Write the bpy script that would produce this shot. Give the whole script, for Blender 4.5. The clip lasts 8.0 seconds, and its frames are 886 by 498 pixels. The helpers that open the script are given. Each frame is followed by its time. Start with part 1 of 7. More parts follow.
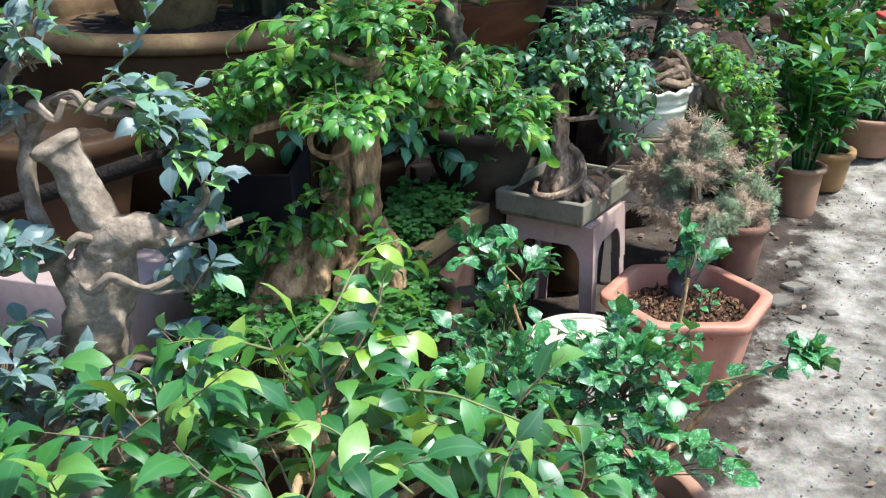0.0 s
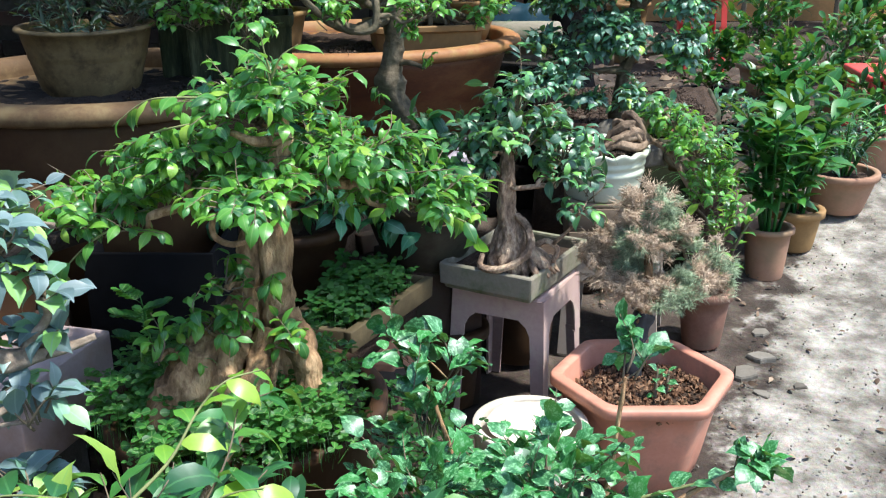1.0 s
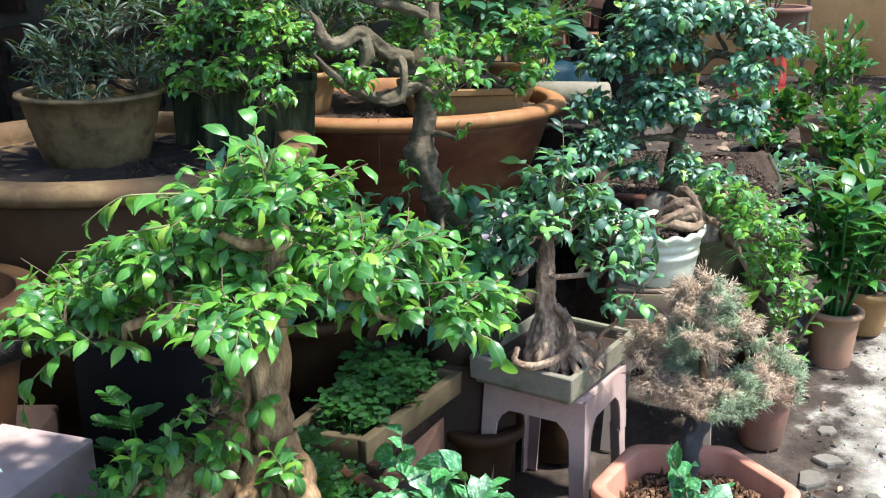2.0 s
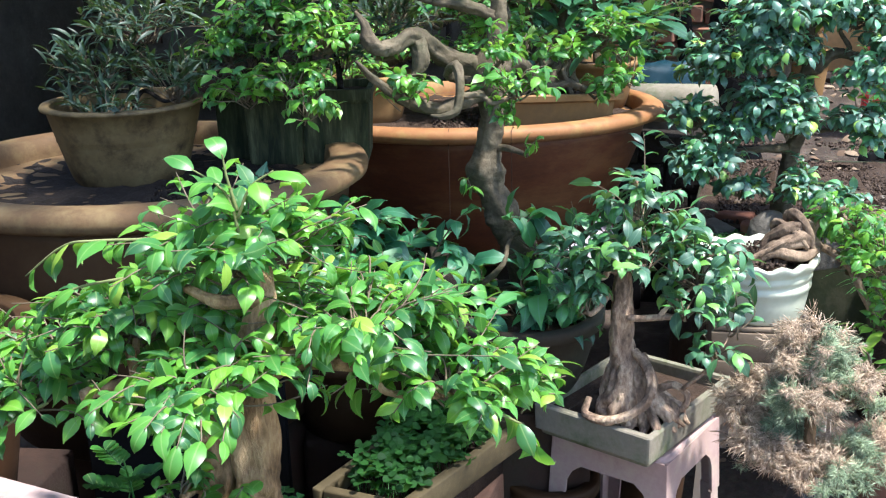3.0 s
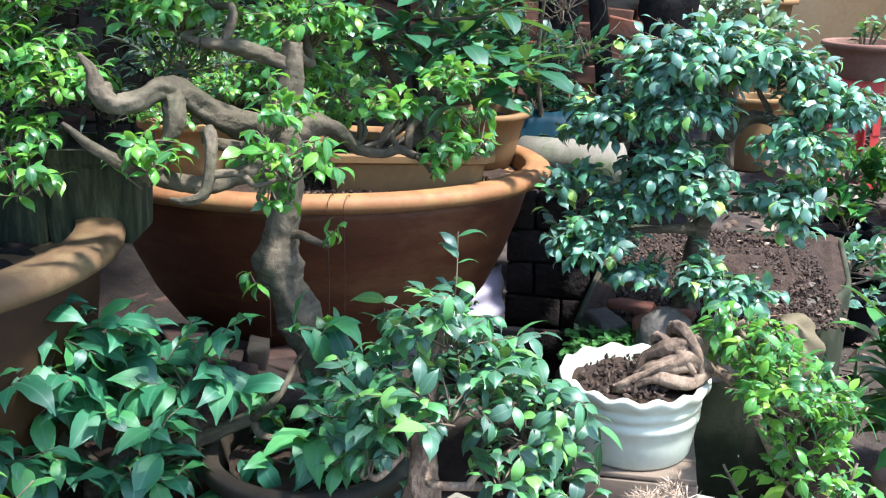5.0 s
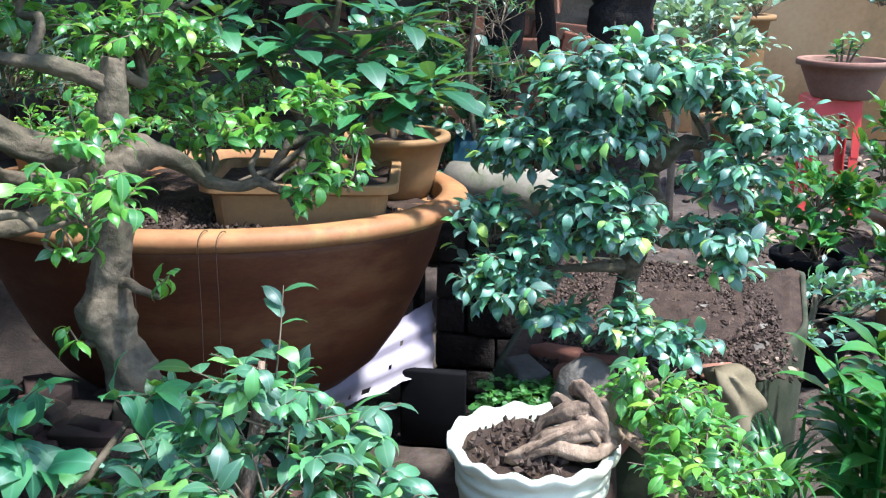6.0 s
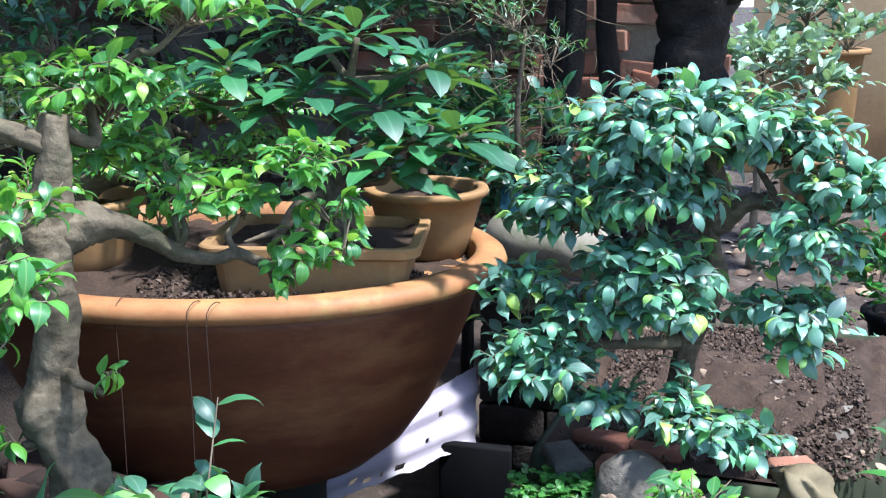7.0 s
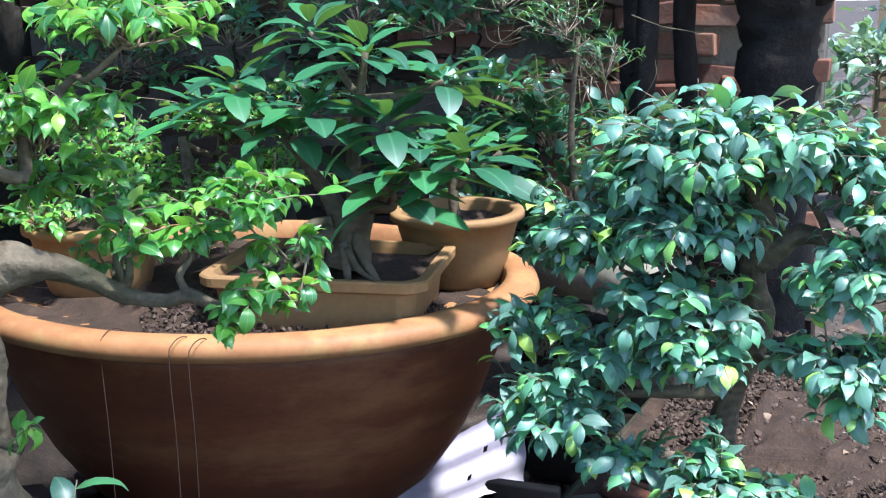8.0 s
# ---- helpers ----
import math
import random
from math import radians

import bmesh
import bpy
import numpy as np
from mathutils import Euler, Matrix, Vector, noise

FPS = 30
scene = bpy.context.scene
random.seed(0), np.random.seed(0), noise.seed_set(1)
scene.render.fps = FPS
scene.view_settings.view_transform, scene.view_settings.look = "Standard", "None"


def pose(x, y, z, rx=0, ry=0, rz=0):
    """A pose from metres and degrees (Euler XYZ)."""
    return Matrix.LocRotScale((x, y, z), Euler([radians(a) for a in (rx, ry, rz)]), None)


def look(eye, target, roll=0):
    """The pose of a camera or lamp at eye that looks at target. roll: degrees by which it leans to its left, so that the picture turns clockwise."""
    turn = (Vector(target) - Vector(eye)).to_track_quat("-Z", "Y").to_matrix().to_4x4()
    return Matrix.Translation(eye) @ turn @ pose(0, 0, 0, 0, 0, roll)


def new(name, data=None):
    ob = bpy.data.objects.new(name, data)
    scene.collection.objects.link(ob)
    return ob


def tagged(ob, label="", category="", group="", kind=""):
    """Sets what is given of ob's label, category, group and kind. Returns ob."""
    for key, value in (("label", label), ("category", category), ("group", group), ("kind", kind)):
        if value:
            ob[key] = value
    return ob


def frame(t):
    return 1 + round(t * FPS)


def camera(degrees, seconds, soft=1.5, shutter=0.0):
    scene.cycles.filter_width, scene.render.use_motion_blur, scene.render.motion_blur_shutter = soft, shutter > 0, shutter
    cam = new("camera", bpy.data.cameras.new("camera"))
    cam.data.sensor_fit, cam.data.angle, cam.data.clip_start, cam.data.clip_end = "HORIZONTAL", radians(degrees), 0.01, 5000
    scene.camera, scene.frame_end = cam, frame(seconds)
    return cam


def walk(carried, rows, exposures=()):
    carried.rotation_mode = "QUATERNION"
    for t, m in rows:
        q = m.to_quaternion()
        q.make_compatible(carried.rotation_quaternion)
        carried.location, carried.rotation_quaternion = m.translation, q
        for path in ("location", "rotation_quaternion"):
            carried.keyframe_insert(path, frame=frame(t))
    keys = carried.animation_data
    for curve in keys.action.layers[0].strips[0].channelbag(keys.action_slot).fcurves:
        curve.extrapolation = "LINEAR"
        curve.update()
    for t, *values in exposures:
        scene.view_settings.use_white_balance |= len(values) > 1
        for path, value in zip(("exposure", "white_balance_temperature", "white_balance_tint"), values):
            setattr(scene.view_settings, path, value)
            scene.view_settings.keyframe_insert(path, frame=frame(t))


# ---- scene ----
cam = camera(46.0, 8.0, soft=1.2)
PATH = [
    (0, (0.1990, -0.0282, 1.3730), (0.0980, 1.8240, 0.6252), -0.26),
    (0.5, (0.2650, 0.0514, 1.3956), (0.1710, 1.9135, 0.6717), -0.28),
    (1, (0.3110, 0.1692, 1.3888), (0.2340, 2.0520, 0.7187), -0.52),
    (1.5, (0.3210, 0.3183, 1.4063), (0.2300, 2.2203, 0.7946), -0.09),
    (2, (0.3370, 0.4550, 1.4158), (0.1680, 2.3567, 0.8199), -0.32),
    (2.2, (0.3400, 0.5196, 1.4093), (0.1370, 2.4167, 0.8093), -0.44),
    (3.3, (0.4690, 0.8803, 1.3984), (0.0411, 2.7400, 0.7999), -1.74),
    (3.5, (0.4860, 0.9465, 1.3971), (0.0649, 2.8130, 0.8147), -1.76),
    (4, (0.4950, 1.1091, 1.4235), (0.1241, 2.9908, 0.8565), -0.28),
    (4.5, (0.5350, 1.2617, 1.4191), (0.2109, 3.1494, 0.8431), 0.62),
    (4.7, (0.5770, 1.3155, 1.4108), (0.2431, 3.2018, 0.8362), 0.74),
    (5.8, (0.7940, 1.6444, 1.3797), (0.4171, 3.5252, 0.8136), 0.64),
    (6, (0.8110, 1.6999, 1.3746), (0.4500, 3.5914, 0.8341), 0.80),
    (6.5, (0.8400, 1.8448, 1.3817), (0.4431, 3.7407, 0.8839), 0.86),
    (7, (0.8720, 1.9816, 1.3752), (0.3390, 3.8485, 0.8953), -0.05),
    (7.3, (0.9100, 2.0442, 1.3826), (0.2618, 3.8739, 0.9008), -0.30),
    (7.5, (0.9500, 2.1190, 1.3878), (0.2191, 3.9168, 0.9042), -0.72),
    (8, (1.0180, 2.2111, 1.3893), (0.2421, 3.9915, 0.9114), -1.23),
]
walk(cam, [(t, look(eye, target, roll)) for t, eye, target, roll in PATH],
     [(0, 0.92, 5850, 7), (1, 1.08, 5900, 8), (2, 1.32, 5950, 9), (4.5, 1.57, 5650, 12), (8, 1.64, 5350, 12)])

# ---- world, sun, exposure ----
SUN_EL, SUN_AZ = 65.0, 105.0          # degrees; azimuth clockwise from +y
world = bpy.data.worlds.new("sky")
world.use_nodes = True
scene.world = world
wn = world.node_tree.nodes
sky = wn.new("ShaderNodeTexSky")
sky.sky_type = 'NISHITA'
sky.sun_disc = False
sky.sun_elevation, sky.sun_rotation = radians(SUN_EL), radians(SUN_AZ)
wn["Background"].inputs["Strength"].default_value = 0.17
world.node_tree.links.new(sky.outputs["Color"], wn["Background"].inputs["Color"])
sun_data = bpy.data.lights.new("sun", 'SUN')
sun_data.energy, sun_data.angle, sun_data.color = 4.5, radians(4.0), (1.0, 0.95, 0.86)
sun = new("sun", sun_data)
_az, _el = radians(SUN_AZ), radians(SUN_EL)
sun_way = Vector((math.sin(_az) * math.cos(_el), math.cos(_az) * math.cos(_el), math.sin(_el)))
sun.matrix_world = look(sun_way * 20, (0, 0, 0))

# ---- materials ----


def nodes_of(name, rough=0.6, spec=0.4, metal=0.0):
    m = bpy.data.materials.new(name)
    m.use_nodes = True
    n, l = m.node_tree.nodes, m.node_tree.links
    b = n["Principled BSDF"]
    b.inputs["Roughness"].default_value = rough
    b.inputs["Specular IOR Level"].default_value = spec
    b.inputs["Metallic"].default_value = metal
    return m, n, l, b


def ramp(n, stops):
    r = n.new("ShaderNodeValToRGB")
    e = r.color_ramp.elements
    while len(e) < len(stops):
        e.new(0.5)
    for k, (p, c) in zip(e, stops):
        k.position, k.color = p, (*c, 1)
    return r


def noise_node(n, l, scale, detail=4.0, rough=0.55, source=None):
    t = n.new("ShaderNodeTexNoise")
    t.inputs["Scale"].default_value = scale
    t.inputs["Detail"].default_value = detail
    t.inputs["Roughness"].default_value = rough
    if source is not None:
        l.new(source, t.inputs["Vector"])
    return t


def mix_rgb(n, l, fac, a, b, blend='MIX'):
    m = n.new("ShaderNodeMix")
    m.data_type, m.blend_type = 'RGBA', blend
    for sock, v in ((m.inputs[0], fac), (m.inputs[6], a), (m.inputs[7], b)):
        if hasattr(v, "links"):
            l.new(v, sock)
        elif isinstance(v, tuple):
            sock.default_value = (*v, 1)
        else:
            sock.default_value = v
    return m.outputs[2]


def maths(n, l, op, a, b=0.0, c=0.0):
    m = n.new("ShaderNodeMath")
    m.operation = op
    for sock, v in zip(m.inputs, (a, b, c)):
        if hasattr(v, "links"):
            l.new(v, sock)
        else:
            sock.default_value = v
    return m.outputs[0]


def rough_stuff(name, stops, scale=8.0, fine=60.0, rough=0.8, bump=0.4, depth=0.01, spec=0.25, stain=None, stain_scale=3.0, piece=0.0, metal=0.0, streak=1.0, rings=0.0):
    """A matt or half-matt surface: two scales of variation, stains, relief."""
    m, n, l, b = nodes_of(name, rough, spec, metal)
    co = n.new("ShaderNodeTexCoord").outputs["Object"]
    if streak != 1.0:
        mp = n.new("ShaderNodeMapping")
        mp.inputs["Scale"].default_value = (1.0, 1.0, streak)
        l.new(co, mp.inputs["Vector"])
        co = mp.outputs[0]
    big = noise_node(n, l, scale, 5, 0.6, co)
    small = noise_node(n, l, fine, 6, 0.65, co)
    v = maths(n, l, 'ADD', maths(n, l, 'MULTIPLY', big.outputs[0], 0.65), maths(n, l, 'MULTIPLY', small.outputs[0], 0.35))
    if piece:
        oi = n.new("ShaderNodeObjectInfo")
        gi = n.new("ShaderNodeNewGeometry")
        rnd = maths(n, l, 'FRACT', maths(n, l, 'ADD', oi.outputs["Random"], gi.outputs["Random Per Island"]))
        v = maths(n, l, 'ADD', v, maths(n, l, 'MULTIPLY', maths(n, l, 'SUBTRACT', rnd, 0.5), piece))
    tone = v
    if rings:
        wv = n.new("ShaderNodeTexWave")
        wv.bands_direction = 'Z'
        wv.inputs["Scale"].default_value, wv.inputs["Distortion"].default_value, wv.inputs["Detail"].default_value, wv.inputs["Detail Scale"].default_value = rings, 9.0, 3.0, 1.6
        l.new(co, wv.inputs["Vector"])
        tone = maths(n, l, 'ADD', maths(n, l, 'MULTIPLY', v, 0.93), maths(n, l, 'MULTIPLY', wv.outputs[1], 0.06))
        v = maths(n, l, 'ADD', maths(n, l, 'MULTIPLY', v, 0.92), maths(n, l, 'MULTIPLY', wv.outputs[1], 0.07))
    r = ramp(n, stops)
    l.new(tone, r.inputs[0])
    col = r.outputs[0]
    if stain:
        st = noise_node(n, l, stain_scale, 6, 0.7, co)
        sr = ramp(n, [(0.48, (0, 0, 0)), (0.66, (1, 1, 1))])
        l.new(st.outputs[0], sr.inputs[0])
        col = mix_rgb(n, l, sr.outputs[0], col, stain)
    l.new(col, b.inputs["Base Color"])
    rr = n.new("ShaderNodeMapRange")
    rr.inputs["To Min"].default_value, rr.inputs["To Max"].default_value = max(rough - 0.15, 0.05), min(rough + 0.15, 1)
    l.new(small.outputs[0], rr.inputs["Value"])
    l.new(rr.outputs[0], b.inputs["Roughness"])
    bp = n.new("ShaderNodeBump")
    bp.inputs["Strength"].default_value, bp.inputs["Distance"].default_value = bump, depth
    l.new(v, bp.inputs["Height"])
    l.new(bp.outputs[0], b.inputs["Normal"])
    return m


def leaf_stuff(name, stops, rough=0.36, through_light=0.28, rib=(0.35, 0.45, 0.15), mottle=None, sheen=0.5):
    """A leaf blade: colour by leaf, pale midrib, veins, some light let through."""
    m, n, l, b = nodes_of(name, rough, sheen)
    oi = n.new("ShaderNodeObjectInfo")
    gi = n.new("ShaderNodeNewGeometry")
    uv = n.new("ShaderNodeUVMap")
    rnd = maths(n, l, 'FRACT', maths(n, l, 'ADD', oi.outputs["Random"], gi.outputs["Random Per Island"]))
    r = ramp(n, stops)
    l.new(rnd, r.inputs[0])
    sx = n.new("ShaderNodeSeparateXYZ")
    l.new(uv.outputs[0], sx.inputs[0])
    off = maths(n, l, 'ABSOLUTE', maths(n, l, 'SUBTRACT', sx.outputs[0], 0.5))
    ribm = maths(n, l, 'LESS_THAN', off, 0.035)
    col = r.outputs[0]
    veins = n.new("ShaderNodeTexWave")
    veins.inputs["Scale"].default_value = 4.5
    veins.inputs["Distortion"].default_value = 1.2
    comb = n.new("ShaderNodeCombineXYZ")
    l.new(maths(n, l, 'SUBTRACT', sx.outputs[1], maths(n, l, 'MULTIPLY', off, 0.7)), comb.inputs[0])
    l.new(comb.outputs[0], veins.inputs["Vector"])
    blot = noise_node(n, l, 5.0, 3, 0.6, uv.outputs[0])
    col = mix_rgb(n, l, maths(n, l, 'MULTIPLY', blot.outputs[0], 0.35), col, (0.02, 0.05, 0.015))
    if mottle:
        mt = n.new("ShaderNodeVectorMath")
        mt.operation = 'ADD'
        l.new(uv.outputs[0], mt.inputs[0])
        l.new(rnd, mt.inputs[1])
        mo = noise_node(n, l, 6.0, 5, 0.7, mt.outputs[0])
        mr = ramp(n, [(0.5, (0, 0, 0)), (0.62, (1, 1, 1))])
        l.new(mo.outputs[0], mr.inputs[0])
        col = mix_rgb(n, l, mr.outputs[0], col, mottle)
    col = mix_rgb(n, l, maths(n, l, 'MULTIPLY', ribm, 0.38), col, rib)
    l.new(col, b.inputs["Base Color"])
    bp = n.new("ShaderNodeBump")
    bp.inputs["Strength"].default_value, bp.inputs["Distance"].default_value = 0.02, 0.002
    l.new(veins.outputs[1], bp.inputs["Height"])
    l.new(bp.outputs[0], b.inputs["Normal"])
    tr = n.new("ShaderNodeBsdfTranslucent")
    l.new(mix_rgb(n, l, 0.5, col, (0.30, 0.50, 0.03)), tr.inputs["Color"])
    mx = n.new("ShaderNodeMixShader")
    mx.inputs[0].default_value = through_light
    l.new(b.outputs[0], mx.inputs[1])
    l.new(tr.outputs[0], mx.inputs[2])
    l.new(mx.outputs[0], n["Material Output"].inputs["Surface"])
    return m


BRIGHT = leaf_stuff("ficus_leaf", [(0.0, (0.0358, 0.138, 0.0504)), (0.3, (0.0672, 0.241, 0.0504)), (0.65, (0.121, 0.36, 0.0448)), (0.92, (0.197, 0.453, 0.0448)), (0.995, (0.358, 0.552, 0.0672))], rough=0.39, sheen=0.65, through_light=0.40)
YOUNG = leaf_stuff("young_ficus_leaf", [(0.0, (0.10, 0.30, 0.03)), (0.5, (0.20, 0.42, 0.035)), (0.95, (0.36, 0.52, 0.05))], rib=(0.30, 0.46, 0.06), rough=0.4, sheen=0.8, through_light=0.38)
NEARLEAF = leaf_stuff("drooping_ficus_leaf", [(0.0, (0.0144, 0.0855, 0.0259)), (0.5, (0.0315, 0.162, 0.0317)), (0.8, (0.072, 0.248, 0.036)), (0.97, (0.27, 0.41, 0.0576))], rib=(0.1, 0.266, 0.08), rough=0.44, sheen=0.9)
DEEP = leaf_stuff("deep_green_leaf", [(0.0, (0.0678, 0.137, 0.109)), (0.45, (0.096, 0.219, 0.156)), (0.8, (0.107, 0.315, 0.156)), (0.93, (0.147, 0.427, 0.104)), (0.99, (0.384, 0.549, 0.0728))], rough=0.48, through_light=0.24, rib=(0.147, 0.305, 0.187), sheen=1.0)
# leaf darkened so that the planter's shade sits in its colour
DUSK = leaf_stuff("shade_dark_leaf", [(0.0, (0.012, 0.026, 0.016)), (0.6, (0.022, 0.05, 0.03)), (0.95, (0.05, 0.09, 0.05))], rough=0.5, through_light=0.12, rib=(0.03, 0.05, 0.03), sheen=0.5)
# leaf lightened so that sunlight is put into the colour
PALELEAF = leaf_stuff("leaf_painted_sunlit", [(0.0, (0.12, 0.2, 0.13)), (0.5, (0.22, 0.33, 0.22)), (0.9, (0.36, 0.46, 0.34))], rough=0.4, through_light=0.25, rib=(0.3, 0.4, 0.28), sheen=0.9)
SHADY = leaf_stuff("shade_leaf", [(0.0, (0.012, 0.06, 0.035)), (0.5, (0.022, 0.10, 0.055)), (0.9, (0.04, 0.18, 0.06))], rough=0.42, through_light=0.2, rib=(0.05, 0.14, 0.07), sheen=0.8)
GREY = leaf_stuff("grey_green_leaf", [(0.0, (0.03163, 0.08625, 0.05031)), (0.5, (0.0575, 0.1654, 0.07906)), (0.85, (0.08625, 0.2875, 0.07188)), (0.98, (0.2156, 0.4744, 0.08625))], rough=0.46, through_light=0.18, rib=(0.1725, 0.2587, 0.1438), sheen=0.75)
BLUISH = leaf_stuff("slate_leaf", [(0.0, (0.0975, 0.144, 0.149)), (0.5, (0.143, 0.213, 0.216)), (0.78, (0.156, 0.312, 0.176)), (0.97, (0.312, 0.575, 0.0945))], rough=0.46, through_light=0.14, rib=(0.221, 0.275, 0.27), sheen=0.7)
BROAD = leaf_stuff("broad_leaf", [(0.0, (0.018, 0.101, 0.0525)), (0.6, (0.036, 0.191, 0.0788)), (0.95, (0.09, 0.329, 0.0788))], rough=0.5, through_light=0.22, rib=(0.146, 0.319, 0.184), sheen=0.7)
ROSETTE = leaf_stuff("whorled_leaf", [(0.0, (0.01056, 0.066, 0.0308)), (0.6, (0.01936, 0.11, 0.044)), (0.95, (0.044, 0.2024, 0.0484))], rough=0.5, through_light=0.2, rib=(0.088, 0.2112, 0.1056), sheen=0.6)
MOTTLED = leaf_stuff("mottled_leaf", [(0.0, (0.012, 0.09, 0.025)), (0.6, (0.022, 0.15, 0.035)), (0.95, (0.04, 0.24, 0.04))], rough=0.42, through_light=0.14, rib=(0.10, 0.25, 0.1), mottle=(0.2, 0.42, 0.19), sheen=0.7)
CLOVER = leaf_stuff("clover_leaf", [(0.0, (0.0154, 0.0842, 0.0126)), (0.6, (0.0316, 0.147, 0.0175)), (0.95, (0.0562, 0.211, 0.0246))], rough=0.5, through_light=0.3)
# darker clover copy: the shade under crowns and pots is put into its colour
CLOVERDARK = leaf_stuff("clover_leaf_painted_shade", [(0.0, (0.00699, 0.0374, 0.00699)), (0.6, (0.013, 0.0649, 0.00998)), (0.95, (0.025, 0.0998, 0.0149))], rough=0.65, through_light=0.25, rib=(0.0149, 0.0599, 0.0149), sheen=0.2)
STRAP = leaf_stuff("strap_leaf", [(0.0, (0.0105, 0.075, 0.015)), (0.6, (0.0225, 0.135, 0.01875)), (0.95, (0.0525, 0.21, 0.02625))], rough=0.4, through_light=0.2, rib=(0.05, 0.2, 0.05))
NEEDLE = rough_stuff("juniper_green", [(0.2, (0.154, 0.22, 0.126)), (0.5, (0.286, 0.36, 0.21)), (0.8, (0.44, 0.5, 0.326))], 30, 200, 0.7, 0.1, piece=0.6)
DEADNEEDLE = rough_stuff("juniper_dead", [(0.2, (0.303, 0.213, 0.14)), (0.5, (0.504, 0.372, 0.259)), (0.8, (0.673, 0.532, 0.389))], 30, 200, 0.85, 0.1, piece=0.6)
DRYLEAF = rough_stuff("dry_leaf", [(0.2, (0.056, 0.036, 0.024)), (0.5, (0.136, 0.088, 0.056)), (0.85, (0.272, 0.2, 0.136))], 20, 120, 0.85, 0.2, piece=0.9)
BARK = rough_stuff("tan_bark", [(0.4, (0.12, 0.07, 0.0342)), (0.5, (0.293, 0.175, 0.0878)), (0.6, (0.48, 0.315, 0.166))], 22, 120, 0.88, 1.0, 0.014, streak=0.35)
GREYBARK = rough_stuff("grey_bark", [(0.38, (0.0554, 0.0421, 0.0255)), (0.5, (0.1, 0.0768, 0.0468)), (0.62, (0.159, 0.125, 0.0798))], 14, 130, 0.8, 0.8, 0.009, stain=(0.0554, 0.0524, 0.0266), stain_scale=9, rings=16.0)
REDBARK = rough_stuff("reddish_bark", [(0.4, (0.127, 0.0829, 0.0554)), (0.5, (0.306, 0.203, 0.135)), (0.6, (0.57, 0.415, 0.277))], 24, 130, 0.88, 1.0, 0.014, streak=0.5)
ROOTBARK = rough_stuff("pale_root", [(0.4, (0.0884, 0.0588, 0.0388)), (0.5, (0.177, 0.12, 0.0775)), (0.6, (0.272, 0.193, 0.128))], 26, 140, 0.85, 0.8, 0.01, streak=0.6)
STUBBARK = rough_stuff("grey_brown_stub_bark", [(0.34, (0.108, 0.0806, 0.06)), (0.5, (0.243, 0.189, 0.138)), (0.68, (0.446, 0.364, 0.276))], 30, 150, 0.85, 0.8, 0.006, stain=(0.162, 0.117, 0.078), stain_scale=12, rings=14.0)
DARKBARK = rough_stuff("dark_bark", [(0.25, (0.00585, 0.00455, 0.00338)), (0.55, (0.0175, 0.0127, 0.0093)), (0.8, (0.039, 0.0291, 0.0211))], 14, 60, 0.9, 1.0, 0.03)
GREENTWIG = rough_stuff("green_twig", [(0.3, (0.10, 0.12, 0.04)), (0.7, (0.24, 0.25, 0.10))], 30, 150, 0.7, 0.2)
TWIG = rough_stuff("twig", [(0.3, (0.08, 0.06, 0.04)), (0.7, (0.22, 0.17, 0.11))], 30, 150, 0.85, 0.3)
TERRA = rough_stuff("weathered_terracotta", [(0.2, (0.0356, 0.0124, 0.00704)), (0.45, (0.0785, 0.0236, 0.00972)), (0.62, (0.116, 0.038, 0.0132)), (0.85, (0.189, 0.0678, 0.0229))], 3.2, 60, 0.55, 0.35, 0.004, stain=(0.157, 0.0678, 0.0247), stain_scale=2.4, streak=3.0)
RIMTERRA = rough_stuff("rim_terracotta", [(0.25, (0.148, 0.0618, 0.0227)), (0.5, (0.25, 0.112, 0.0425)), (0.8, (0.335, 0.17, 0.0708))], 9, 70, 0.62, 0.4, 0.004, stain=(0.281, 0.17, 0.0602), stain_scale=11)
BROWNRIM = rough_stuff("worn_brown_rim", [(0.25, (0.0736, 0.041, 0.0182)), (0.5, (0.121, 0.0706, 0.0323)), (0.8, (0.177, 0.11, 0.0521))], 7, 70, 0.75, 0.4, 0.004, stain=(0.184, 0.127, 0.0573), stain_scale=9)
BROWNPOT = rough_stuff("brown_glazed_clay", [(0.25, (0.0238, 0.00966, 0.00366)), (0.5, (0.0432, 0.0194, 0.00732)), (0.8, (0.0735, 0.0373, 0.0141))], 5, 60, 0.65, 0.25, 0.004, stain=(0.0649, 0.0354, 0.0137))
OLIVEPOT = rough_stuff("dark_olive_clay", [(0.25, (0.018, 0.013, 0.008)), (0.5, (0.035, 0.026, 0.016)), (0.8, (0.07, 0.055, 0.035))], 6, 60, 0.75, 0.3, 0.004, stain=(0.055, 0.05, 0.03))
OCHREPOT = rough_stuff("ochre_clay", [(0.25, (0.144, 0.0784, 0.03)), (0.5, (0.24, 0.137, 0.052)), (0.8, (0.336, 0.207, 0.085))], 6, 70, 0.7, 0.25, 0.003, stain=(0.156, 0.0896, 0.04))
CLAYRED = rough_stuff("dull_red_clay", [(0.3, (0.13, 0.06, 0.04)), (0.5, (0.19, 0.095, 0.065)), (0.7, (0.26, 0.145, 0.1))], 8, 90, 0.8, 0.3, 0.003, stain=(0.14, 0.09, 0.06), stain_scale=9)
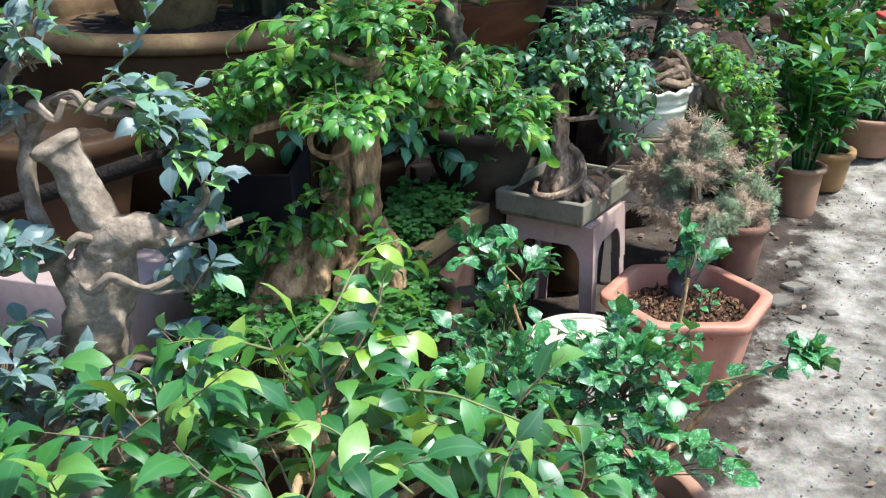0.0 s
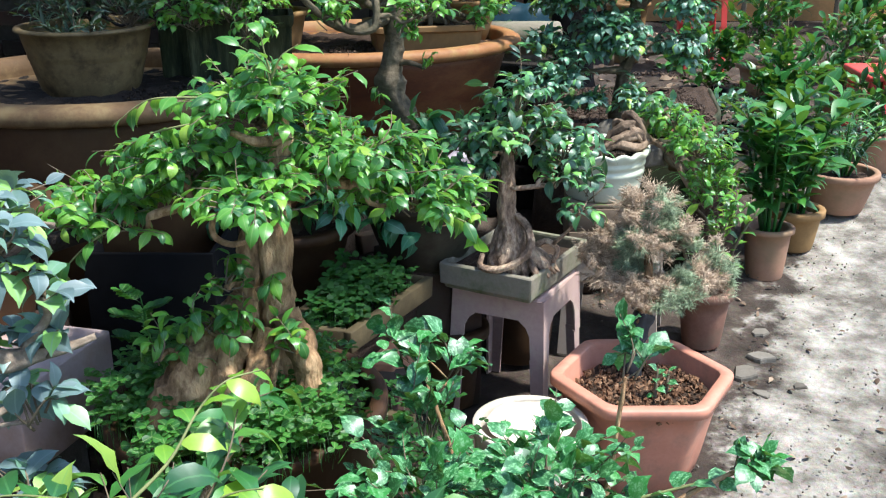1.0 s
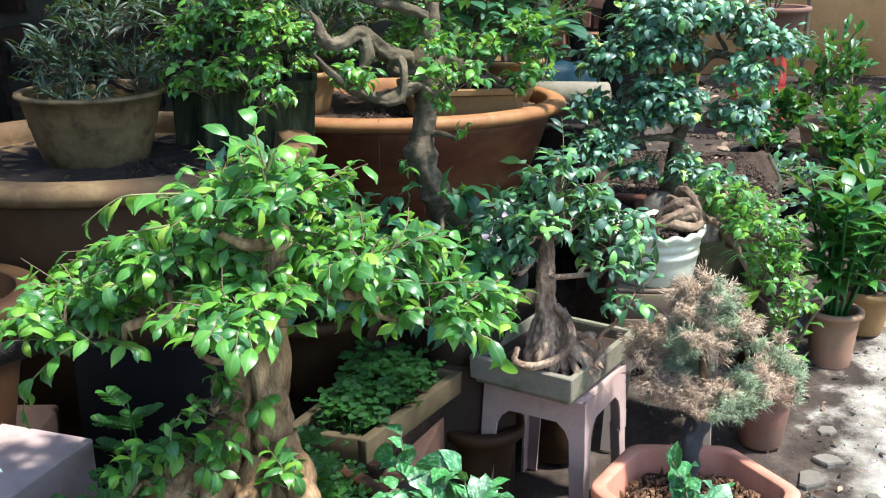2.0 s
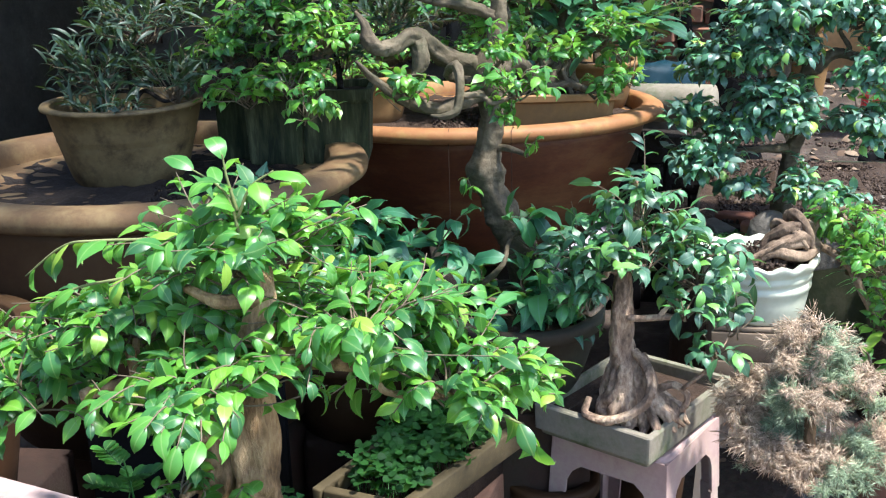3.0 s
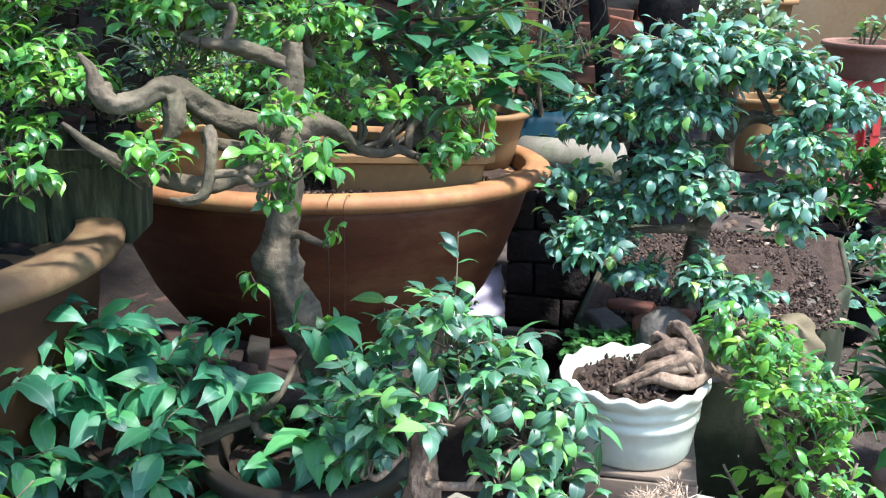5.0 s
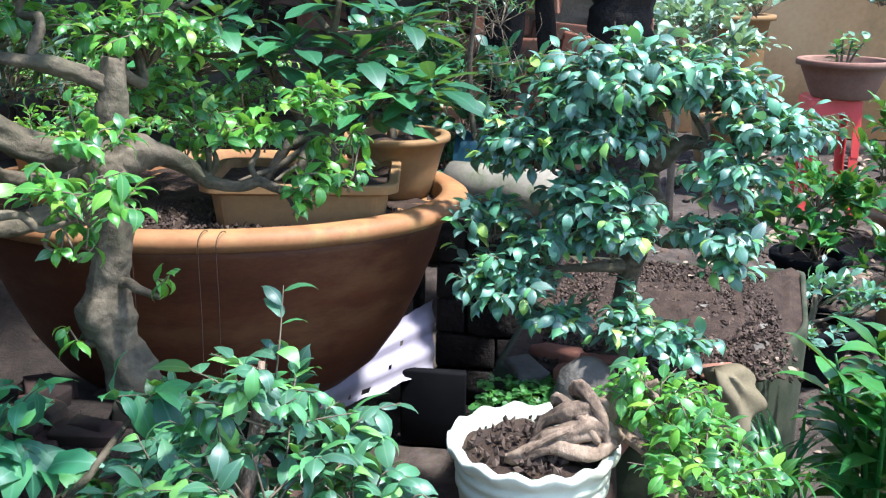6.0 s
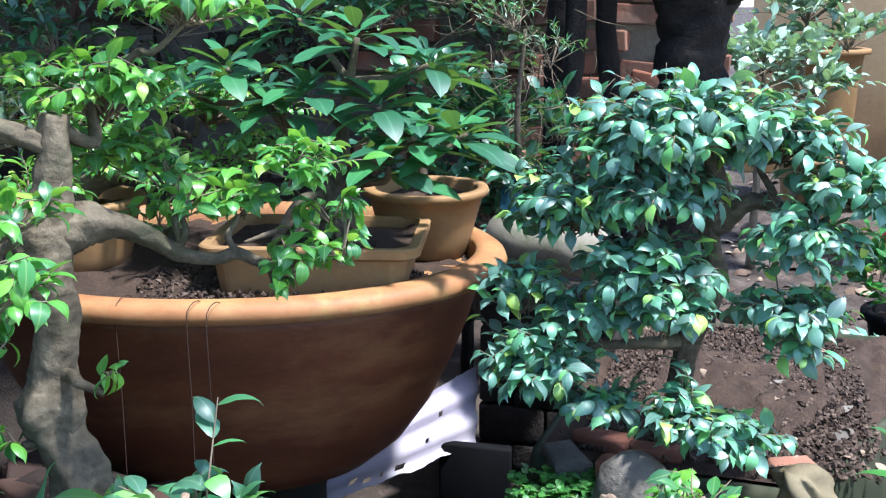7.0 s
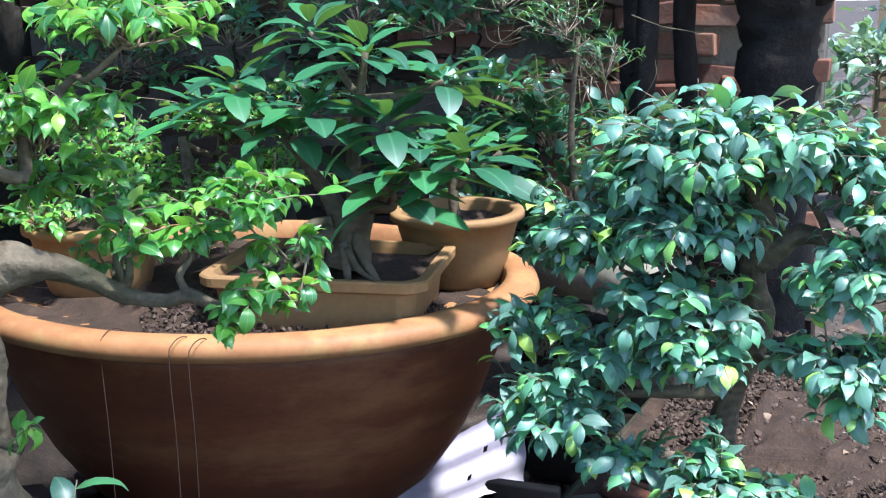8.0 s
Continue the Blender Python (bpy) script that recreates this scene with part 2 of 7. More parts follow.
BUCKET = rough_stuff("mottled_ochre_plastic", [(0.3, (0.06888, 0.04736, 0.01938)), (0.5, (0.1291, 0.09036, 0.03874)), (0.7, (0.1808, 0.1378, 0.06457))], 9, 60, 0.6, 0.15, 0.002, stain=(0.03874, 0.02367, 0.01077), stain_scale=12)
PINKCLAY = rough_stuff("salmon_plastic", [(0.25, (0.391, 0.154, 0.0935)), (0.5, (0.484, 0.206, 0.132)), (0.8, (0.558, 0.278, 0.198))], 8, 90, 0.5, 0.1, 0.002, 0.4, stain=(0.335, 0.165, 0.11), stain_scale=9)
OLDCLAY = rough_stuff("faded_clay", [(0.25, (0.23, 0.117, 0.0684)), (0.5, (0.315, 0.172, 0.108)), (0.8, (0.391, 0.242, 0.158))], 7, 80, 0.75, 0.2, 0.003, stain=(0.212, 0.14, 0.0792))
WHITEPOT = rough_stuff("white_plastic_pot", [(0.25, (0.447, 0.459, 0.336)), (0.5, (0.568, 0.585, 0.448)), (0.8, (0.654, 0.675, 0.528))], 6, 60, 0.45, 0.08, 0.001, 0.4, stain=(0.396, 0.378, 0.256))
STOOL = rough_stuff("mauve_brown_plastic", [(0.25, (0.304, 0.196, 0.179)), (0.5, (0.41, 0.281, 0.248)), (0.8, (0.501, 0.365, 0.317))], 7, 80, 0.5, 0.1, 0.001, 0.4, stain=(0.455, 0.351, 0.276), stain_scale=10)
BEIGESTOOL = rough_stuff("beige_plastic", [(0.25, (0.36, 0.29, 0.23)), (0.6, (0.45, 0.38, 0.31)), (0.8, (0.52, 0.45, 0.38))], 7, 80, 0.5, 0.1, 0.001, stain=(0.25, 0.19, 0.14))
RED = rough_stuff("red_plastic", [(0.25, (0.62, 0.055, 0.05)), (0.6, (0.72, 0.085, 0.075)), (0.8, (0.78, 0.14, 0.12))], 7, 80, 0.4, 0.05, 0.001, 0.45)
CEMENT = rough_stuff("mossy_cement", [(0.25, (0.112, 0.0987, 0.0729)), (0.5, (0.206, 0.179, 0.133)), (0.8, (0.337, 0.305, 0.24))], 8, 90, 0.85, 0.5, 0.004, stain=(0.0936, 0.108, 0.0515), stain_scale=8)
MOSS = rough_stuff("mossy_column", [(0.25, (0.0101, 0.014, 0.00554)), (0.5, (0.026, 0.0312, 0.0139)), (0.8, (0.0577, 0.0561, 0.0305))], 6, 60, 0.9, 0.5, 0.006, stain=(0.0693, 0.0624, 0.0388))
MOSSPOT = rough_stuff("moss_streaked_cement", [(0.4, (0.010, 0.013, 0.006)), (0.5, (0.040, 0.044, 0.020)), (0.62, (0.12, 0.12, 0.06))], 24, 110, 0.9, 0.6, 0.005, stain=(0.02, 0.028, 0.01), stain_scale=14, streak=0.14)
SOIL = rough_stuff("potting_soil", [(0.25, (0.0154, 0.0098, 0.0063)), (0.5, (0.042, 0.0252, 0.0154)), (0.8, (0.091, 0.056, 0.035))], 22, 140, 0.95, 1.0, 0.02)
BEDCRUMB = rough_stuff("bed_crumbs", [(0.1, (0.02, 0.012, 0.008)), (0.5, (0.05, 0.032, 0.022)), (0.9, (0.11, 0.075, 0.052))], 20, 100, 0.92, 0.4, piece=0.7)
# potting soil darkened: shade in the planter and on heaps is painted in
SHADESOIL = rough_stuff("shade_dark_soil", [(0.25, (0.008, 0.006, 0.004)), (0.5, (0.02, 0.014, 0.01)), (0.8, (0.05, 0.035, 0.025))], 22, 140, 0.95, 1.0, 0.02)
CHIPS = rough_stuff("soil_lumps", [(0.1, (0.045, 0.0225, 0.0117)), (0.5, (0.126, 0.063, 0.0315)), (0.9, (0.234, 0.135, 0.0765))], 20, 100, 0.9, 0.4, piece=0.7)
STONE = rough_stuff("grey_stone", [(0.2, (0.0672, 0.0571, 0.0438)), (0.5, (0.123, 0.106, 0.0825)), (0.8, (0.19, 0.169, 0.137))], 9, 80, 0.85, 0.5, 0.006, piece=0.4)
CREAM = rough_stuff("cream_plastic", [(0.25, (0.4836, 0.4212, 0.3276)), (0.5, (0.585, 0.5148, 0.4134)), (0.8, (0.624, 0.5694, 0.4836))], 6, 60, 0.5, 0.1, 0.002, stain=(0.429, 0.3666, 0.2886))
SHEET = rough_stuff("white_fibre_sheet", [(0.25, (0.268, 0.231, 0.273)), (0.5, (0.328, 0.292, 0.332)), (0.8, (0.378, 0.347, 0.379))], 8, 80, 0.7, 0.2, 0.002, stain=(0.365, 0.328, 0.308))
BLACK = rough_stuff("black_plastic", [(0.3, (0.0032, 0.0032, 0.0036)), (0.7, (0.0088, 0.0088, 0.0096))], 7, 60, 0.9, 0.2, 0.002, 0.06)
DARKWOOD = rough_stuff("weathered_wood", [(0.25, (0.032, 0.0234, 0.0112)), (0.5, (0.068, 0.0507, 0.024)), (0.8, (0.128, 0.0975, 0.0488))], 10, 90, 0.85, 0.5, 0.004)
TANWOOD = rough_stuff("pale_tan_wood", [(0.25, (0.119, 0.085, 0.0561)), (0.5, (0.189, 0.139, 0.0957)), (0.8, (0.252, 0.194, 0.139))], 6, 90, 0.8, 0.4, 0.003, stain=(0.105, 0.0748, 0.0495), streak=4.0)
SLAB = rough_stuff("mauve_stone_slab", [(0.25, (0.263, 0.195, 0.181)), (0.5, (0.369, 0.276, 0.254)), (0.8, (0.474, 0.365, 0.34))], 6, 60, 0.8, 0.3, 0.003, stain=(0.263, 0.176, 0.136))
# brick darkened to stand for shade, with mossy stains
SHADEBRICK = rough_stuff("shade_dark_mossy_brick", [(0.2, (0.012, 0.008, 0.006)), (0.5, (0.032, 0.018, 0.013)), (0.85, (0.07, 0.036, 0.024))], 12, 70, 0.9, 0.7, 0.008, piece=0.5, stain=(0.022, 0.024, 0.014))
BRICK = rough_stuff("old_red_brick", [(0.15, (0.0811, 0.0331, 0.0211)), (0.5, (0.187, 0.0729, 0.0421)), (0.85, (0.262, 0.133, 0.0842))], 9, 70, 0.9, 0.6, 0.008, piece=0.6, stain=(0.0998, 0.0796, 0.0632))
MORTAR = rough_stuff("crumbling_mortar", [(0.25, (0.042, 0.035, 0.028)), (0.6, (0.112, 0.098, 0.077)), (0.8, (0.182, 0.161, 0.133))], 9, 50, 0.95, 0.8, 0.02)
TANWALL = rough_stuff("tan_plaster", [(0.25, (0.594, 0.356, 0.166)), (0.5, (0.81, 0.502, 0.242)), (0.8, (0.9, 0.648, 0.332))], 2.5, 40, 0.9, 0.3, 0.01, stain=(0.54, 0.34, 0.178), stain_scale=1.4)
TARP = rough_stuff("blue_tarpaulin", [(0.25, (0.0033, 0.0165, 0.0248)), (0.6, (0.0055, 0.0303, 0.044)), (0.8, (0.011, 0.0495, 0.066))], 9, 60, 0.45, 0.3, 0.005)
CLOTH = rough_stuff("tan_sacking", [(0.25, (0.084, 0.063, 0.033)), (0.5, (0.144, 0.114, 0.063)), (0.8, (0.204, 0.168, 0.102))], 9, 150, 0.9, 0.5, 0.004)
STRING = rough_stuff("brown_string", [(0.3, (0.02, 0.01, 0.006)), (0.7, (0.045, 0.025, 0.015))], 9, 150, 0.9, 0.2, 0.001)
TAPE = rough_stuff("black_wrap", [(0.3, (0.015, 0.016, 0.018)), (0.7, (0.05, 0.05, 0.055))], 20, 100, 0.6, 0.4, 0.003)
PETAL = rough_stuff("white_petal", [(0.3, (0.75, 0.75, 0.7)), (0.7, (0.82, 0.82, 0.78))], 9, 60, 0.6, 0.05)


def ground_stuff():
    """Damp dirt with a pale, trodden cement-and-dust walk along one side."""
    m, n, l, b = nodes_of("dirt_and_pale_walk", 0.9, 0.2)
    co = n.new("ShaderNodeTexCoord").outputs["Object"]
    big = noise_node(n, l, 1.6, 6, 0.6, co)
    mid = noise_node(n, l, 9.0, 6, 0.65, co)
    fine = noise_node(n, l, 70.0, 5, 0.7, co)
    sx = n.new("ShaderNodeSeparateXYZ")
    l.new(co, sx.inputs[0])
    edge = maths(n, l, 'SUBTRACT', sx.outputs[0], maths(n, l, 'MULTIPLY_ADD', sx.outputs[1], 0.40, -0.12))
    edge = maths(n, l, 'ADD', edge, maths(n, l, 'MULTIPLY', maths(n, l, 'SUBTRACT', mid.outputs[0], 0.5), 0.5))
    edge = maths(n, l, 'ADD', edge, maths(n, l, 'MULTIPLY', maths(n, l, 'SUBTRACT', big.outputs[0], 0.5), 0.3))
    er = ramp(n, [(0.0, (0, 0, 0)), (0.1, (1, 1, 1))])
    l.new(edge, er.inputs[0])
    dirt = ramp(n, [(0.25, (0.02, 0.015, 0.011)), (0.5, (0.05, 0.037, 0.028)), (0.75, (0.11, 0.085, 0.066))])
    l.new(mid.outputs[0], dirt.inputs[0])
    pale = ramp(n, [(0.36, (0.05, 0.041, 0.032)), (0.47, (0.12, 0.104, 0.083)), (0.55, (0.25, 0.225, 0.185)), (0.66, (0.43, 0.395, 0.34))])
    l.new(maths(n, l, 'ADD', maths(n, l, 'MULTIPLY', big.outputs[0], 0.5), maths(n, l, 'MULTIPLY', mid.outputs[0], 0.5)), pale.inputs[0])
    col = mix_rgb(n, l, er.outputs[0], dirt.outputs[0], pale.outputs[0])
    col = mix_rgb(n, l, 0.35, col, fine.outputs[1], 'OVERLAY')
    l.new(col, b.inputs["Base Color"])
    bp = n.new("ShaderNodeBump")
    bp.inputs["Strength"].default_value, bp.inputs["Distance"].default_value = 0.7, 0.02
    l.new(maths(n, l, 'ADD', mid.outputs[0], maths(n, l, 'MULTIPLY', fine.outputs[0], 0.5)), bp.inputs["Height"])
    l.new(bp.outputs[0], b.inputs["Normal"])
    return m


GROUND = ground_stuff()

# ---- building helpers ----
GZ = -0.05                                # height of the ground


class Geo:
    """Collects corners and faces of one mesh."""

    def __init__(self):
        self.v, self.f = [], []

    def add(self, verts, faces):
        k = len(self.v)
        self.v.extend(tuple(map(float, p)) for p in verts)
        self.f.extend(tuple(i + k for i in f) for f in faces)
        return self

    def mesh(self, name, smooth=True):
        me = bpy.data.meshes.new(name)
        me.from_pydata(self.v, [], self.f)
        me.polygons.foreach_set("use_smooth", [smooth] * len(me.polygons))
        me.update()
        return me


# The plan was drawn on ground that leans back by a few degrees: settle() carries a place of the plan
# into the level world, and every thing is set down upright there.
LEAN, HINGE = radians(4.0), 2.6
# things in one planter or bed move with its near edge: centre, reach, least height, the edge's place
BEDS = [((-0.14, 3.95), 0.56, 0.3, (0.0, 3.24, 0.82)), ((-0.67, 2.94), 0.47, 0.3, (-0.45, 2.36, 0.9)), ((0.90, 4.22), 0.46, -0.1, (0.9, 3.82, 0.43))]
ORIGIN = {}


def settle(p):
    y, z = p[1] - HINGE, p[2]
    return Vector((p[0], HINGE + y * math.cos(LEAN) - z * math.sin(LEAN), y * math.sin(LEAN) + z * math.cos(LEAN)))


def shift(at):
    """How far a thing that stands at a place of the plan moves."""
    for c, reach, low, edge in BEDS:
        if math.hypot(at[0] - c[0], at[1] - c[1]) < reach and at[2] > low:
            return settle(edge) - Vector(edge)
    return settle(at) - Vector(at)


def ground_height(x, y):
    """The earth: level by the walk's start, rising gently towards the wall."""
    return GZ + math.tan(LEAN) * min(max(0.0, y - HINGE), 6.4) + 0.022 * noise.noise(Vector((x * 2.2, y * 2.2, 0)))


def thing(name, at, label, category, group=""):
    ob = new(name)
    ob.location = Vector(at) + shift(at)
    ORIGIN[ob] = Vector(at)
    ob.empty_display_size = 0.05
    return tagged(ob, label, category, group)


def part(name, geo, material, parent=None, label="", smooth=True, kind="", at=None):
    """Links a Geo or a mesh in places of the plan as ONE mesh object, under a thing or a part, or alone at a place."""
    me = geo.mesh(name, smooth) if isinstance(geo, Geo) else geo
    if not me.materials:
        me.materials.append(material)
    ob = new(name, me)
    if parent is not None:
        ob.parent = parent
        ob.matrix_parent_inverse = Matrix.Translation(ORIGIN.get(parent, (0, 0, 0))).inverted()
    elif at is not None:
        ob.location = shift(at)
    return tagged(ob, label, kind=kind)


def spline(pts, per=6):
    """Catmull-Rom points through pts (any number of columns)."""
    p = np.array(pts, float)
    p = np.vstack([2 * p[0] - p[1], p, 2 * p[-1] - p[-2]])
    out = []
    for i in range(1, len(p) - 2):
        for t in np.linspace(0, 1, per, endpoint=False):
            a, b, c, d = p[i - 1], p[i], p[i + 1], p[i + 2]
            out.append(0.5 * (2 * b + (c - a) * t + (2 * a - 5 * b + 4 * c - d) * t * t + (3 * b - a - 3 * c + d) * t ** 3))
    out.append(p[-2])
    return np.array(out)


def tube(geo, pts, segs=10, per=6, lump=0.12, flute=0.0, seed=0):
    """A tapered, uneven round limb through points (x, y, z, radius), its ends closed."""
    q = spline(pts, per) if per > 1 else np.array(pts, float)
    c, r = q[:, :3], np.maximum(q[:, 3], 0.0004)
    d = np.gradient(c, axis=0)
    d /= np.linalg.norm(d, axis=1)[:, None] + 1e-9
    ref = np.array([0.3, 0.9, 0.2])
    n1 = np.cross(d, ref)
    n1 /= np.linalg.norm(n1, axis=1)[:, None] + 1e-9
    n2 = np.cross(d, n1)
    ring = []
    for i in range(len(c)):
        for k in range(segs):
            a = 2 * math.pi * k / segs
            w = n1[i] * math.cos(a) + n2[i] * math.sin(a)
            rr = r[i]
            if lump:
                rr *= 1 + lump * 1.7 * noise.noise(Vector(c[i] * 25 + w * 1.3 + seed)) + lump * 0.9 * noise.noise(Vector(c[i] * 60 + w * 3.1 + seed)) + flute * math.sin(a * 5 + seed + 18 * c[i][2])
            ring.append(c[i] + w * rr)
    f = [(i * segs + k, i * segs + (k + 1) % segs, (i + 1) * segs + (k + 1) % segs, (i + 1) * segs + k) for i in range(len(c) - 1) for k in range(segs)]
    f.append(tuple(range(segs))[::-1])
    f.append(tuple((len(c) - 1) * segs + k for k in range(segs)))
    return geo.add(ring, f)


def outline_round(n=48, rx=1.0, ry=1.0):
    return [(rx * math.cos(2 * math.pi * k / n), ry * math.sin(2 * math.pi * k / n)) for k in range(n)]


def outline_poly(corners, soft=0.12, steps=4):
    """A polygon with rounded corners."""
    out, n = [], len(corners)
    for i in range(n):
        p, a, b = Vector(corners[i]), Vector(corners[i - 1]), Vector(corners[(i + 1) % n])
        u, v = (a - p).normalized() * soft, (b - p).normalized() * soft
        for k in range(steps + 1):
            t = k / steps
            out.append(tuple(p + u * (1 - t) ** 2 + v * t * t))
    return out


def loft(geo, outline, profile, centre=(0, 0), turn=0.0, closed_top=False, wobble=0.0, wave=None):
    """Rings of an outline, scaled and lifted by profile rows (scale, z); the first ring is closed below, the last one on request or always inside."""
    ca, sa = math.cos(radians(turn)), math.sin(radians(turn))
    v, n = [], len(outline)
    for j, (s, z) in enumerate(profile):
        for k, (x, y) in enumerate(outline):
            w = 1 + wobble * noise.noise(Vector((x * 4 + centre[0] * 9, y * 4, z * 6)))
            zz = z + (wave(j, k) if wave else 0)
            v.append((centre[0] + s * w * (x * ca - y * sa), centre[1] + s * w * (x * sa + y * ca), zz))
    f = [(j * n + k, j * n + (k + 1) % n, (j + 1) * n + (k + 1) % n, (j + 1) * n + k) for j in range(len(profile) - 1) for k in range(n)]
    f.append(tuple(range(n))[::-1])
    f.append(tuple((len(profile) - 1) * n + k for k in range(n)))
    return geo.add(v, f)


def soil_disc(outline, scale, z, centre, turn=0.0, rise=0.01, seed=0, rings=10):
    """Uneven soil inside an outline."""
    ca, sa = math.cos(radians(turn)), math.sin(radians(turn))
    g, v, n = Geo(), [], len(outline)
    for j in range(rings + 1):
        s = scale * (1 - j / (rings + 0.5))
        for x, y in outline:
            X, Y = centre[0] + s * (x * ca - y * sa), centre[1] + s * (x * sa + y * ca)
            v.append((X, Y, z + rise * (j / rings) + rise * 1.2 * noise.noise(Vector((X * 30, Y * 30, seed)))))
    f = [(j * n + k, j * n + (k + 1) % n, (j + 1) * n + (k + 1) % n, (j + 1) * n + k) for j in range(rings) for k in range(n)]
    f.append(tuple(rings * n + k for k in range(n)))
    return g.add(v, f)


def box(geo, lo, hi, turn=0.0, about=None, jag=0.0, seed=0, bevel=0.0):
    """A box with cut edges, turned about its middle."""
    c = Vector(about) if about else (Vector(lo) + Vector(hi)) / 2
    bm = bmesh.new()
    bmesh.ops.create_cube(bm, size=1)
    for w in bm.verts:
        w.co = Vector([(lo[i] + hi[i]) / 2 + w.co[i] * (hi[i] - lo[i]) for i in range(3)])
    if bevel:
        bmesh.ops.bevel(bm, geom=bm.edges[:], offset=bevel, segments=2, profile=0.5, affect='EDGES')
    m = Matrix.Translation(c) @ Matrix.Rotation(radians(turn), 4, 'Z') @ Matrix.Translation(-c)
    for w in bm.verts:
        w.co = m @ w.co
        if jag:
            w.co += Vector((noise.noise(w.co * 30 + Vector((seed, 0, 0))), noise.noise(w.co * 30 + Vector((0, seed, 9))), noise.noise(w.co * 30 + Vector((5, 0, seed))))) * jag
    bm.verts.index_update()
    geo.add([w.co for w in bm.verts], [tuple(x.index for x in f.verts) for f in bm.faces])
    bm.free()
    return geo


def panel(geo, pts, thick, place):
    """A plate cut from a 2D outline (x across, z up), thick along y, set at a pose."""
    n = len(pts)
    v = [place @ Vector((x, y, z)) for y in (0, thick) for x, z in pts]
    f = [tuple(range(n))[::-1], tuple(range(n, 2 * n))] + [(k, (k + 1) % n, n + (k + 1) % n, n + k) for k in range(n)]
    return geo.add(v, f)


# ---- leaves ----


def leaf_shape(width=0.42, droop=0.25, fold=0.3, tip=True, wavy=0.0, twist=0.0, widest=0.42):
    """Corners, faces and uv of a leaf one metre long along +y, face up."""
    vs = [0.08, 0.22, 0.4, 0.58, 0.74, 0.87]
    half = []
    for v in vs:
        if v < widest:
            w = math.sin(math.pi / 2 * (v / widest)) ** 0.8
        else:
            w = math.cos(math.pi / 2 * ((v - widest) / (1 - widest))) ** (1.35 if tip else 0.7)
        half.append(max(w, 0.03) * width / 2)
    verts, uv, faces = [(0, 0, 0)], [(0.5, 0)], []

    def bend(v):
        k = max(droop * 1.9, 0.01)
        return (math.sin(k * v - 0.35) + math.sin(0.35)) / k, (math.cos(k * v - 0.35) - math.cos(0.35)) / k

    for i, (v, h) in enumerate(zip(vs, half)):
        y, z = bend(v)
        up = fold * h
        k = twist * v
        wv = wavy * math.sin(i * 2.3) * h
        verts += [(-h, y, z + up + wv - k * h), (0, y, z), (h, y, z + up - wv + k * h)]
        uv += [(0.5 - h / width, v), (0.5, v), (0.5 + h / width, v)]
    y, z = bend(1.0)
    verts.append((0, y, z - (0.04 if tip else 0)))
    uv.append((0.5, 1))
    faces += [(0, 2, 1), (0, 3, 2)]
    for i in range(len(vs) - 1):
        a, b = 1 + 3 * i, 4 + 3 * i
        faces += [(a, a + 1, b + 1, b), (a + 1, a + 2, b + 2, b + 1)]
    a, e = 1 + 3 * (len(vs) - 1), len(verts) - 1
    faces += [(a, a + 1, e), (a + 1, a + 2, e)]
    return np.array(verts), faces, np.array(uv)


def uv_mesh(name, V, F, UV):
    me = bpy.data.meshes.new(name)
    me.from_pydata(V.tolist(), [], F)
    lay = me.uv_layers.new(name="UVMap")
    idx = np.empty(len(me.loops), np.int32)
    me.loops.foreach_get("vertex_index", idx)
    lay.data.foreach_set("uv", UV[idx].astype(np.float32).ravel())
    me.polygons.foreach_set("use_smooth", [True] * len(me.polygons))
    me.update()
    return me


def leaves_joined(name, shapes, mats, pick):
    """One mesh of many leaves. mats: list of 4x4 arrays; pick: which shape each one takes."""
    V, F, U, k = [], [], [], 0
    for m, s in zip(mats, pick):
        v, f, u = shapes[s]
        V.append(v @ m[:3, :3].T + m[:3, 3])
        F.extend(tuple(i + k for i in q) for q in f)
        U.append(u)
        k += len(v)
    return uv_mesh(name, np.vstack(V), F, np.vstack(U))


def leaf_pose(p, way, up, size):
    y = np.array(way, float)
    y /= np.linalg.norm(y) + 1e-9
    z = np.array(up, float)
    z = z - y * (z @ y)
    z /= np.linalg.norm(z) + 1e-9
    m = np.eye(4)
    m[:3, 0], m[:3, 1], m[:3, 2], m[:3, 3] = np.cross(y, z) * size, y * size, z * size, p
    return m


FICUS = [leaf_shape(0.47, d, f, True, w, t, 0.42) for d, f, w, t in ((0.45, 0.12, 0.04, 0.1), (0.75, -0.25, 0.05, -0.15), (1.0, -0.4, 0.04, 0.2), (1.25, -0.15, 0.06, -0.1), (0.85, -0.5, 0.05, 0.0))]
BROADFICUS = [leaf_shape(0.45, d, f, True, w, t, 0.42) for d, f, w, t in ((0.4, 0.2, 0.14, 0.1), (0.65, 0.05, 0.18, -0.2), (0.9, -0.15, 0.12, 0.2), (1.05, 0.2, 0.16, -0.1))]
ROUNDISH = [leaf_shape(0.56, d, f, True, w, t, 0.45) for d, f, w, t in ((0.15, 0.25, 0.05, 0.1), (0.3, 0.2, 0.1, -0.15), (0.4, 0.3, 0.05, 0.15))]
CRINKLED = [leaf_shape(0.72, d, f, True, w, t, 0.46) for d, f, w, t in ((0.3, 0.2, 0.10, 0.1), (0.55, 0.15, 0.12, -0.15), (0.45, 0.3, 0.08, 0.15))]
OVAL = [leaf_shape(0.58, d, f, True, w, t, 0.48) for d, f, w, t in ((0.3, 0.2, 0.05, 0.1), (0.55, 0.2, 0.06, -0.15), (0.75, 0.25, 0.04, 0.15))]
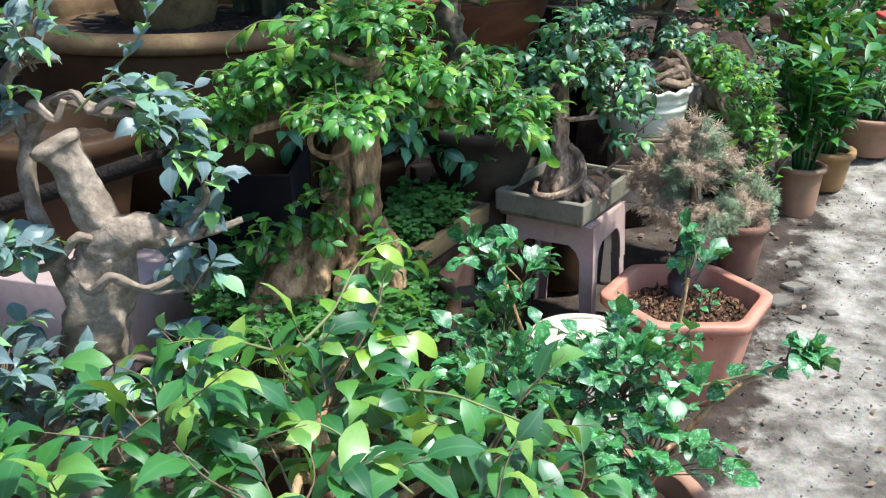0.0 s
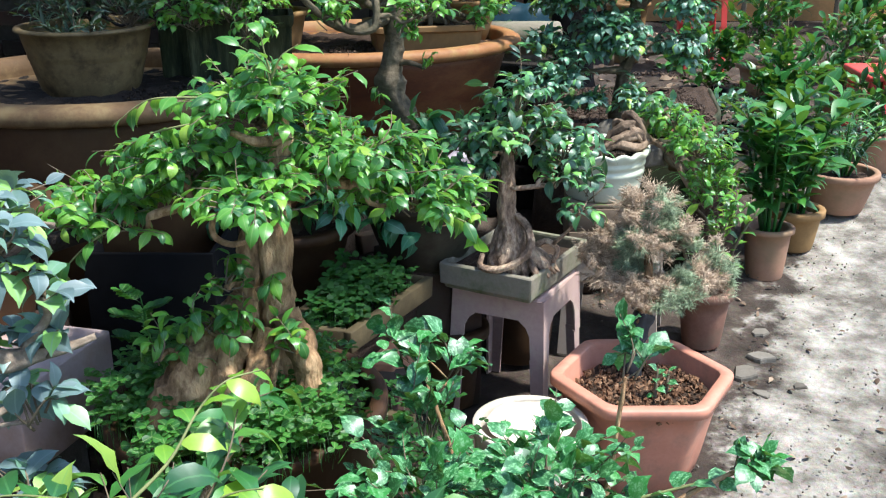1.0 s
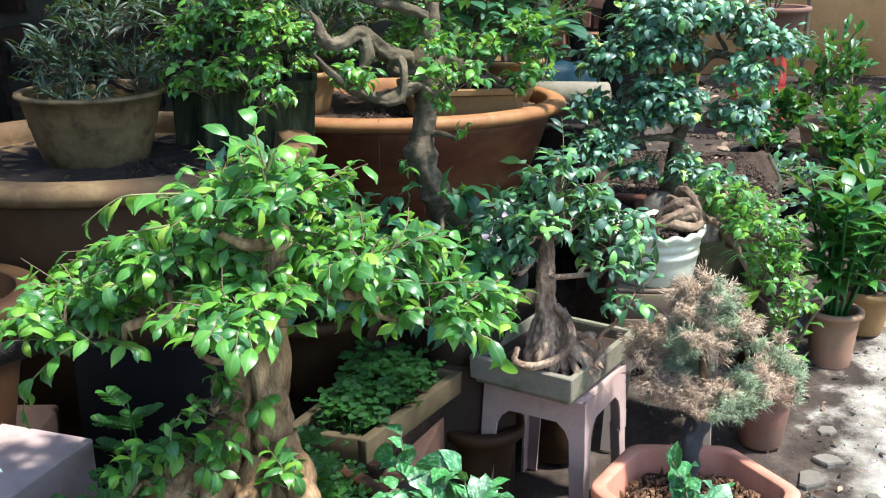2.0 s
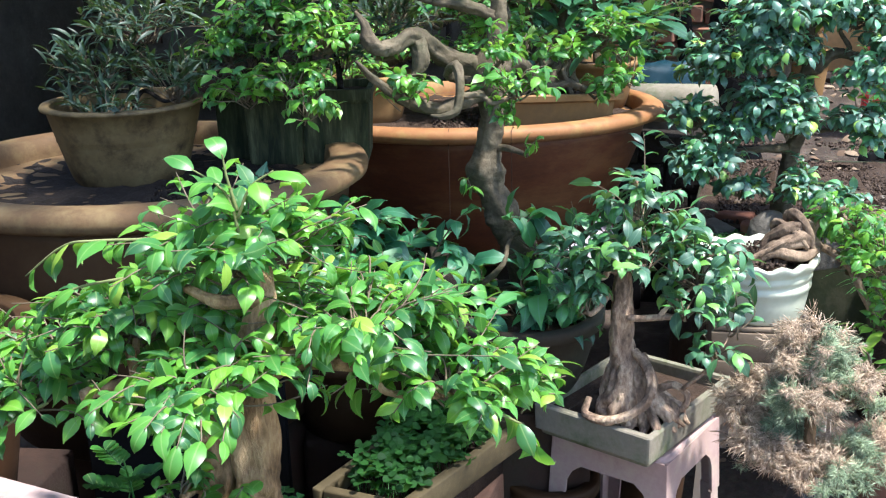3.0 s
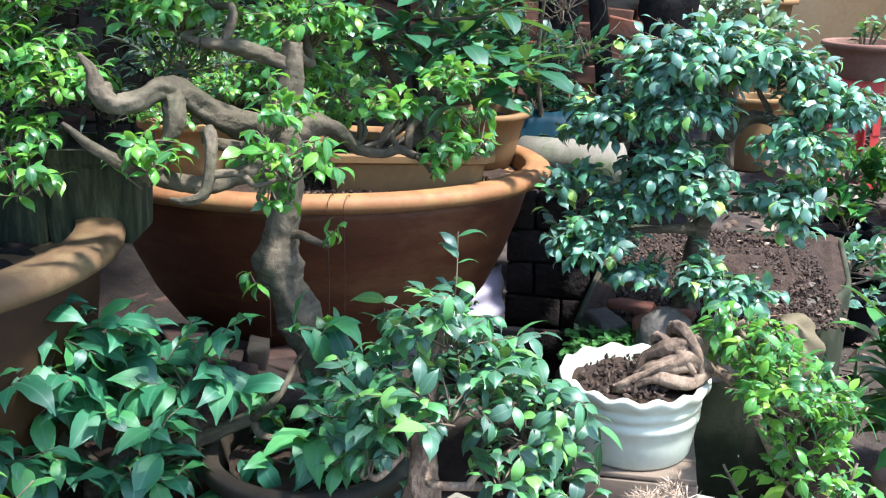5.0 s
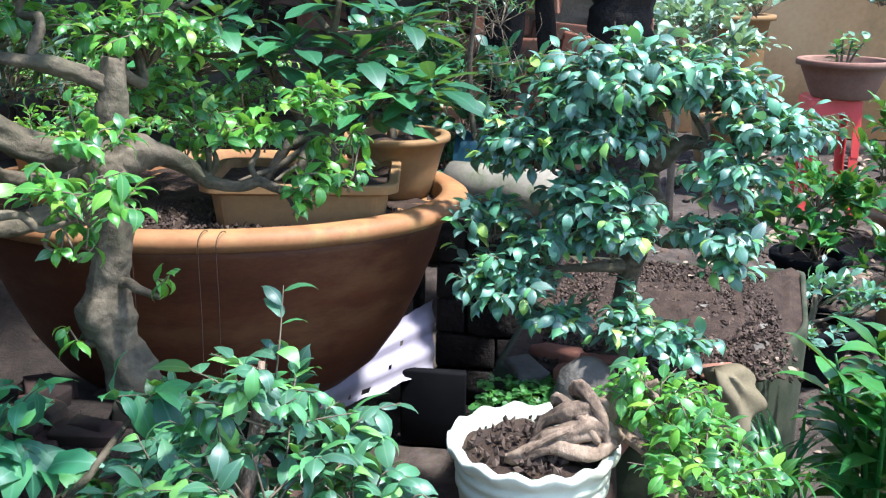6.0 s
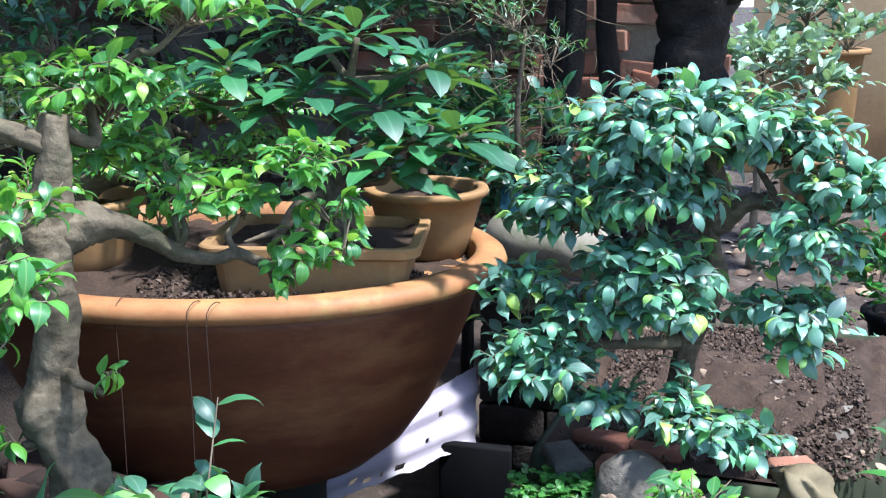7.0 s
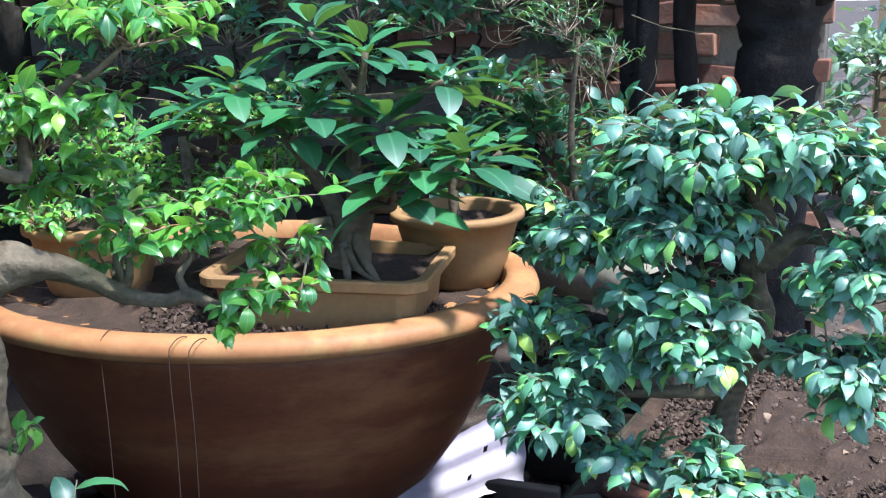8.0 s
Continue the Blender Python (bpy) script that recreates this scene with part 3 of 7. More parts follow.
LANCE = [leaf_shape(0.38, d, f, True, w, t, 0.58) for d, f, w, t in ((0.15, 0.25, 0.05, 0.1), (0.4, 0.2, 0.08, -0.15), (0.6, 0.2, 0.05, 0.1))]
WHORL = [leaf_shape(0.40, d, f, False, w, t, 0.55) for d, f, w, t in ((0.2, 0.2, 0.05, 0.1), (0.4, 0.1, 0.06, -0.15), (0.6, 0.15, 0.05, 0.1))]
STRAPS = [leaf_shape(0.14, d, 0.3, True, 0.0, t, 0.4) for d, t in ((0.35, 0.1), (0.7, -0.1), (1.0, 0.1))]
LEAFLET = [leaf_shape(0.85, d, 0.25, False, 0.05, 0.0, 0.62) for d in (0.1, 0.25)]


def twigs_and_leaves(pads, count, size, seed, droop=0.35, per_twig=7, low=-0.35):
    """Twigs that fan out from the heart of each pad (x, y, z, rx, rz) to its uneven skin, and leaf poses along them."""
    r = np.random.default_rng(seed)
    weight = np.array([p[3] * (p[3] * 0.9) + p[3] * p[4] for p in pads])
    weight = weight / weight.sum()
    twigs, poses = [], []
    for i, (x, y, z, rx, rz) in enumerate(pads):
        hub = np.array((x, y, z - rz * 0.6))
        n_twig = max(2, int(round(count * weight[i] / per_twig)))
        for k in range(n_twig):
            d = r.normal(size=3)
            d /= np.linalg.norm(d)
            if d[2] < low:
                d[2] = -d[2] * 0.6
            reach = 0.55 + 0.5 * r.random() ** 0.7
            shoot = r.random()
            if shoot < 0.12:
                reach *= 1.25
            end = np.array((x + d[0] * rx * reach, y + d[1] * rx * 0.9 * reach, z + d[2] * rz * reach * 1.05))
            if shoot > 0.93 and d[2] > 0.1:
                end[2] += size * (0.5 + 0.7 * r.random())
            start = hub + (end - hub) * (0.15 * r.random()) + r.normal(size=3) * 0.006
            mid = (start + end) / 2 + r.normal(size=3) * 0.012 + np.array((0, 0, 0.012))
            path = spline(np.array([start, mid, end]), 5)
            twigs.append(path)
            m = max(3, int(per_twig * (0.7 + 0.6 * r.random())))
            for j in range(m):
                t = 0.35 + 0.65 * (j + r.random() * 0.5) / m
                q = min(t, 0.999) * (len(path) - 1)
                a = int(q)
                p = path[a] + (path[a + 1] - path[a]) * (q - a)
                w = path[a + 1] - path[a]
                w = w / (np.linalg.norm(w) + 1e-9)
                side = np.cross(w, (0, 0, 1)) * (1 if j % 2 else -1)
                way = w * 0.7 + side * (0.8 if j < m - 1 else 0.1) + r.normal(size=3) * 0.34 + np.array((0, 0, 0.1 - 0.8 * droop))
                up = np.array((0, 0, 1.0)) + r.normal(size=3) * 0.34 + w * 0.3
                s = size * (0.5 + 0.65 * r.random())
                poses.append(leaf_pose(p, way, up, s))
    return twigs, poses


def foliage(parent, poses, shapes, material, singles, seed=0, name="leaf", rest="foliage"):
    """The leaves nearest to the walk as leaves of their own, all others joined."""
    r = random.Random(seed)
    order = sorted(range(len(poses)), key=lambda i: poses[i][1, 3] - 0.4 * poses[i][2, 3])
    pick = [r.randrange(len(shapes)) for _ in poses]
    near = order[:singles]
    far = order[singles:]
    made = []
    for s in shapes:
        me = uv_mesh(name, *[s[0], s[1], s[2]])
        me.materials.append(material)
        made.append(me)
    up = Matrix.Translation(ORIGIN[parent]).inverted()
    for i in near:
        ob = new(name, made[pick[i]])
        ob.parent = parent
        ob.matrix_parent_inverse = up
        ob.matrix_basis = Matrix(poses[i].tolist())
    if far:
        me = leaves_joined(rest, shapes, [poses[i] for i in far], [pick[i] for i in far])
        part(rest, me, material, parent, kind="stuff")


def twig_part(parent, twigs, thick=0.0016, material=None):
    g = Geo()
    for t in twigs:
        n = len(t)
        tube(g, [(*p, thick * (1.2 - 0.8 * k / (n - 1))) for k, p in enumerate(t)], 4, 1, 0)
    part("twig_work", g, material or TWIG, parent, kind="stuff")


def limb_to_pads(parent, pads, trunks, bark, thick=0.007, name="branch"):
    """Crooked branches that grow from the trunk, limbs or earlier branches to each pad's heart, nearest first."""
    near = np.vstack([spline(np.array(t), 6) for t in trunks])
    left = {i: np.array((p[0], p[1], p[2] - p[4] * 0.5)) for i, p in enumerate(pads)}
    while left:
        best = None
        for i, end in left.items():
            cost = np.linalg.norm(near[:, :3] - end, axis=1) + 0.5 * np.maximum(0, near[:, 2] - end[2]) + 0.03 * (near[:, 3] < thick)
            k = int(cost.argmin())
            if best is None or cost[k] < best[0]:
                best = (cost[k], i, k)
        _, i, k = best
        end = left.pop(i)
        a = near[k]
        r0 = max(min(a[3] * 0.8, thick * 1.4), 0.0015)
        d = np.linalg.norm(end - a[:3])
        w = np.random.default_rng(i + 3).normal(size=(2, 3)) * min(0.016, d * 0.12)
        pts = np.array([(*a[:3], r0), (*(a[:3] + (end - a[:3]) * 0.35 + w[0] + (0, 0, 0.05 * d)), r0 * 0.85), (*(a[:3] + (end - a[:3]) * 0.7 + w[1]), r0 * 0.7), (*end, r0 * 0.5)])
        part(name, tube(Geo(), pts, 7, 6, 0.2, seed=i), bark, parent)
        near = np.vstack([near, spline(pts, 4)])


def plant(name, base, label, category, trunks, pads, count, size, shapes, leaf_mat, bark, seed, singles=200, droop=0.35, per_twig=7, limb=0.007, low=-0.35, main=0):
    th = thing(name, base, label, category)
    for i, pts in enumerate(trunks):
        g = tube(Geo(), pts, 26, 11, 0.15 if i == main else 0.19, 0.07 if i == main else 0.03, seed=seed + i)
        part("trunk" if i == main else "limb", g, bark, th)
    limb_to_pads(th, pads, trunks, bark, limb)
    twigs, poses = twigs_and_leaves(pads, count, size, seed, droop, per_twig=per_twig, low=low)
    twig_part(th, twigs)
    foliage(th, poses, shapes, leaf_mat, singles, seed)
    return th


def shoot(parent, pts, count, size, shapes, material, seed, thick=0.0022, droop=0.3, name="leaf"):
    """A young shoot: a thin twig through points with leaves set to either side and one at its tip."""
    r = np.random.default_rng(seed)
    q = spline(np.array(pts), 8)
    twig = part("shoot", tube(Geo(), [(*p, thick * (1.3 - 0.8 * k / (len(q) - 1))) for k, p in enumerate(q)], 6, 1, 0), GREENTWIG, parent)
    made = []
    for s in shapes:
        me = uv_mesh(name, *s)
        me.materials.append(material)
        made.append(me)
    for k in range(count):
        t = 0.2 + 0.8 * (k + 0.6) / count
        i = min(int(t * (len(q) - 1)), len(q) - 2)
        w = q[i + 1] - q[i]
        w = w / np.linalg.norm(w)
        side = np.cross(w, (0, 0, 1.0)) * (1 if k % 2 else -1)
        side = side / (np.linalg.norm(side) + 1e-9)
        last = k == count - 1
        way = w * (1.0 if last else 0.65) + side * (0.0 if last else 0.75) + r.normal(size=3) * 0.15 + np.array((0, 0, 0.1 - droop))
        ob = new(name, made[int(r.integers(len(made)))])
        ob.parent = twig
        ob.matrix_basis = Matrix(leaf_pose(q[i], way, np.array((0, -0.25, 1.0)) + r.normal(size=3) * 0.25, size * (0.75 + 0.4 * r.random())).tolist())


def pot_profile(r, h, z0, wall=0.012, base=0.7, lip=0.02, lip_h=0.03, belly=0.0):
    """(scale, z) rows of a pot of top radius r: outside up, over the lip, inside down."""
    k = 1 / r
    rows = [(base * 0.96, z0), (base, z0 + 0.006)]
    for t in (0.25, 0.5, 0.75):
        rows.append((base + (1 - base) * t + belly * math.sin(math.pi * t), z0 + (h - lip_h) * t))
    rows += [(1.0, z0 + h - lip_h), (1 + lip * k, z0 + h - lip_h + 0.004), (1 + lip * k, z0 + h - 0.004), (1 + lip * k * 0.8, z0 + h), (1 - wall * 0.8 * k, z0 + h), (1 - wall * k, z0 + h - 0.005), (1 - wall * 2 * k, z0 + h * 0.55), (base - wall * k, z0 + h * 0.3)]
    return rows


def pot(name, centre, r, h, z0, material, label, shape=None, turn=0.0, soil=0.85, base=0.7, lip=0.02, lip_h=0.03, wall=0.012, belly=0.0, group="", soil_mat=None, category="plant pot"):
    """A plant pot with a lip and a wall, and its soil."""
    o = shape or outline_round(48)
    o = [(x * r, y * r) for x, y in o]
    th = thing(name, (centre[0], centre[1], z0), label, category, group)
    rows = pot_profile(r, h, z0, wall, base, lip, lip_h, belly)
    part("body", loft(Geo(), o, rows, centre, turn, wobble=0.012), material, th)
    part("soil", soil_disc(o, 0.97 - 2 * wall / r, z0 + h * soil, centre, turn, 0.008, centre[0]), soil_mat or SOIL, th)
    return th

# ---- the setting ----


def build_ground():
    xs = np.concatenate([[-60, -30, -14, -7, -4], np.linspace(-2.4, 3.4, 120), [4.5, 7, 14, 30, 60]])
    ys = np.concatenate([[-60, -30, -12, -6, -3], np.linspace(-1.0, 8.0, 170), [9.5, 12, 18, 34, 70]])
    g, nx = Geo(), len(xs)
    v = []
    for y in ys:
        for x in xs:
            near = -2.4 <= x <= 3.4 and -1 <= y <= 8
            v.append((x, y, ground_height(x, y) + (0.010 * noise.noise(Vector((x * 11, y * 11, 3))) if near else 0)))
    f = [(j * nx + i, j * nx + i + 1, (j + 1) * nx + i + 1, (j + 1) * nx + i) for j in range(len(ys) - 1) for i in range(nx - 1)]
    g.add(v, f)
    return tagged(part("ground", g, GROUND), "damp dirt ground with a pale dusty cement walk", "ground", kind="structure")


build_ground()

# ---- the great oval planter and what stands in it ----
BIG_C, BIG_T = (-0.14, 3.95), 9.0
BIG_O = outline_round(96, 0.556, 0.437)


def big_planter():
    th = thing("oval_planter", (*BIG_C, 0.36), "large oval terracotta planter with a wide pale orange rim", "planter")
    rows = [(0.50, 0.37), (0.56, 0.377), (0.67, 0.43), (0.77, 0.51), (0.85, 0.60), (0.91, 0.69), (0.945, 0.76), (0.95, 0.79), (0.925, 0.79), (0.91, 0.69)]
    part("body", loft(Geo(), BIG_O, rows, BIG_C, BIG_T, wobble=0.008), TERRA, th)
    lip = [(0.957, 0.780), (1.0, 0.783), (1.035, 0.790), (1.047, 0.802), (1.04, 0.815), (1.015, 0.824), (0.965, 0.827), (0.935, 0.824), (0.925, 0.79), (0.88, 0.70)]
    part("rim", loft(Geo(), BIG_O, lip, BIG_C, BIG_T, wobble=0.010), RIMTERRA, th, "pale worn orange rim")
    part("soil", soil_disc(BIG_O, 0.93, 0.782, BIG_C, BIG_T, 0.012, 3, 16), SOIL, th)


big_planter()
# the plinth's colour holds the shade under the planter
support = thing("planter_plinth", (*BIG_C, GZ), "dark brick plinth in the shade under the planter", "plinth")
part("body", loft(Geo(), BIG_O, [(0.30, GZ - 0.02), (0.30, 0.2), (0.36, 0.36)], BIG_C, BIG_T, wobble=0.05), SHADEBRICK, support)

for k, (x, y, z, dz) in enumerate(((-0.115, 3.510, 0.830, 0.34), (0.017, 3.512, 0.830, 0.34), (0.052, 3.514, 0.830, 0.30))):
    s = thing("hanging_string", (x, y, z - dz), "thin brown string hanging over the planter rim", "string", "strings over the rim")
    g = tube(Geo(), [(x, y + 0.045, z - 0.012, 0.0009), (x, y + 0.025, z + 0.000, 0.0009), (x, y - 0.002, z - 0.004, 0.0009), (x, y - 0.014, z - 0.03, 0.0009), (x + 0.001, y - 0.014, z - dz * 0.5, 0.0009), (x - 0.002, y - 0.014, z - dz, 0.0008)], 5, 5, 0)
    part("cord", g, STRING, s)

RECT = [(-0.17, -0.105), (-0.15, -0.125), (0.15, -0.125), (0.17, -0.105), (0.17, 0.105), (0.15, 0.125), (-0.15, 0.125), (-0.17, 0.105)]


def rect_pot(centre, z0, turn, h, material, label, scale=1.0, name="bonsai_pot"):
    th = thing(name, (*centre, z0), label, "bonsai pot")
    o = outline_poly([(x * scale, y * scale) for x, y in RECT], 0.010, 2)
    rows = [(0.86, z0), (0.88, z0 + 0.006), (0.93, z0 + h * 0.8), (0.97, z0 + h - 0.024), (1.04, z0 + h - 0.018), (1.045, z0 + h - 0.003), (1.03, z0 + h), (0.94, z0 + h), (0.925, z0 + h - 0.01), (0.9, z0 + h * 0.5)]
    part("body", loft(Geo(), o, rows, centre, turn), material, th, smooth=False)
    part("soil", soil_disc(o, 0.92, z0 + h - 0.02, centre, turn, 0.01, centre[1]), SOIL, th)
    return th


rect_pot((0.105, 3.865), 0.780, 12, 0.104, OCHREPOT, "ochre rectangular bonsai pot with a stepped lip", 1.15)
pot("round_pot", (0.235, 4.14), 0.122, 0.145, 0.784, OCHREPOT, "ochre round clay pot with a flared lip", base=0.72, lip=0.012, lip_h=0.018)
pot("round_pot", (-0.43, 3.86), 0.125, 0.14, 0.784, OCHREPOT, "ochre round clay pot half hidden by leaves", base=0.8, lip=0.014, lip_h=0.02)

# ---- the tall brown planter with buckets ----
LEFT_C = (-0.675, 2.903)


def left_planter():
    th = thing("round_planter", (*LEFT_C, 0.36), "large dark brown clay planter with a thick worn rim", "planter")
    o = outline_round(80, 0.482, 0.450)
    rows = [(0.70, 0.36), (0.73, 0.37), (0.81, 0.5), (0.89, 0.70), (0.93, 0.87), (0.93, 0.895), (0.86, 0.88)]
    part("body", loft(Geo(), o, rows, LEFT_C, 0, wobble=0.008), BROWNPOT, th)
    lip = [(0.935, 0.888), (0.99, 0.892), (1.015, 0.900), (1.022, 0.915), (1.01, 0.928), (0.98, 0.936), (0.90, 0.938), (0.85, 0.932), (0.84, 0.90), (0.83, 0.80)]
    part("rim", loft(Geo(), o, lip, LEFT_C, 0, wobble=0.010), BROWNRIM, th, "thick worn tan-brown rim")
    # soil in the colour darkened for the planter's shade
    part("soil", soil_disc(o, 0.85, 0.885, LEFT_C, 0, 0.012, 5, 14), SHADESOIL, th)


left_planter()
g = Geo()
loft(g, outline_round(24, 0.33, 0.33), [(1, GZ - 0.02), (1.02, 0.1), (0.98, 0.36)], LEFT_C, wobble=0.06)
part("body", g, SHADEBRICK, thing("planter_plinth", (*LEFT_C, GZ), "dark rough plinth under the brown planter", "plinth"))
pot("bucket_pot", (-0.72, 2.93), 0.165, 0.175, 0.885, BUCKET, "mottled ochre plastic bucket used as a plant pot", base=0.74, lip=0.012, lip_h=0.012, wall=0.008, soil=0.72)
for cx, cy, hh, w in ((-0.44, 3.12, 0.19, 0.07), (-0.54, 3.16, 0.17, 0.06), (-0.31, 3.17, 0.17, 0.085)):
    sq = [(-1, -1), (1, -1), (1, 1), (-1, 1)]
    o = outline_poly(sq, 0.12, 2)
    th = thing("square_pot", (cx, cy, 0.888), "tall square mossy cement pot", "plant pot", "square mossy pots")
    rows = [(w * 0.86, 0.888), (w * 0.88, 0.895), (w * 0.94, 0.888 + hh * 0.8), (w, 0.888 + hh * 0.86), (w * 1.03, 0.888 + hh), (w * 0.88, 0.888 + hh), (w * 0.84, 0.888 + hh * 0.7)]
    part("body", loft(Geo(), o, rows, (cx, cy), 12, wobble=0.02), MOSSPOT, th, smooth=False)
    part("soil", soil_disc(o, w * 0.87, 0.888 + hh * 0.9, (cx, cy), 12, 0.006, cx), SOIL, th)

# ---- stools ----


def stool(name, centre, z0, h, w, turn, material, label, flare=0.13, group=""):
    """A moulded plastic stool: seat, four arched aprons, four flared angle legs."""
    th = thing(name, (*centre, z0), label, "stool", group)
    t = z0 + h
    o = outline_poly([(-w / 2, -w / 2), (w / 2, -w / 2), (w / 2, w / 2), (-w / 2, w / 2)], 0.03, 4)
    part("seat", loft(Geo(), o, [(1.0, t - 0.03), (1.01, t - 0.012), (0.985, t - 0.003), (0.95, t), (0.1, t - 0.002)], centre, turn), material, th)
    R = pose(*centre, 0, 0, 0, turn)
    for k in range(4):
        side = R @ pose(0, 0, z0, 0, 0, 90 * k)
        b = w / 2 * 1.02
        top, low, foot = h - 0.012, h - 0.085, h * 0.52
        pts = [(-b, foot), (-b, top), (b, top), (b, foot), (b * 0.72, foot), (b * 0.70, low - 0.03), (b * 0.62, low - 0.006), (b * 0.46, low + 0.012), (-b * 0.46, low + 0.012), (-b * 0.62, low - 0.006), (-b * 0.70, low - 0.03), (-b * 0.72, foot)]
        g = Geo()
        n = len(pts)
        v = []
        for dy in (0, 0.006):
            for x, z in pts:
                kx = 1 + 0.55 * flare * (h - z) / h * 1.6
                v.append(side @ Vector((x * kx, -w / 2 * (1 + 0.88 * flare * (h - z) / h) - 0.002 + dy, z)))
        # the plate is cut in strips so that the arch stays open
        quads = [(0, 1, 10, 11), (1, 9, 10), (1, 2, 7, 8), (1, 8, 9), (2, 3, 4, 5), (2, 5, 6), (2, 6, 7)]
        f = []
        for q in quads:
            f.append(q)
            f.append(tuple(n + i for i in q[::-1]))
        f += [(i, (i + 1) % n, n + (i + 1) % n, n + i) for i in range(n)]
        part("apron", g.add(v, f), material, th, smooth=False)
        leg = Geo()
        rings = []
        for z in (h * 0.53, h * 0.3, h * 0.06, 0.0):
            s = w / 2 * (1 + 0.88 * flare * (h - z) / h)
            wd = 0.045 - 0.012 * (h - z) / h
            th_ = 0.007
            L = [(-s, -s), (-s + wd, -s), (-s + wd, -s + th_), (-s + th_, -s + th_), (-s + th_, -s + wd), (-s, -s + wd)]
            rings.append([side @ Vector((x, y, z)) for x, y in L])
        m = 6
        vv = [p for r_ in rings for p in r_]
        ff = [(j * m + i, j * m + (i + 1) % m, (j + 1) * m + (i + 1) % m, (j + 1) * m + i) for j in range(len(rings) - 1) for i in range(m)]
        ff += [tuple(range(m)), tuple((len(rings) - 1) * m + i for i in range(m))]
        part("leg", leg.add(vv, ff), material, th, smooth=False)
    return th


stool("plastic_stool", (0.405, 2.865), GZ, 0.385, 0.26, -25, STOOL, "mauve-brown moulded plastic stool with dusty arched sides")
stool("plastic_stool", (0.72, 3.24), GZ, 0.33, 0.27, -12, BEIGESTOOL, "beige plastic stool stained and half hidden by a juniper")

# the cement tray on the stool
TRAY_C, TRAY_T = (0.399, 2.880), -28.0
o = outline_poly([(-0.135, -0.180), (0.135, -0.180), (0.135, 0.180), (-0.135, 0.180)], 0.006, 2)
tray = thing("bonsai_tray", (*TRAY_C, 0.337), "shallow grey cement bonsai tray with mossy sides", "bonsai tray")
part("body", loft(Geo(), o, [(0.90, 0.337), (0.93, 0.340), (0.95, 0.352), (1.0, 0.354), (1.01, 0.408), (0.995, 0.411), (0.92, 0.411), (0.91, 0.405), (0.9, 0.37)], TRAY_C, TRAY_T, wobble=0.01), CEMENT, tray, smooth=False)
part("soil", soil_disc(o, 0.915, 0.385, TRAY_C, TRAY_T, 0.012, 2), SOIL, tray)

# ---- pots near the walk ----
HEX_C = (0.71, 2.545)
hexo = outline_poly([(math.cos(radians(60 * k + 2)), math.sin(radians(60 * k + 2))) for k in range(6)], 0.13, 3)
hexpot = pot("hexagonal_pot", HEX_C, 0.212, 0.27, GZ, PINKCLAY, "salmon plastic hexagonal pot filled with clods of soil", hexo, 0, 0.8, 0.74, 0.024, 0.03, 0.012, category="plant pot")
WHITE_C = (0.67, 3.27)
wo = outline_round(72)


def white_pot():
    r, z0 = 0.131, 0.435
    th = thing("scalloped_pot", (*WHITE_C, z0), "squat white plastic pot with a wavy rim and ribbed collar", "plant pot")
    rows = [(0.82, z0), (0.85, z0 + 0.006), (0.90, z0 + 0.045), (0.93, z0 + 0.072), (0.955, z0 + 0.075), (0.955, z0 + 0.086), (0.935, z0 + 0.089), (0.94, z0 + 0.098), (0.965, z0 + 0.100), (0.965, z0 + 0.110), (0.95, z0 + 0.114), (0.96, z0 + 0.12), (1.03, z0 + 0.128), (1.07, z0 + 0.140), (1.06, z0 + 0.147), (0.93, z0 + 0.143), (0.9, z0 + 0.128), (0.87, z0 + 0.07)]
    wave = lambda j, k: 0.005 * math.sin(k / 72 * 2 * math.pi * 14) if 12 <= j <= 15 else 0
    part("body", loft(Geo(), [(x * r, y * r) for x, y in wo], rows, WHITE_C, wave=wave), WHITEPOT, th)
    part("soil", soil_disc([(x * r, y * r) for x, y in wo], 0.9, z0 + 0.124, WHITE_C, 0, 0.012, 4), SOIL, th)


white_pot()
box_t = thing("wooden_box", (0.68, 3.25, 0.28), "pale tan wooden box under the white pot", "box")
for k, (cx, cy, turn) in enumerate(((0.0, -0.105, 0), (0.0, 0.105, 0), (-0.105, 0.0, 90), (0.105, 0.0, 90))):
    for j in range(2):
        part("board", box(Geo(), (0.68 + cx - 0.114 + 0.008 * (k > 1), 3.25 + cy - 0.008, 0.281 + 0.072 * j), (0.68 + cx + 0.114 - 0.008 * (k > 1), 3.25 + cy + 0.008, 0.350 + 0.072 * j), turn, jag=0.003, seed=k * 2 + j, bevel=0.002), TANWOOD, box_t)
for j in range(3):
    part("slat", box(Geo(), (0.57, 3.14 + j * 0.074, 0.424), (0.79, 3.21 + j * 0.074, 0.435), 0, jag=0.003, seed=j + 20, bevel=0.002), TANWOOD, box_t)
pot("terracotta_pot", (1.0, 3.21), 0.078, 0.19, GZ, CLAYRED, "red-brown clay pot under a withered juniper", base=0.75, lip=0.012)
pot("clay_pot", (1.32, 3.72), 0.08, 0.19, GZ, OLDCLAY, "faded clay pot at the edge of the walk", base=0.8, lip=0.012, lip_h=0.02)
pot("clay_pot", (1.49, 3.98), 0.095, 0.16, GZ, OCHREPOT, "squat ochre clay pot beside the walk", base=0.75, lip=0.014)
pot("clay_pot", (1.78, 4.38), 0.14, 0.17, GZ, OLDCLAY, "wide faded clay bowl pot beside the walk", base=0.7, lip=0.014)
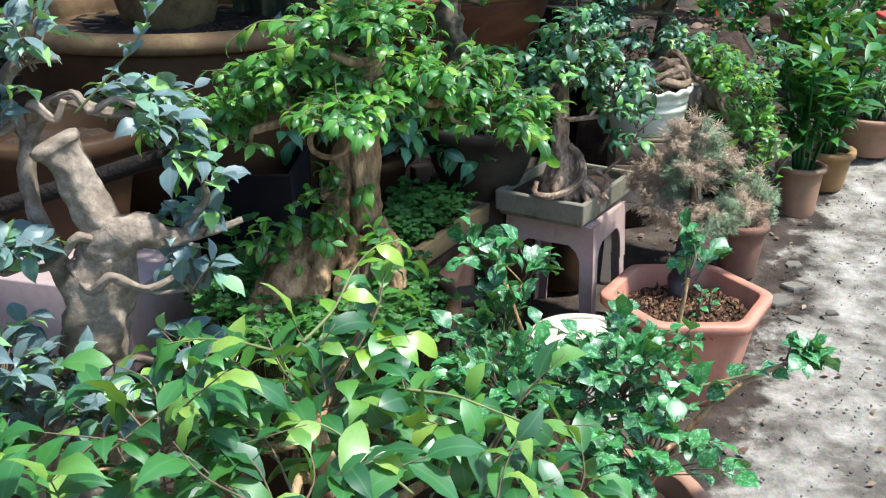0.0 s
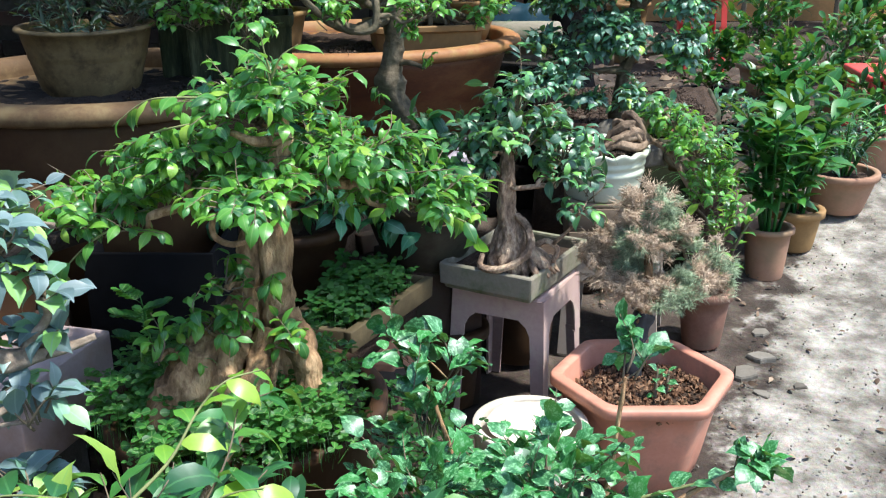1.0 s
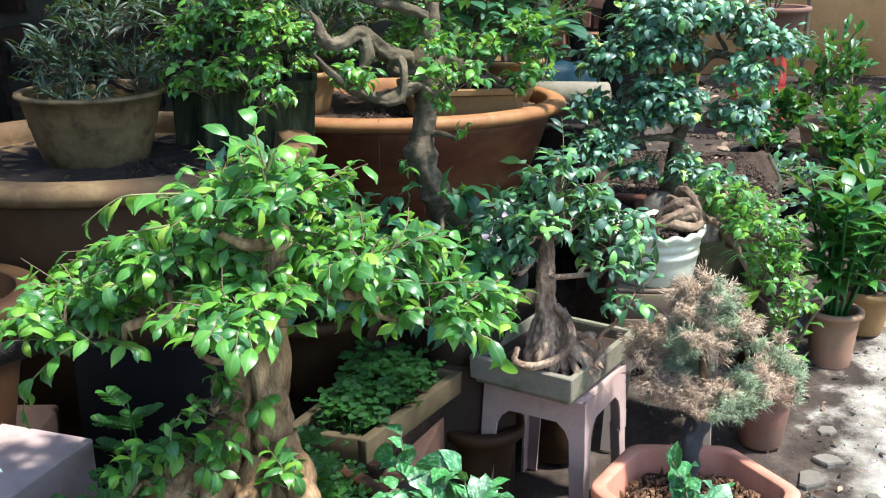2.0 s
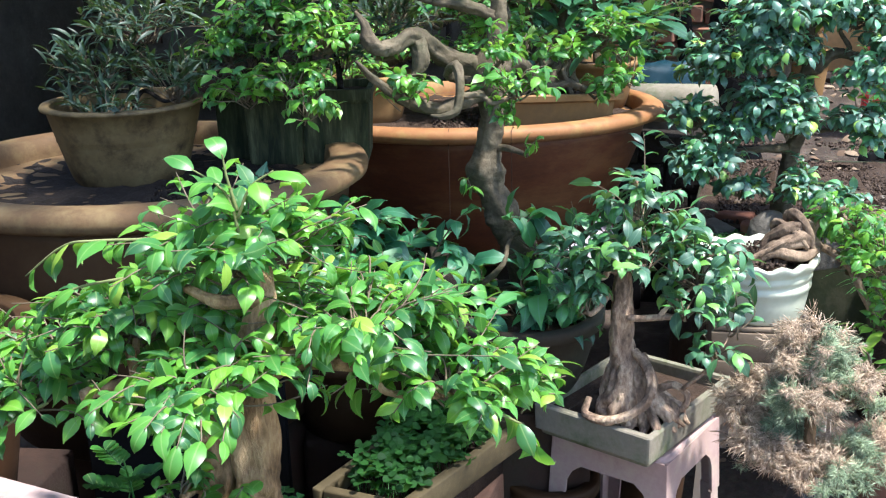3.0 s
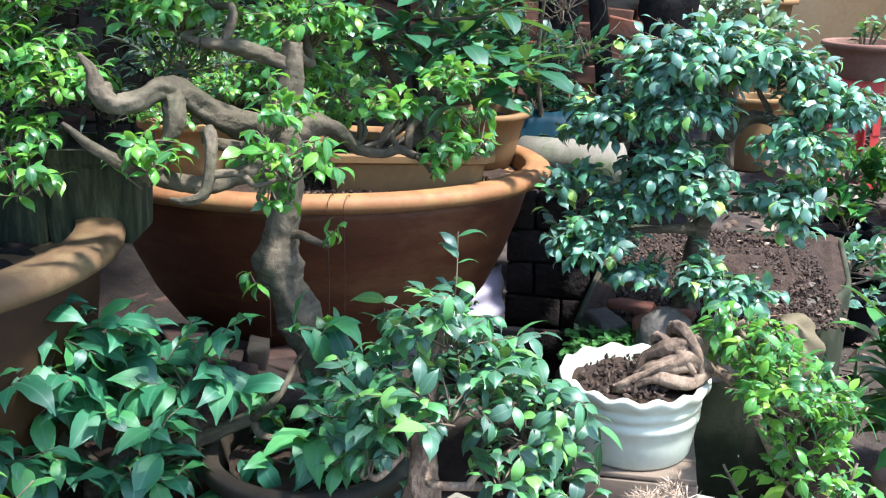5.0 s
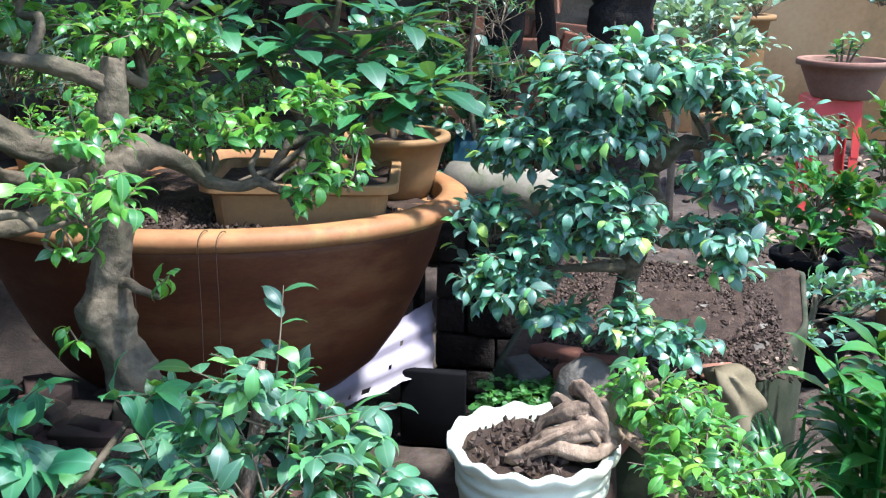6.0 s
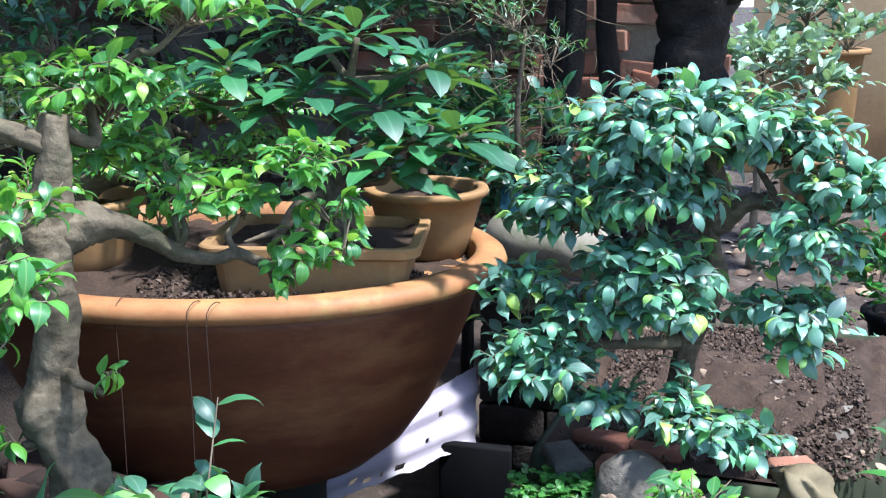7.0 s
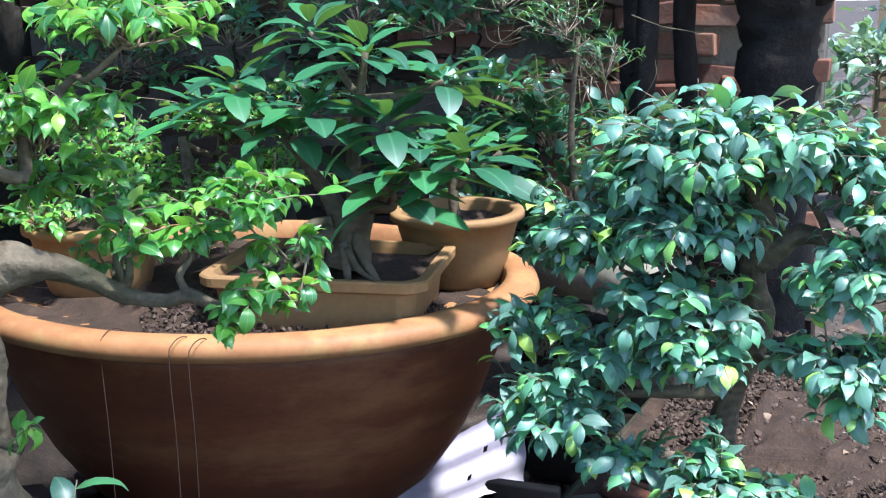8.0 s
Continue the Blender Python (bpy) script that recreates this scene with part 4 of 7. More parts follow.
pot("cream_tub", (0.425, 2.37), 0.132, 0.235, GZ, CREAM, "upturned cream plastic tub on the dirt", base=1.0, lip=0.006, soil=0.999, soil_mat=CREAM, category="tub")

pot("clay_pot", (0.42, 3.14), 0.12, 0.30, GZ, BROWNPOT, "brown clay pot in the dark behind the stool", base=0.8)
pot("clay_pot", (0.22, 2.86), 0.09, 0.24, GZ, BROWNPOT, "small red clay pot in the dark beside the stool", base=0.8)
# bowls and pots half hidden under the crowns
pot("clay_bowl", (0.15, 2.925), 0.165, 0.21, 0.36, OLIVEPOT, "dark brown clay bowl with a worn pale rim", base=0.62, lip=0.016, belly=0.05, soil=0.9)
pot("clay_pot", (-0.24, 2.93), 0.18, 0.22, 0.26, BROWNPOT, "brown clay pot hidden under broad leaves", base=0.7, soil=0.9)
# blocks in the brick colour darkened for shade
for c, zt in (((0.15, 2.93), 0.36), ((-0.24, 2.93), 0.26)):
    part("body", box(Geo(), (c[0] - 0.13, c[1] - 0.13, GZ - 0.01), (c[0] + 0.13, c[1] + 0.13, zt), 15, jag=0.01, bevel=0.01), SHADEBRICK, thing("cement_block", (*c, GZ), "rough dark cement block under a pot", "block"))
pot("clay_pot", (-0.14, 1.94), 0.25, 0.55, GZ, BROWNPOT, "wide brown clay pot overgrown with clover", base=0.8, soil=0.96)
pot("clay_pot", (0.03, 1.02), 0.2, 0.55, GZ, BROWNPOT, "brown clay pot under the drooping ficus", base=0.75)
pot("clay_pot", (0.42, 1.62), 0.17, 0.32, GZ, OLDCLAY, "faded clay pot under the mottled shrub", base=0.75)
pot("clay_pot", (-0.37, 1.25), 0.19, 0.62, GZ, BROWNPOT, "brown clay pot under the cut-back bonsai", base=0.75)
pot("clay_pot", (-0.80, 2.25), 0.17, 0.32, 0.46, BROWNPOT, "brown clay pot with a thick worn lip", base=0.7, lip=0.03, lip_h=0.05)
part("body", box(Geo(), (-0.95, 2.1, GZ), (-0.65, 2.4, 0.46), 5, jag=0.01, bevel=0.01), SHADEBRICK, thing("cement_block", (-0.8, 2.25, GZ), "rough dark cement block under a pot", "block"))

# ---- bonsai and shrubs ----
ficus_bonsai = plant("ficus_bonsai", (-0.09, 1.95, 0.50), "ficus bonsai with glossy bright green layered crown and flared roots", "bonsai",
      [[(-0.09, 1.95, 0.46, 0.07), (-0.085, 1.94, 0.56, 0.058), (-0.07, 1.93, 0.66, 0.040), (-0.06, 1.92, 0.74, 0.033), (-0.058, 1.92, 0.80, 0.031), (-0.055, 1.92, 0.885, 0.028), (-0.047, 1.92, 0.95, 0.023), (-0.03, 1.925, 1.02, 0.016), (-0.05, 1.95, 1.09, 0.010)],
       [(-0.145, 1.90, 0.60, 0.038), (-0.115, 1.905, 0.70, 0.027), (-0.10, 1.91, 0.78, 0.023), (-0.092, 1.915, 0.85, 0.02), (-0.075, 1.92, 0.89, 0.014)],
       [(-0.105, 1.90, 0.74, 0.026), (-0.14, 1.87, 0.675, 0.043), (-0.19, 1.845, 0.625, 0.045), (-0.24, 1.82, 0.56, 0.036), (-0.275, 1.80, 0.49, 0.022)],
       [(-0.12, 1.87, 0.69, 0.022), (-0.145, 1.84, 0.62, 0.029), (-0.16, 1.82, 0.54, 0.024), (-0.17, 1.81, 0.46, 0.015)],
       [(-0.15, 1.86, 0.66, 0.022), (-0.2, 1.82, 0.58, 0.027), (-0.235, 1.80, 0.49, 0.02), (-0.25, 1.79, 0.45, 0.012)],
       [(-0.04, 1.90, 0.71, 0.024), (-0.01, 1.88, 0.65, 0.028), (0.0, 1.87, 0.59, 0.022), (-0.02, 1.86, 0.50, 0.016)],
       [(-0.07, 1.88, 0.69, 0.02), (-0.085, 1.84, 0.61, 0.027), (-0.09, 1.82, 0.52, 0.02), (-0.095, 1.81, 0.45, 0.014)],
       [(-0.045, 1.86, 0.69, 0.007), (-0.055, 1.825, 0.61, 0.007), (-0.08, 1.80, 0.50, 0.006)],
       [(-0.042, 1.91, 0.925, 0.016), (-0.10, 1.885, 0.925, 0.013), (-0.17, 1.88, 0.92, 0.010), (-0.26, 1.88, 0.895, 0.006)],
       [(-0.03, 1.915, 1.02, 0.010), (-0.07, 1.885, 1.025, 0.008), (-0.11, 1.885, 1.04, 0.005)],
       [(-0.045, 1.91, 0.945, 0.015), (0.03, 1.90, 0.95, 0.012), (0.11, 1.92, 0.94, 0.007)],
       [(-0.085, 1.885, 0.905, 0.005), (-0.14, 1.87, 0.90, 0.005), (-0.148, 1.87, 0.865, 0.005), (-0.12, 1.87, 0.848, 0.005), (-0.085, 1.875, 0.86, 0.005), (-0.075, 1.885, 0.89, 0.004)]],
      [(-0.07, 1.95, 1.08, 0.173, 0.069), (-0.20, 1.92, 0.99, 0.14, 0.0517), (0.08, 1.95, 0.98, 0.173, 0.0633), (-0.36, 1.90, 0.885, 0.13, 0.0517), (-0.06, 1.80, 0.95, 0.14, 0.04), (0.19, 1.97, 0.91, 0.14, 0.05), (-0.20, 2.06, 0.95, 0.151, 0.0575), (0.03, 2.1, 0.93, 0.162, 0.0575), (0.25, 2.12, 0.83, 0.07, 0.05), (-0.16, 1.83, 0.72, 0.045, 0.035), (-0.19, 1.82, 0.67, 0.03, 0.025), (-0.11, 1.83, 0.70, 0.04, 0.04), (-0.13, 1.86, 0.79, 0.04, 0.035), (-0.02, 1.85, 0.68, 0.035, 0.03), (-0.06, 1.85, 0.78, 0.02, 0.02), (-0.24, 1.80, 0.68, 0.03, 0.03), (-0.15, 2.2, 0.90, 0.18, 0.06), (-0.38, 2.05, 0.88, 0.13, 0.05)],
      4700, 0.042, FICUS, BRIGHT, BARK, 11, 300, 0.4, limb=0.009)
for k, (pts, count) in enumerate((
        ([(-0.036, 1.883, 1.112), (-0.041, 1.883, 1.145), (-0.057, 1.883, 1.167), (-0.092, 1.883, 1.188)], 4),
        ([(-0.035, 1.883, 1.137), (-0.044, 1.883, 1.176), (-0.047, 1.883, 1.202)], 3),
        ([(-0.035, 1.883, 1.129), (-0.017, 1.883, 1.165), (0.012, 1.883, 1.185)], 3),
        ([(-0.12, 1.90, 1.06), (-0.168, 1.853, 1.061), (-0.227, 1.853, 1.047), (-0.27, 1.853, 1.025), (-0.308, 1.853, 0.986)], 6),
        ([(-0.11, 1.92, 1.09), (-0.197, 1.853, 1.105), (-0.242, 1.853, 1.096), (-0.295, 1.853, 1.058)], 5),
        ([(-0.31, 1.88, 0.88), (-0.347, 1.853, 0.863), (-0.386, 1.853, 0.83), (-0.409, 1.853, 0.801), (-0.423, 1.853, 0.745)], 5),
        ([(0.15, 1.95, 0.91), (0.205, 1.933, 0.896), (0.255, 1.933, 0.88), (0.289, 1.933, 0.863), (0.302, 1.933, 0.836)], 6))):
    shoot(ficus_bonsai, pts, count, 0.05, FICUS, BRIGHT, 500 + k, 0.0018, 0.35)
drooping_ficus = plant("drooping_ficus", (0.03, 1.02, 0.45), "young ficus with long arching twigs and pale new leaves", "shrub",
      [[(0.05, 1.02, 0.45, 0.03), (0.02, 1.0, 0.62, 0.026), (0.03, 0.97, 0.76, 0.018), (0.0, 1.0, 0.86, 0.01)]],
      [(-0.16, 0.95, 0.90, 0.165, 0.08), (0.01, 1.02, 0.92, 0.155, 0.08), (0.18, 1.05, 0.82, 0.15, 0.08), (0.0, 0.85, 0.88, 0.2, 0.055), (0.06, 1.15, 0.98, 0.045, 0.055), (-0.05, 1.12, 0.8, 0.22, 0.09), (0.2, 0.9, 0.78, 0.16, 0.07), (-0.28, 0.85, 0.82, 0.14, 0.09), (-0.40, 0.98, 0.78, 0.14, 0.10), (-0.22, 1.08, 0.76, 0.16, 0.08), (0.30, 1.12, 0.70, 0.12, 0.07), (0.1, 1.25, 0.72, 0.14, 0.07)],
      760, 0.066, BROADFICUS, NEARLEAF, BARK, 23, 280, 0.35, per_twig=6, limb=0.006)
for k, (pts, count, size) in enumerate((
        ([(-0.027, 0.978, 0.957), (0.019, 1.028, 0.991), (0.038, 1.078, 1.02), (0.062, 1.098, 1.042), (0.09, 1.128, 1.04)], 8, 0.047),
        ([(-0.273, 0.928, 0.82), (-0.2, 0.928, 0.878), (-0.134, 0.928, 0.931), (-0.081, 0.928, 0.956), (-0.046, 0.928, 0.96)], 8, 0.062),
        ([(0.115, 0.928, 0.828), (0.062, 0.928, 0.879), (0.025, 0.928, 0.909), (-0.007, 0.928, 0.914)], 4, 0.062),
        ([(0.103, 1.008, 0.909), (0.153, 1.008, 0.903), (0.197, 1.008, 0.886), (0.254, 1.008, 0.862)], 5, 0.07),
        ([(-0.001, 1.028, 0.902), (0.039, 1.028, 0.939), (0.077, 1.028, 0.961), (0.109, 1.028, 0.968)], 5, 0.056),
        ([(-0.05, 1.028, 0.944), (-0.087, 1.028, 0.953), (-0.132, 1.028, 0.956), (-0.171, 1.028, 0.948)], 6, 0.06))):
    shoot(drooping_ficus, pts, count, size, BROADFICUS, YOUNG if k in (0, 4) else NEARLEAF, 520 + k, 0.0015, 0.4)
mottled_shrub = plant("mottled_shrub", (0.42, 1.62, 0.22), "shrub with puckered green leaves mottled pale", "shrub",
      [[(0.42, 1.62, 0.2, 0.012), (0.41, 1.63, 0.34, 0.010), (0.43, 1.62, 0.48, 0.006), (0.42, 1.62, 0.56, 0.004)], [(0.43, 1.63, 0.22, 0.008), (0.5, 1.66, 0.42, 0.006), (0.54, 1.7, 0.7, 0.003)], [(0.41, 1.62, 0.22, 0.008), (0.3, 1.68, 0.45, 0.005), (0.22, 1.75, 0.66, 0.003)], [(0.44, 1.62, 0.24, 0.007), (0.58, 1.6, 0.5, 0.005), (0.74, 1.62, 0.6, 0.003)]],
      [(0.22, 1.75, 0.60, 0.10, 0.12), (0.17, 1.84, 0.69, 0.07, 0.05), (0.25, 1.82, 0.66, 0.06, 0.05), (0.42, 1.60, 0.57, 0.19, 0.09), (0.46, 1.50, 0.48, 0.2, 0.08), (0.22, 1.60, 0.55, 0.17, 0.09), (0.70, 1.62, 0.60, 0.07, 0.03), (0.54, 1.72, 0.72, 0.06, 0.06), (0.35, 1.75, 0.45, 0.2, 0.1)],
      1000, 0.046, CRINKLED, MOTTLED, BARK, 31, 300, 0.25, per_twig=6, limb=0.004)
shoot(mottled_shrub, [(0.455, 1.613, 0.512), (0.552, 1.613, 0.531), (0.647, 1.613, 0.56), (0.713, 1.613, 0.572), (0.758, 1.613, 0.598)], 10, 0.05, CRINKLED, MOTTLED, 540, 0.0028, 0.1)
cut_back = plant("cut_back_bonsai", (-0.37, 1.25, 0.55), "cut-back bonsai with a pale sawn stub and slate leaves", "bonsai",
      [[(-0.36, 1.25, 0.52, 0.06), (-0.35, 1.24, 0.66, 0.046), (-0.34, 1.23, 0.78, 0.042), (-0.325, 1.225, 0.87, 0.044), (-0.31, 1.225, 0.94, 0.042), (-0.303, 1.225, 0.99, 0.031), (-0.312, 1.222, 1.03, 0.026), (-0.325, 1.22, 1.07, 0.024), (-0.338, 1.22, 1.098, 0.025), (-0.342, 1.22, 1.106, 0.031), (-0.346, 1.22, 1.114, 0.031), (-0.348, 1.22, 1.118, 0.022)],
       [(-0.31, 1.22, 0.98, 0.03), (-0.275, 1.21, 0.995, 0.026), (-0.245, 1.215, 1.0, 0.022), (-0.225, 1.23, 0.985, 0.014), (-0.18, 1.28, 0.975, 0.007), (-0.14, 1.3, 0.985, 0.004)],
       [(-0.35, 1.24, 0.88, 0.02), (-0.385, 1.25, 0.96, 0.014), (-0.405, 1.26, 1.03, 0.011), (-0.40, 1.27, 1.10, 0.010), (-0.36, 1.28, 1.15, 0.010), (-0.30, 1.28, 1.135, 0.008), (-0.24, 1.29, 1.13, 0.006), (-0.17, 1.3, 1.12, 0.004)],
       [(-0.40, 1.27, 1.10, 0.010), (-0.43, 1.28, 1.16, 0.009), (-0.40, 1.28, 1.20, 0.008), (-0.34, 1.25, 1.21, 0.005)],
       [(-0.34, 1.20, 0.96, 0.008), (-0.31, 1.185, 0.93, 0.007), (-0.28, 1.18, 0.95, 0.006), (-0.24, 1.19, 0.93, 0.005), (-0.20, 1.21, 0.945, 0.004)],
       [(-0.30, 1.20, 0.99, 0.006), (-0.32, 1.185, 1.0, 0.006), (-0.345, 1.19, 0.97, 0.005), (-0.38, 1.19, 0.955, 0.005), (-0.42, 1.2, 0.965, 0.004)],
       [(-0.36, 1.27, 1.15, 0.007), (-0.325, 1.25, 1.165, 0.006), (-0.305, 1.245, 1.145, 0.005), (-0.275, 1.25, 1.16, 0.004), (-0.245, 1.26, 1.145, 0.003)],
       [(-0.39, 1.26, 1.13, 0.007), (-0.375, 1.24, 1.155, 0.006), (-0.35, 1.24, 1.135, 0.005), (-0.335, 1.24, 1.16, 0.004)],
       [(-0.36, 1.20, 0.78, 0.03), (-0.40, 1.18, 0.70, 0.025), (-0.43, 1.17, 0.58, 0.018)],
       [(-0.31, 1.19, 0.80, 0.012), (-0.305, 1.17, 0.70, 0.008), (-0.31, 1.165, 0.58, 0.006)]],
      [(-0.26, 1.34, 1.13, 0.08, 0.035), (-0.22, 1.25, 1.12, 0.06, 0.035), (-0.36, 1.22, 1.24, 0.06, 0.05), (-0.19, 1.27, 1.0, 0.055, 0.03), (-0.42, 1.17, 0.98, 0.07, 0.04), (-0.43, 1.22, 1.15, 0.06, 0.06), (-0.17, 1.24, 1.07, 0.045, 0.03), (-0.19, 1.22, 0.93, 0.05, 0.03), (-0.42, 1.13, 0.86, 0.08, 0.04), (-0.20, 1.19, 0.84, 0.06, 0.035), (-0.34, 1.13, 0.84, 0.06, 0.03), (-0.28, 1.12, 0.80, 0.08, 0.04), (-0.44, 1.1, 0.78, 0.08, 0.05)],
      820, 0.042, OVAL, BLUISH, STUBBARK, 41, 200, 0.4, per_twig=6, limb=0.005)
shoot(cut_back, [(-0.323, 1.235, 1.143), (-0.275, 1.235, 1.189), (-0.239, 1.235, 1.227), (-0.216, 1.235, 1.264), (-0.21, 1.235, 1.287)], 10, 0.040, OVAL, BLUISH, 550, 0.0014, 0.0)
rb = np.random.default_rng(57)
FEET = []
for k in range(17):
    a = radians(-185 + 195 * k / 16 + rb.normal() * 6)
    reach = 0.055 + 0.025 * rb.random() + (0.035 if k > 10 else 0)
    c, s = math.cos(a), math.sin(a)
    w = rb.normal(size=4) * 0.009
    r0 = 0.010 + 0.007 * rb.random()
    high = 0.50 + 0.06 * rb.random()
    row = []
    for out, z, thick, sway in ((0.020, high, 0.6, 0), (0.034, high - 0.035, 1.0, w[0]), (0.046, 0.455, 1.1, w[1]), (reach * 0.85, 0.425, 0.9, w[2]), (reach * 0.95, 0.405, 0.6, w[3]), (reach * 1.05, 0.392, 0.3, w[3] * 2)):
        row.append((0.392 + c * out - s * sway, 2.793 + s * out + c * sway, z, r0 * thick))
    FEET.append(row)
plant("root_over_bonsai", (0.42, 2.81, 0.39), "small bonsai with knotted bare roots and grey-green leaves", "bonsai",
      [[(0.395, 2.80, 0.385, 0.046), (0.392, 2.795, 0.44, 0.046), (0.387, 2.79, 0.475, 0.041), (0.380, 2.784, 0.515, 0.032), (0.373, 2.778, 0.56, 0.026), (0.37, 2.77, 0.65, 0.021), (0.372, 2.77, 0.72, 0.015), (0.38, 2.79, 0.78, 0.009), (0.39, 2.81, 0.90, 0.004)],
       [(0.395, 2.765, 0.555, 0.009), (0.425, 2.74, 0.525, 0.010), (0.43, 2.72, 0.48, 0.010), (0.395, 2.705, 0.445, 0.009), (0.345, 2.71, 0.425, 0.009), (0.305, 2.735, 0.425, 0.008), (0.31, 2.76, 0.45, 0.006)],
       [(0.43, 2.80, 0.45, 0.010), (0.475, 2.79, 0.475, 0.008), (0.505, 2.785, 0.455, 0.007), (0.495, 2.785, 0.425, 0.006), (0.465, 2.785, 0.425, 0.005)]] + FEET,
      [(0.40, 2.81, 0.86, 0.121, 0.0747), (0.31, 2.76, 0.75, 0.121, 0.0747), (0.51, 2.80, 0.73, 0.121, 0.0862), (0.41, 2.74, 0.77, 0.132, 0.0633), (0.42, 2.9, 0.76, 0.132, 0.0805), (0.58, 2.78, 0.64, 0.055, 0.0805), (0.55, 2.74, 0.58, 0.05, 0.05), (0.49, 2.72, 0.67, 0.08, 0.05), (0.30, 2.71, 0.68, 0.08, 0.05)],
      950, 0.049, FICUS, GREY, REDBARK, 53, 260, 0.45, limb=0.006)
plant("broad_leaf_ficus", (-0.22, 2.93, 0.45), "ficus with broad dark green leaves on crooked low branches", "shrub",
      [[(-0.22, 2.93, 0.44, 0.03), (-0.20, 2.90, 0.54, 0.026), (-0.12, 2.88, 0.60, 0.02), (-0.03, 2.9, 0.63, 0.014), (0.06, 2.93, 0.66, 0.009)], [(-0.2, 2.9, 0.54, 0.02), (-0.28, 2.9, 0.62, 0.014), (-0.33, 2.9, 0.70, 0.008)]],
      [(-0.3, 2.92, 0.785, 0.21, 0.075), (-0.5, 2.84, 0.735, 0.16, 0.08), (0.15, 2.95, 0.635, 0.14, 0.085), (-0.16, 2.92, 0.685, 0.16, 0.075), (-0.08, 2.8, 0.605, 0.13, 0.06), (-0.36, 2.78, 0.635, 0.18, 0.08), (0.22, 2.92, 0.58, 0.1, 0.07), (-0.04, 2.93, 0.735, 0.1, 0.05), (0.1, 2.86, 0.54, 0.1, 0.05), (-0.58, 2.7, 0.655, 0.14, 0.08), (0.14, 3, 0.79, 0.04, 0.04), (0.25, 3.03, 0.73, 0.06, 0.03)],
      1000, 0.084, BROADFICUS, BROAD, GREYBARK, 61, 260, 0.55, per_twig=6, limb=0.007)
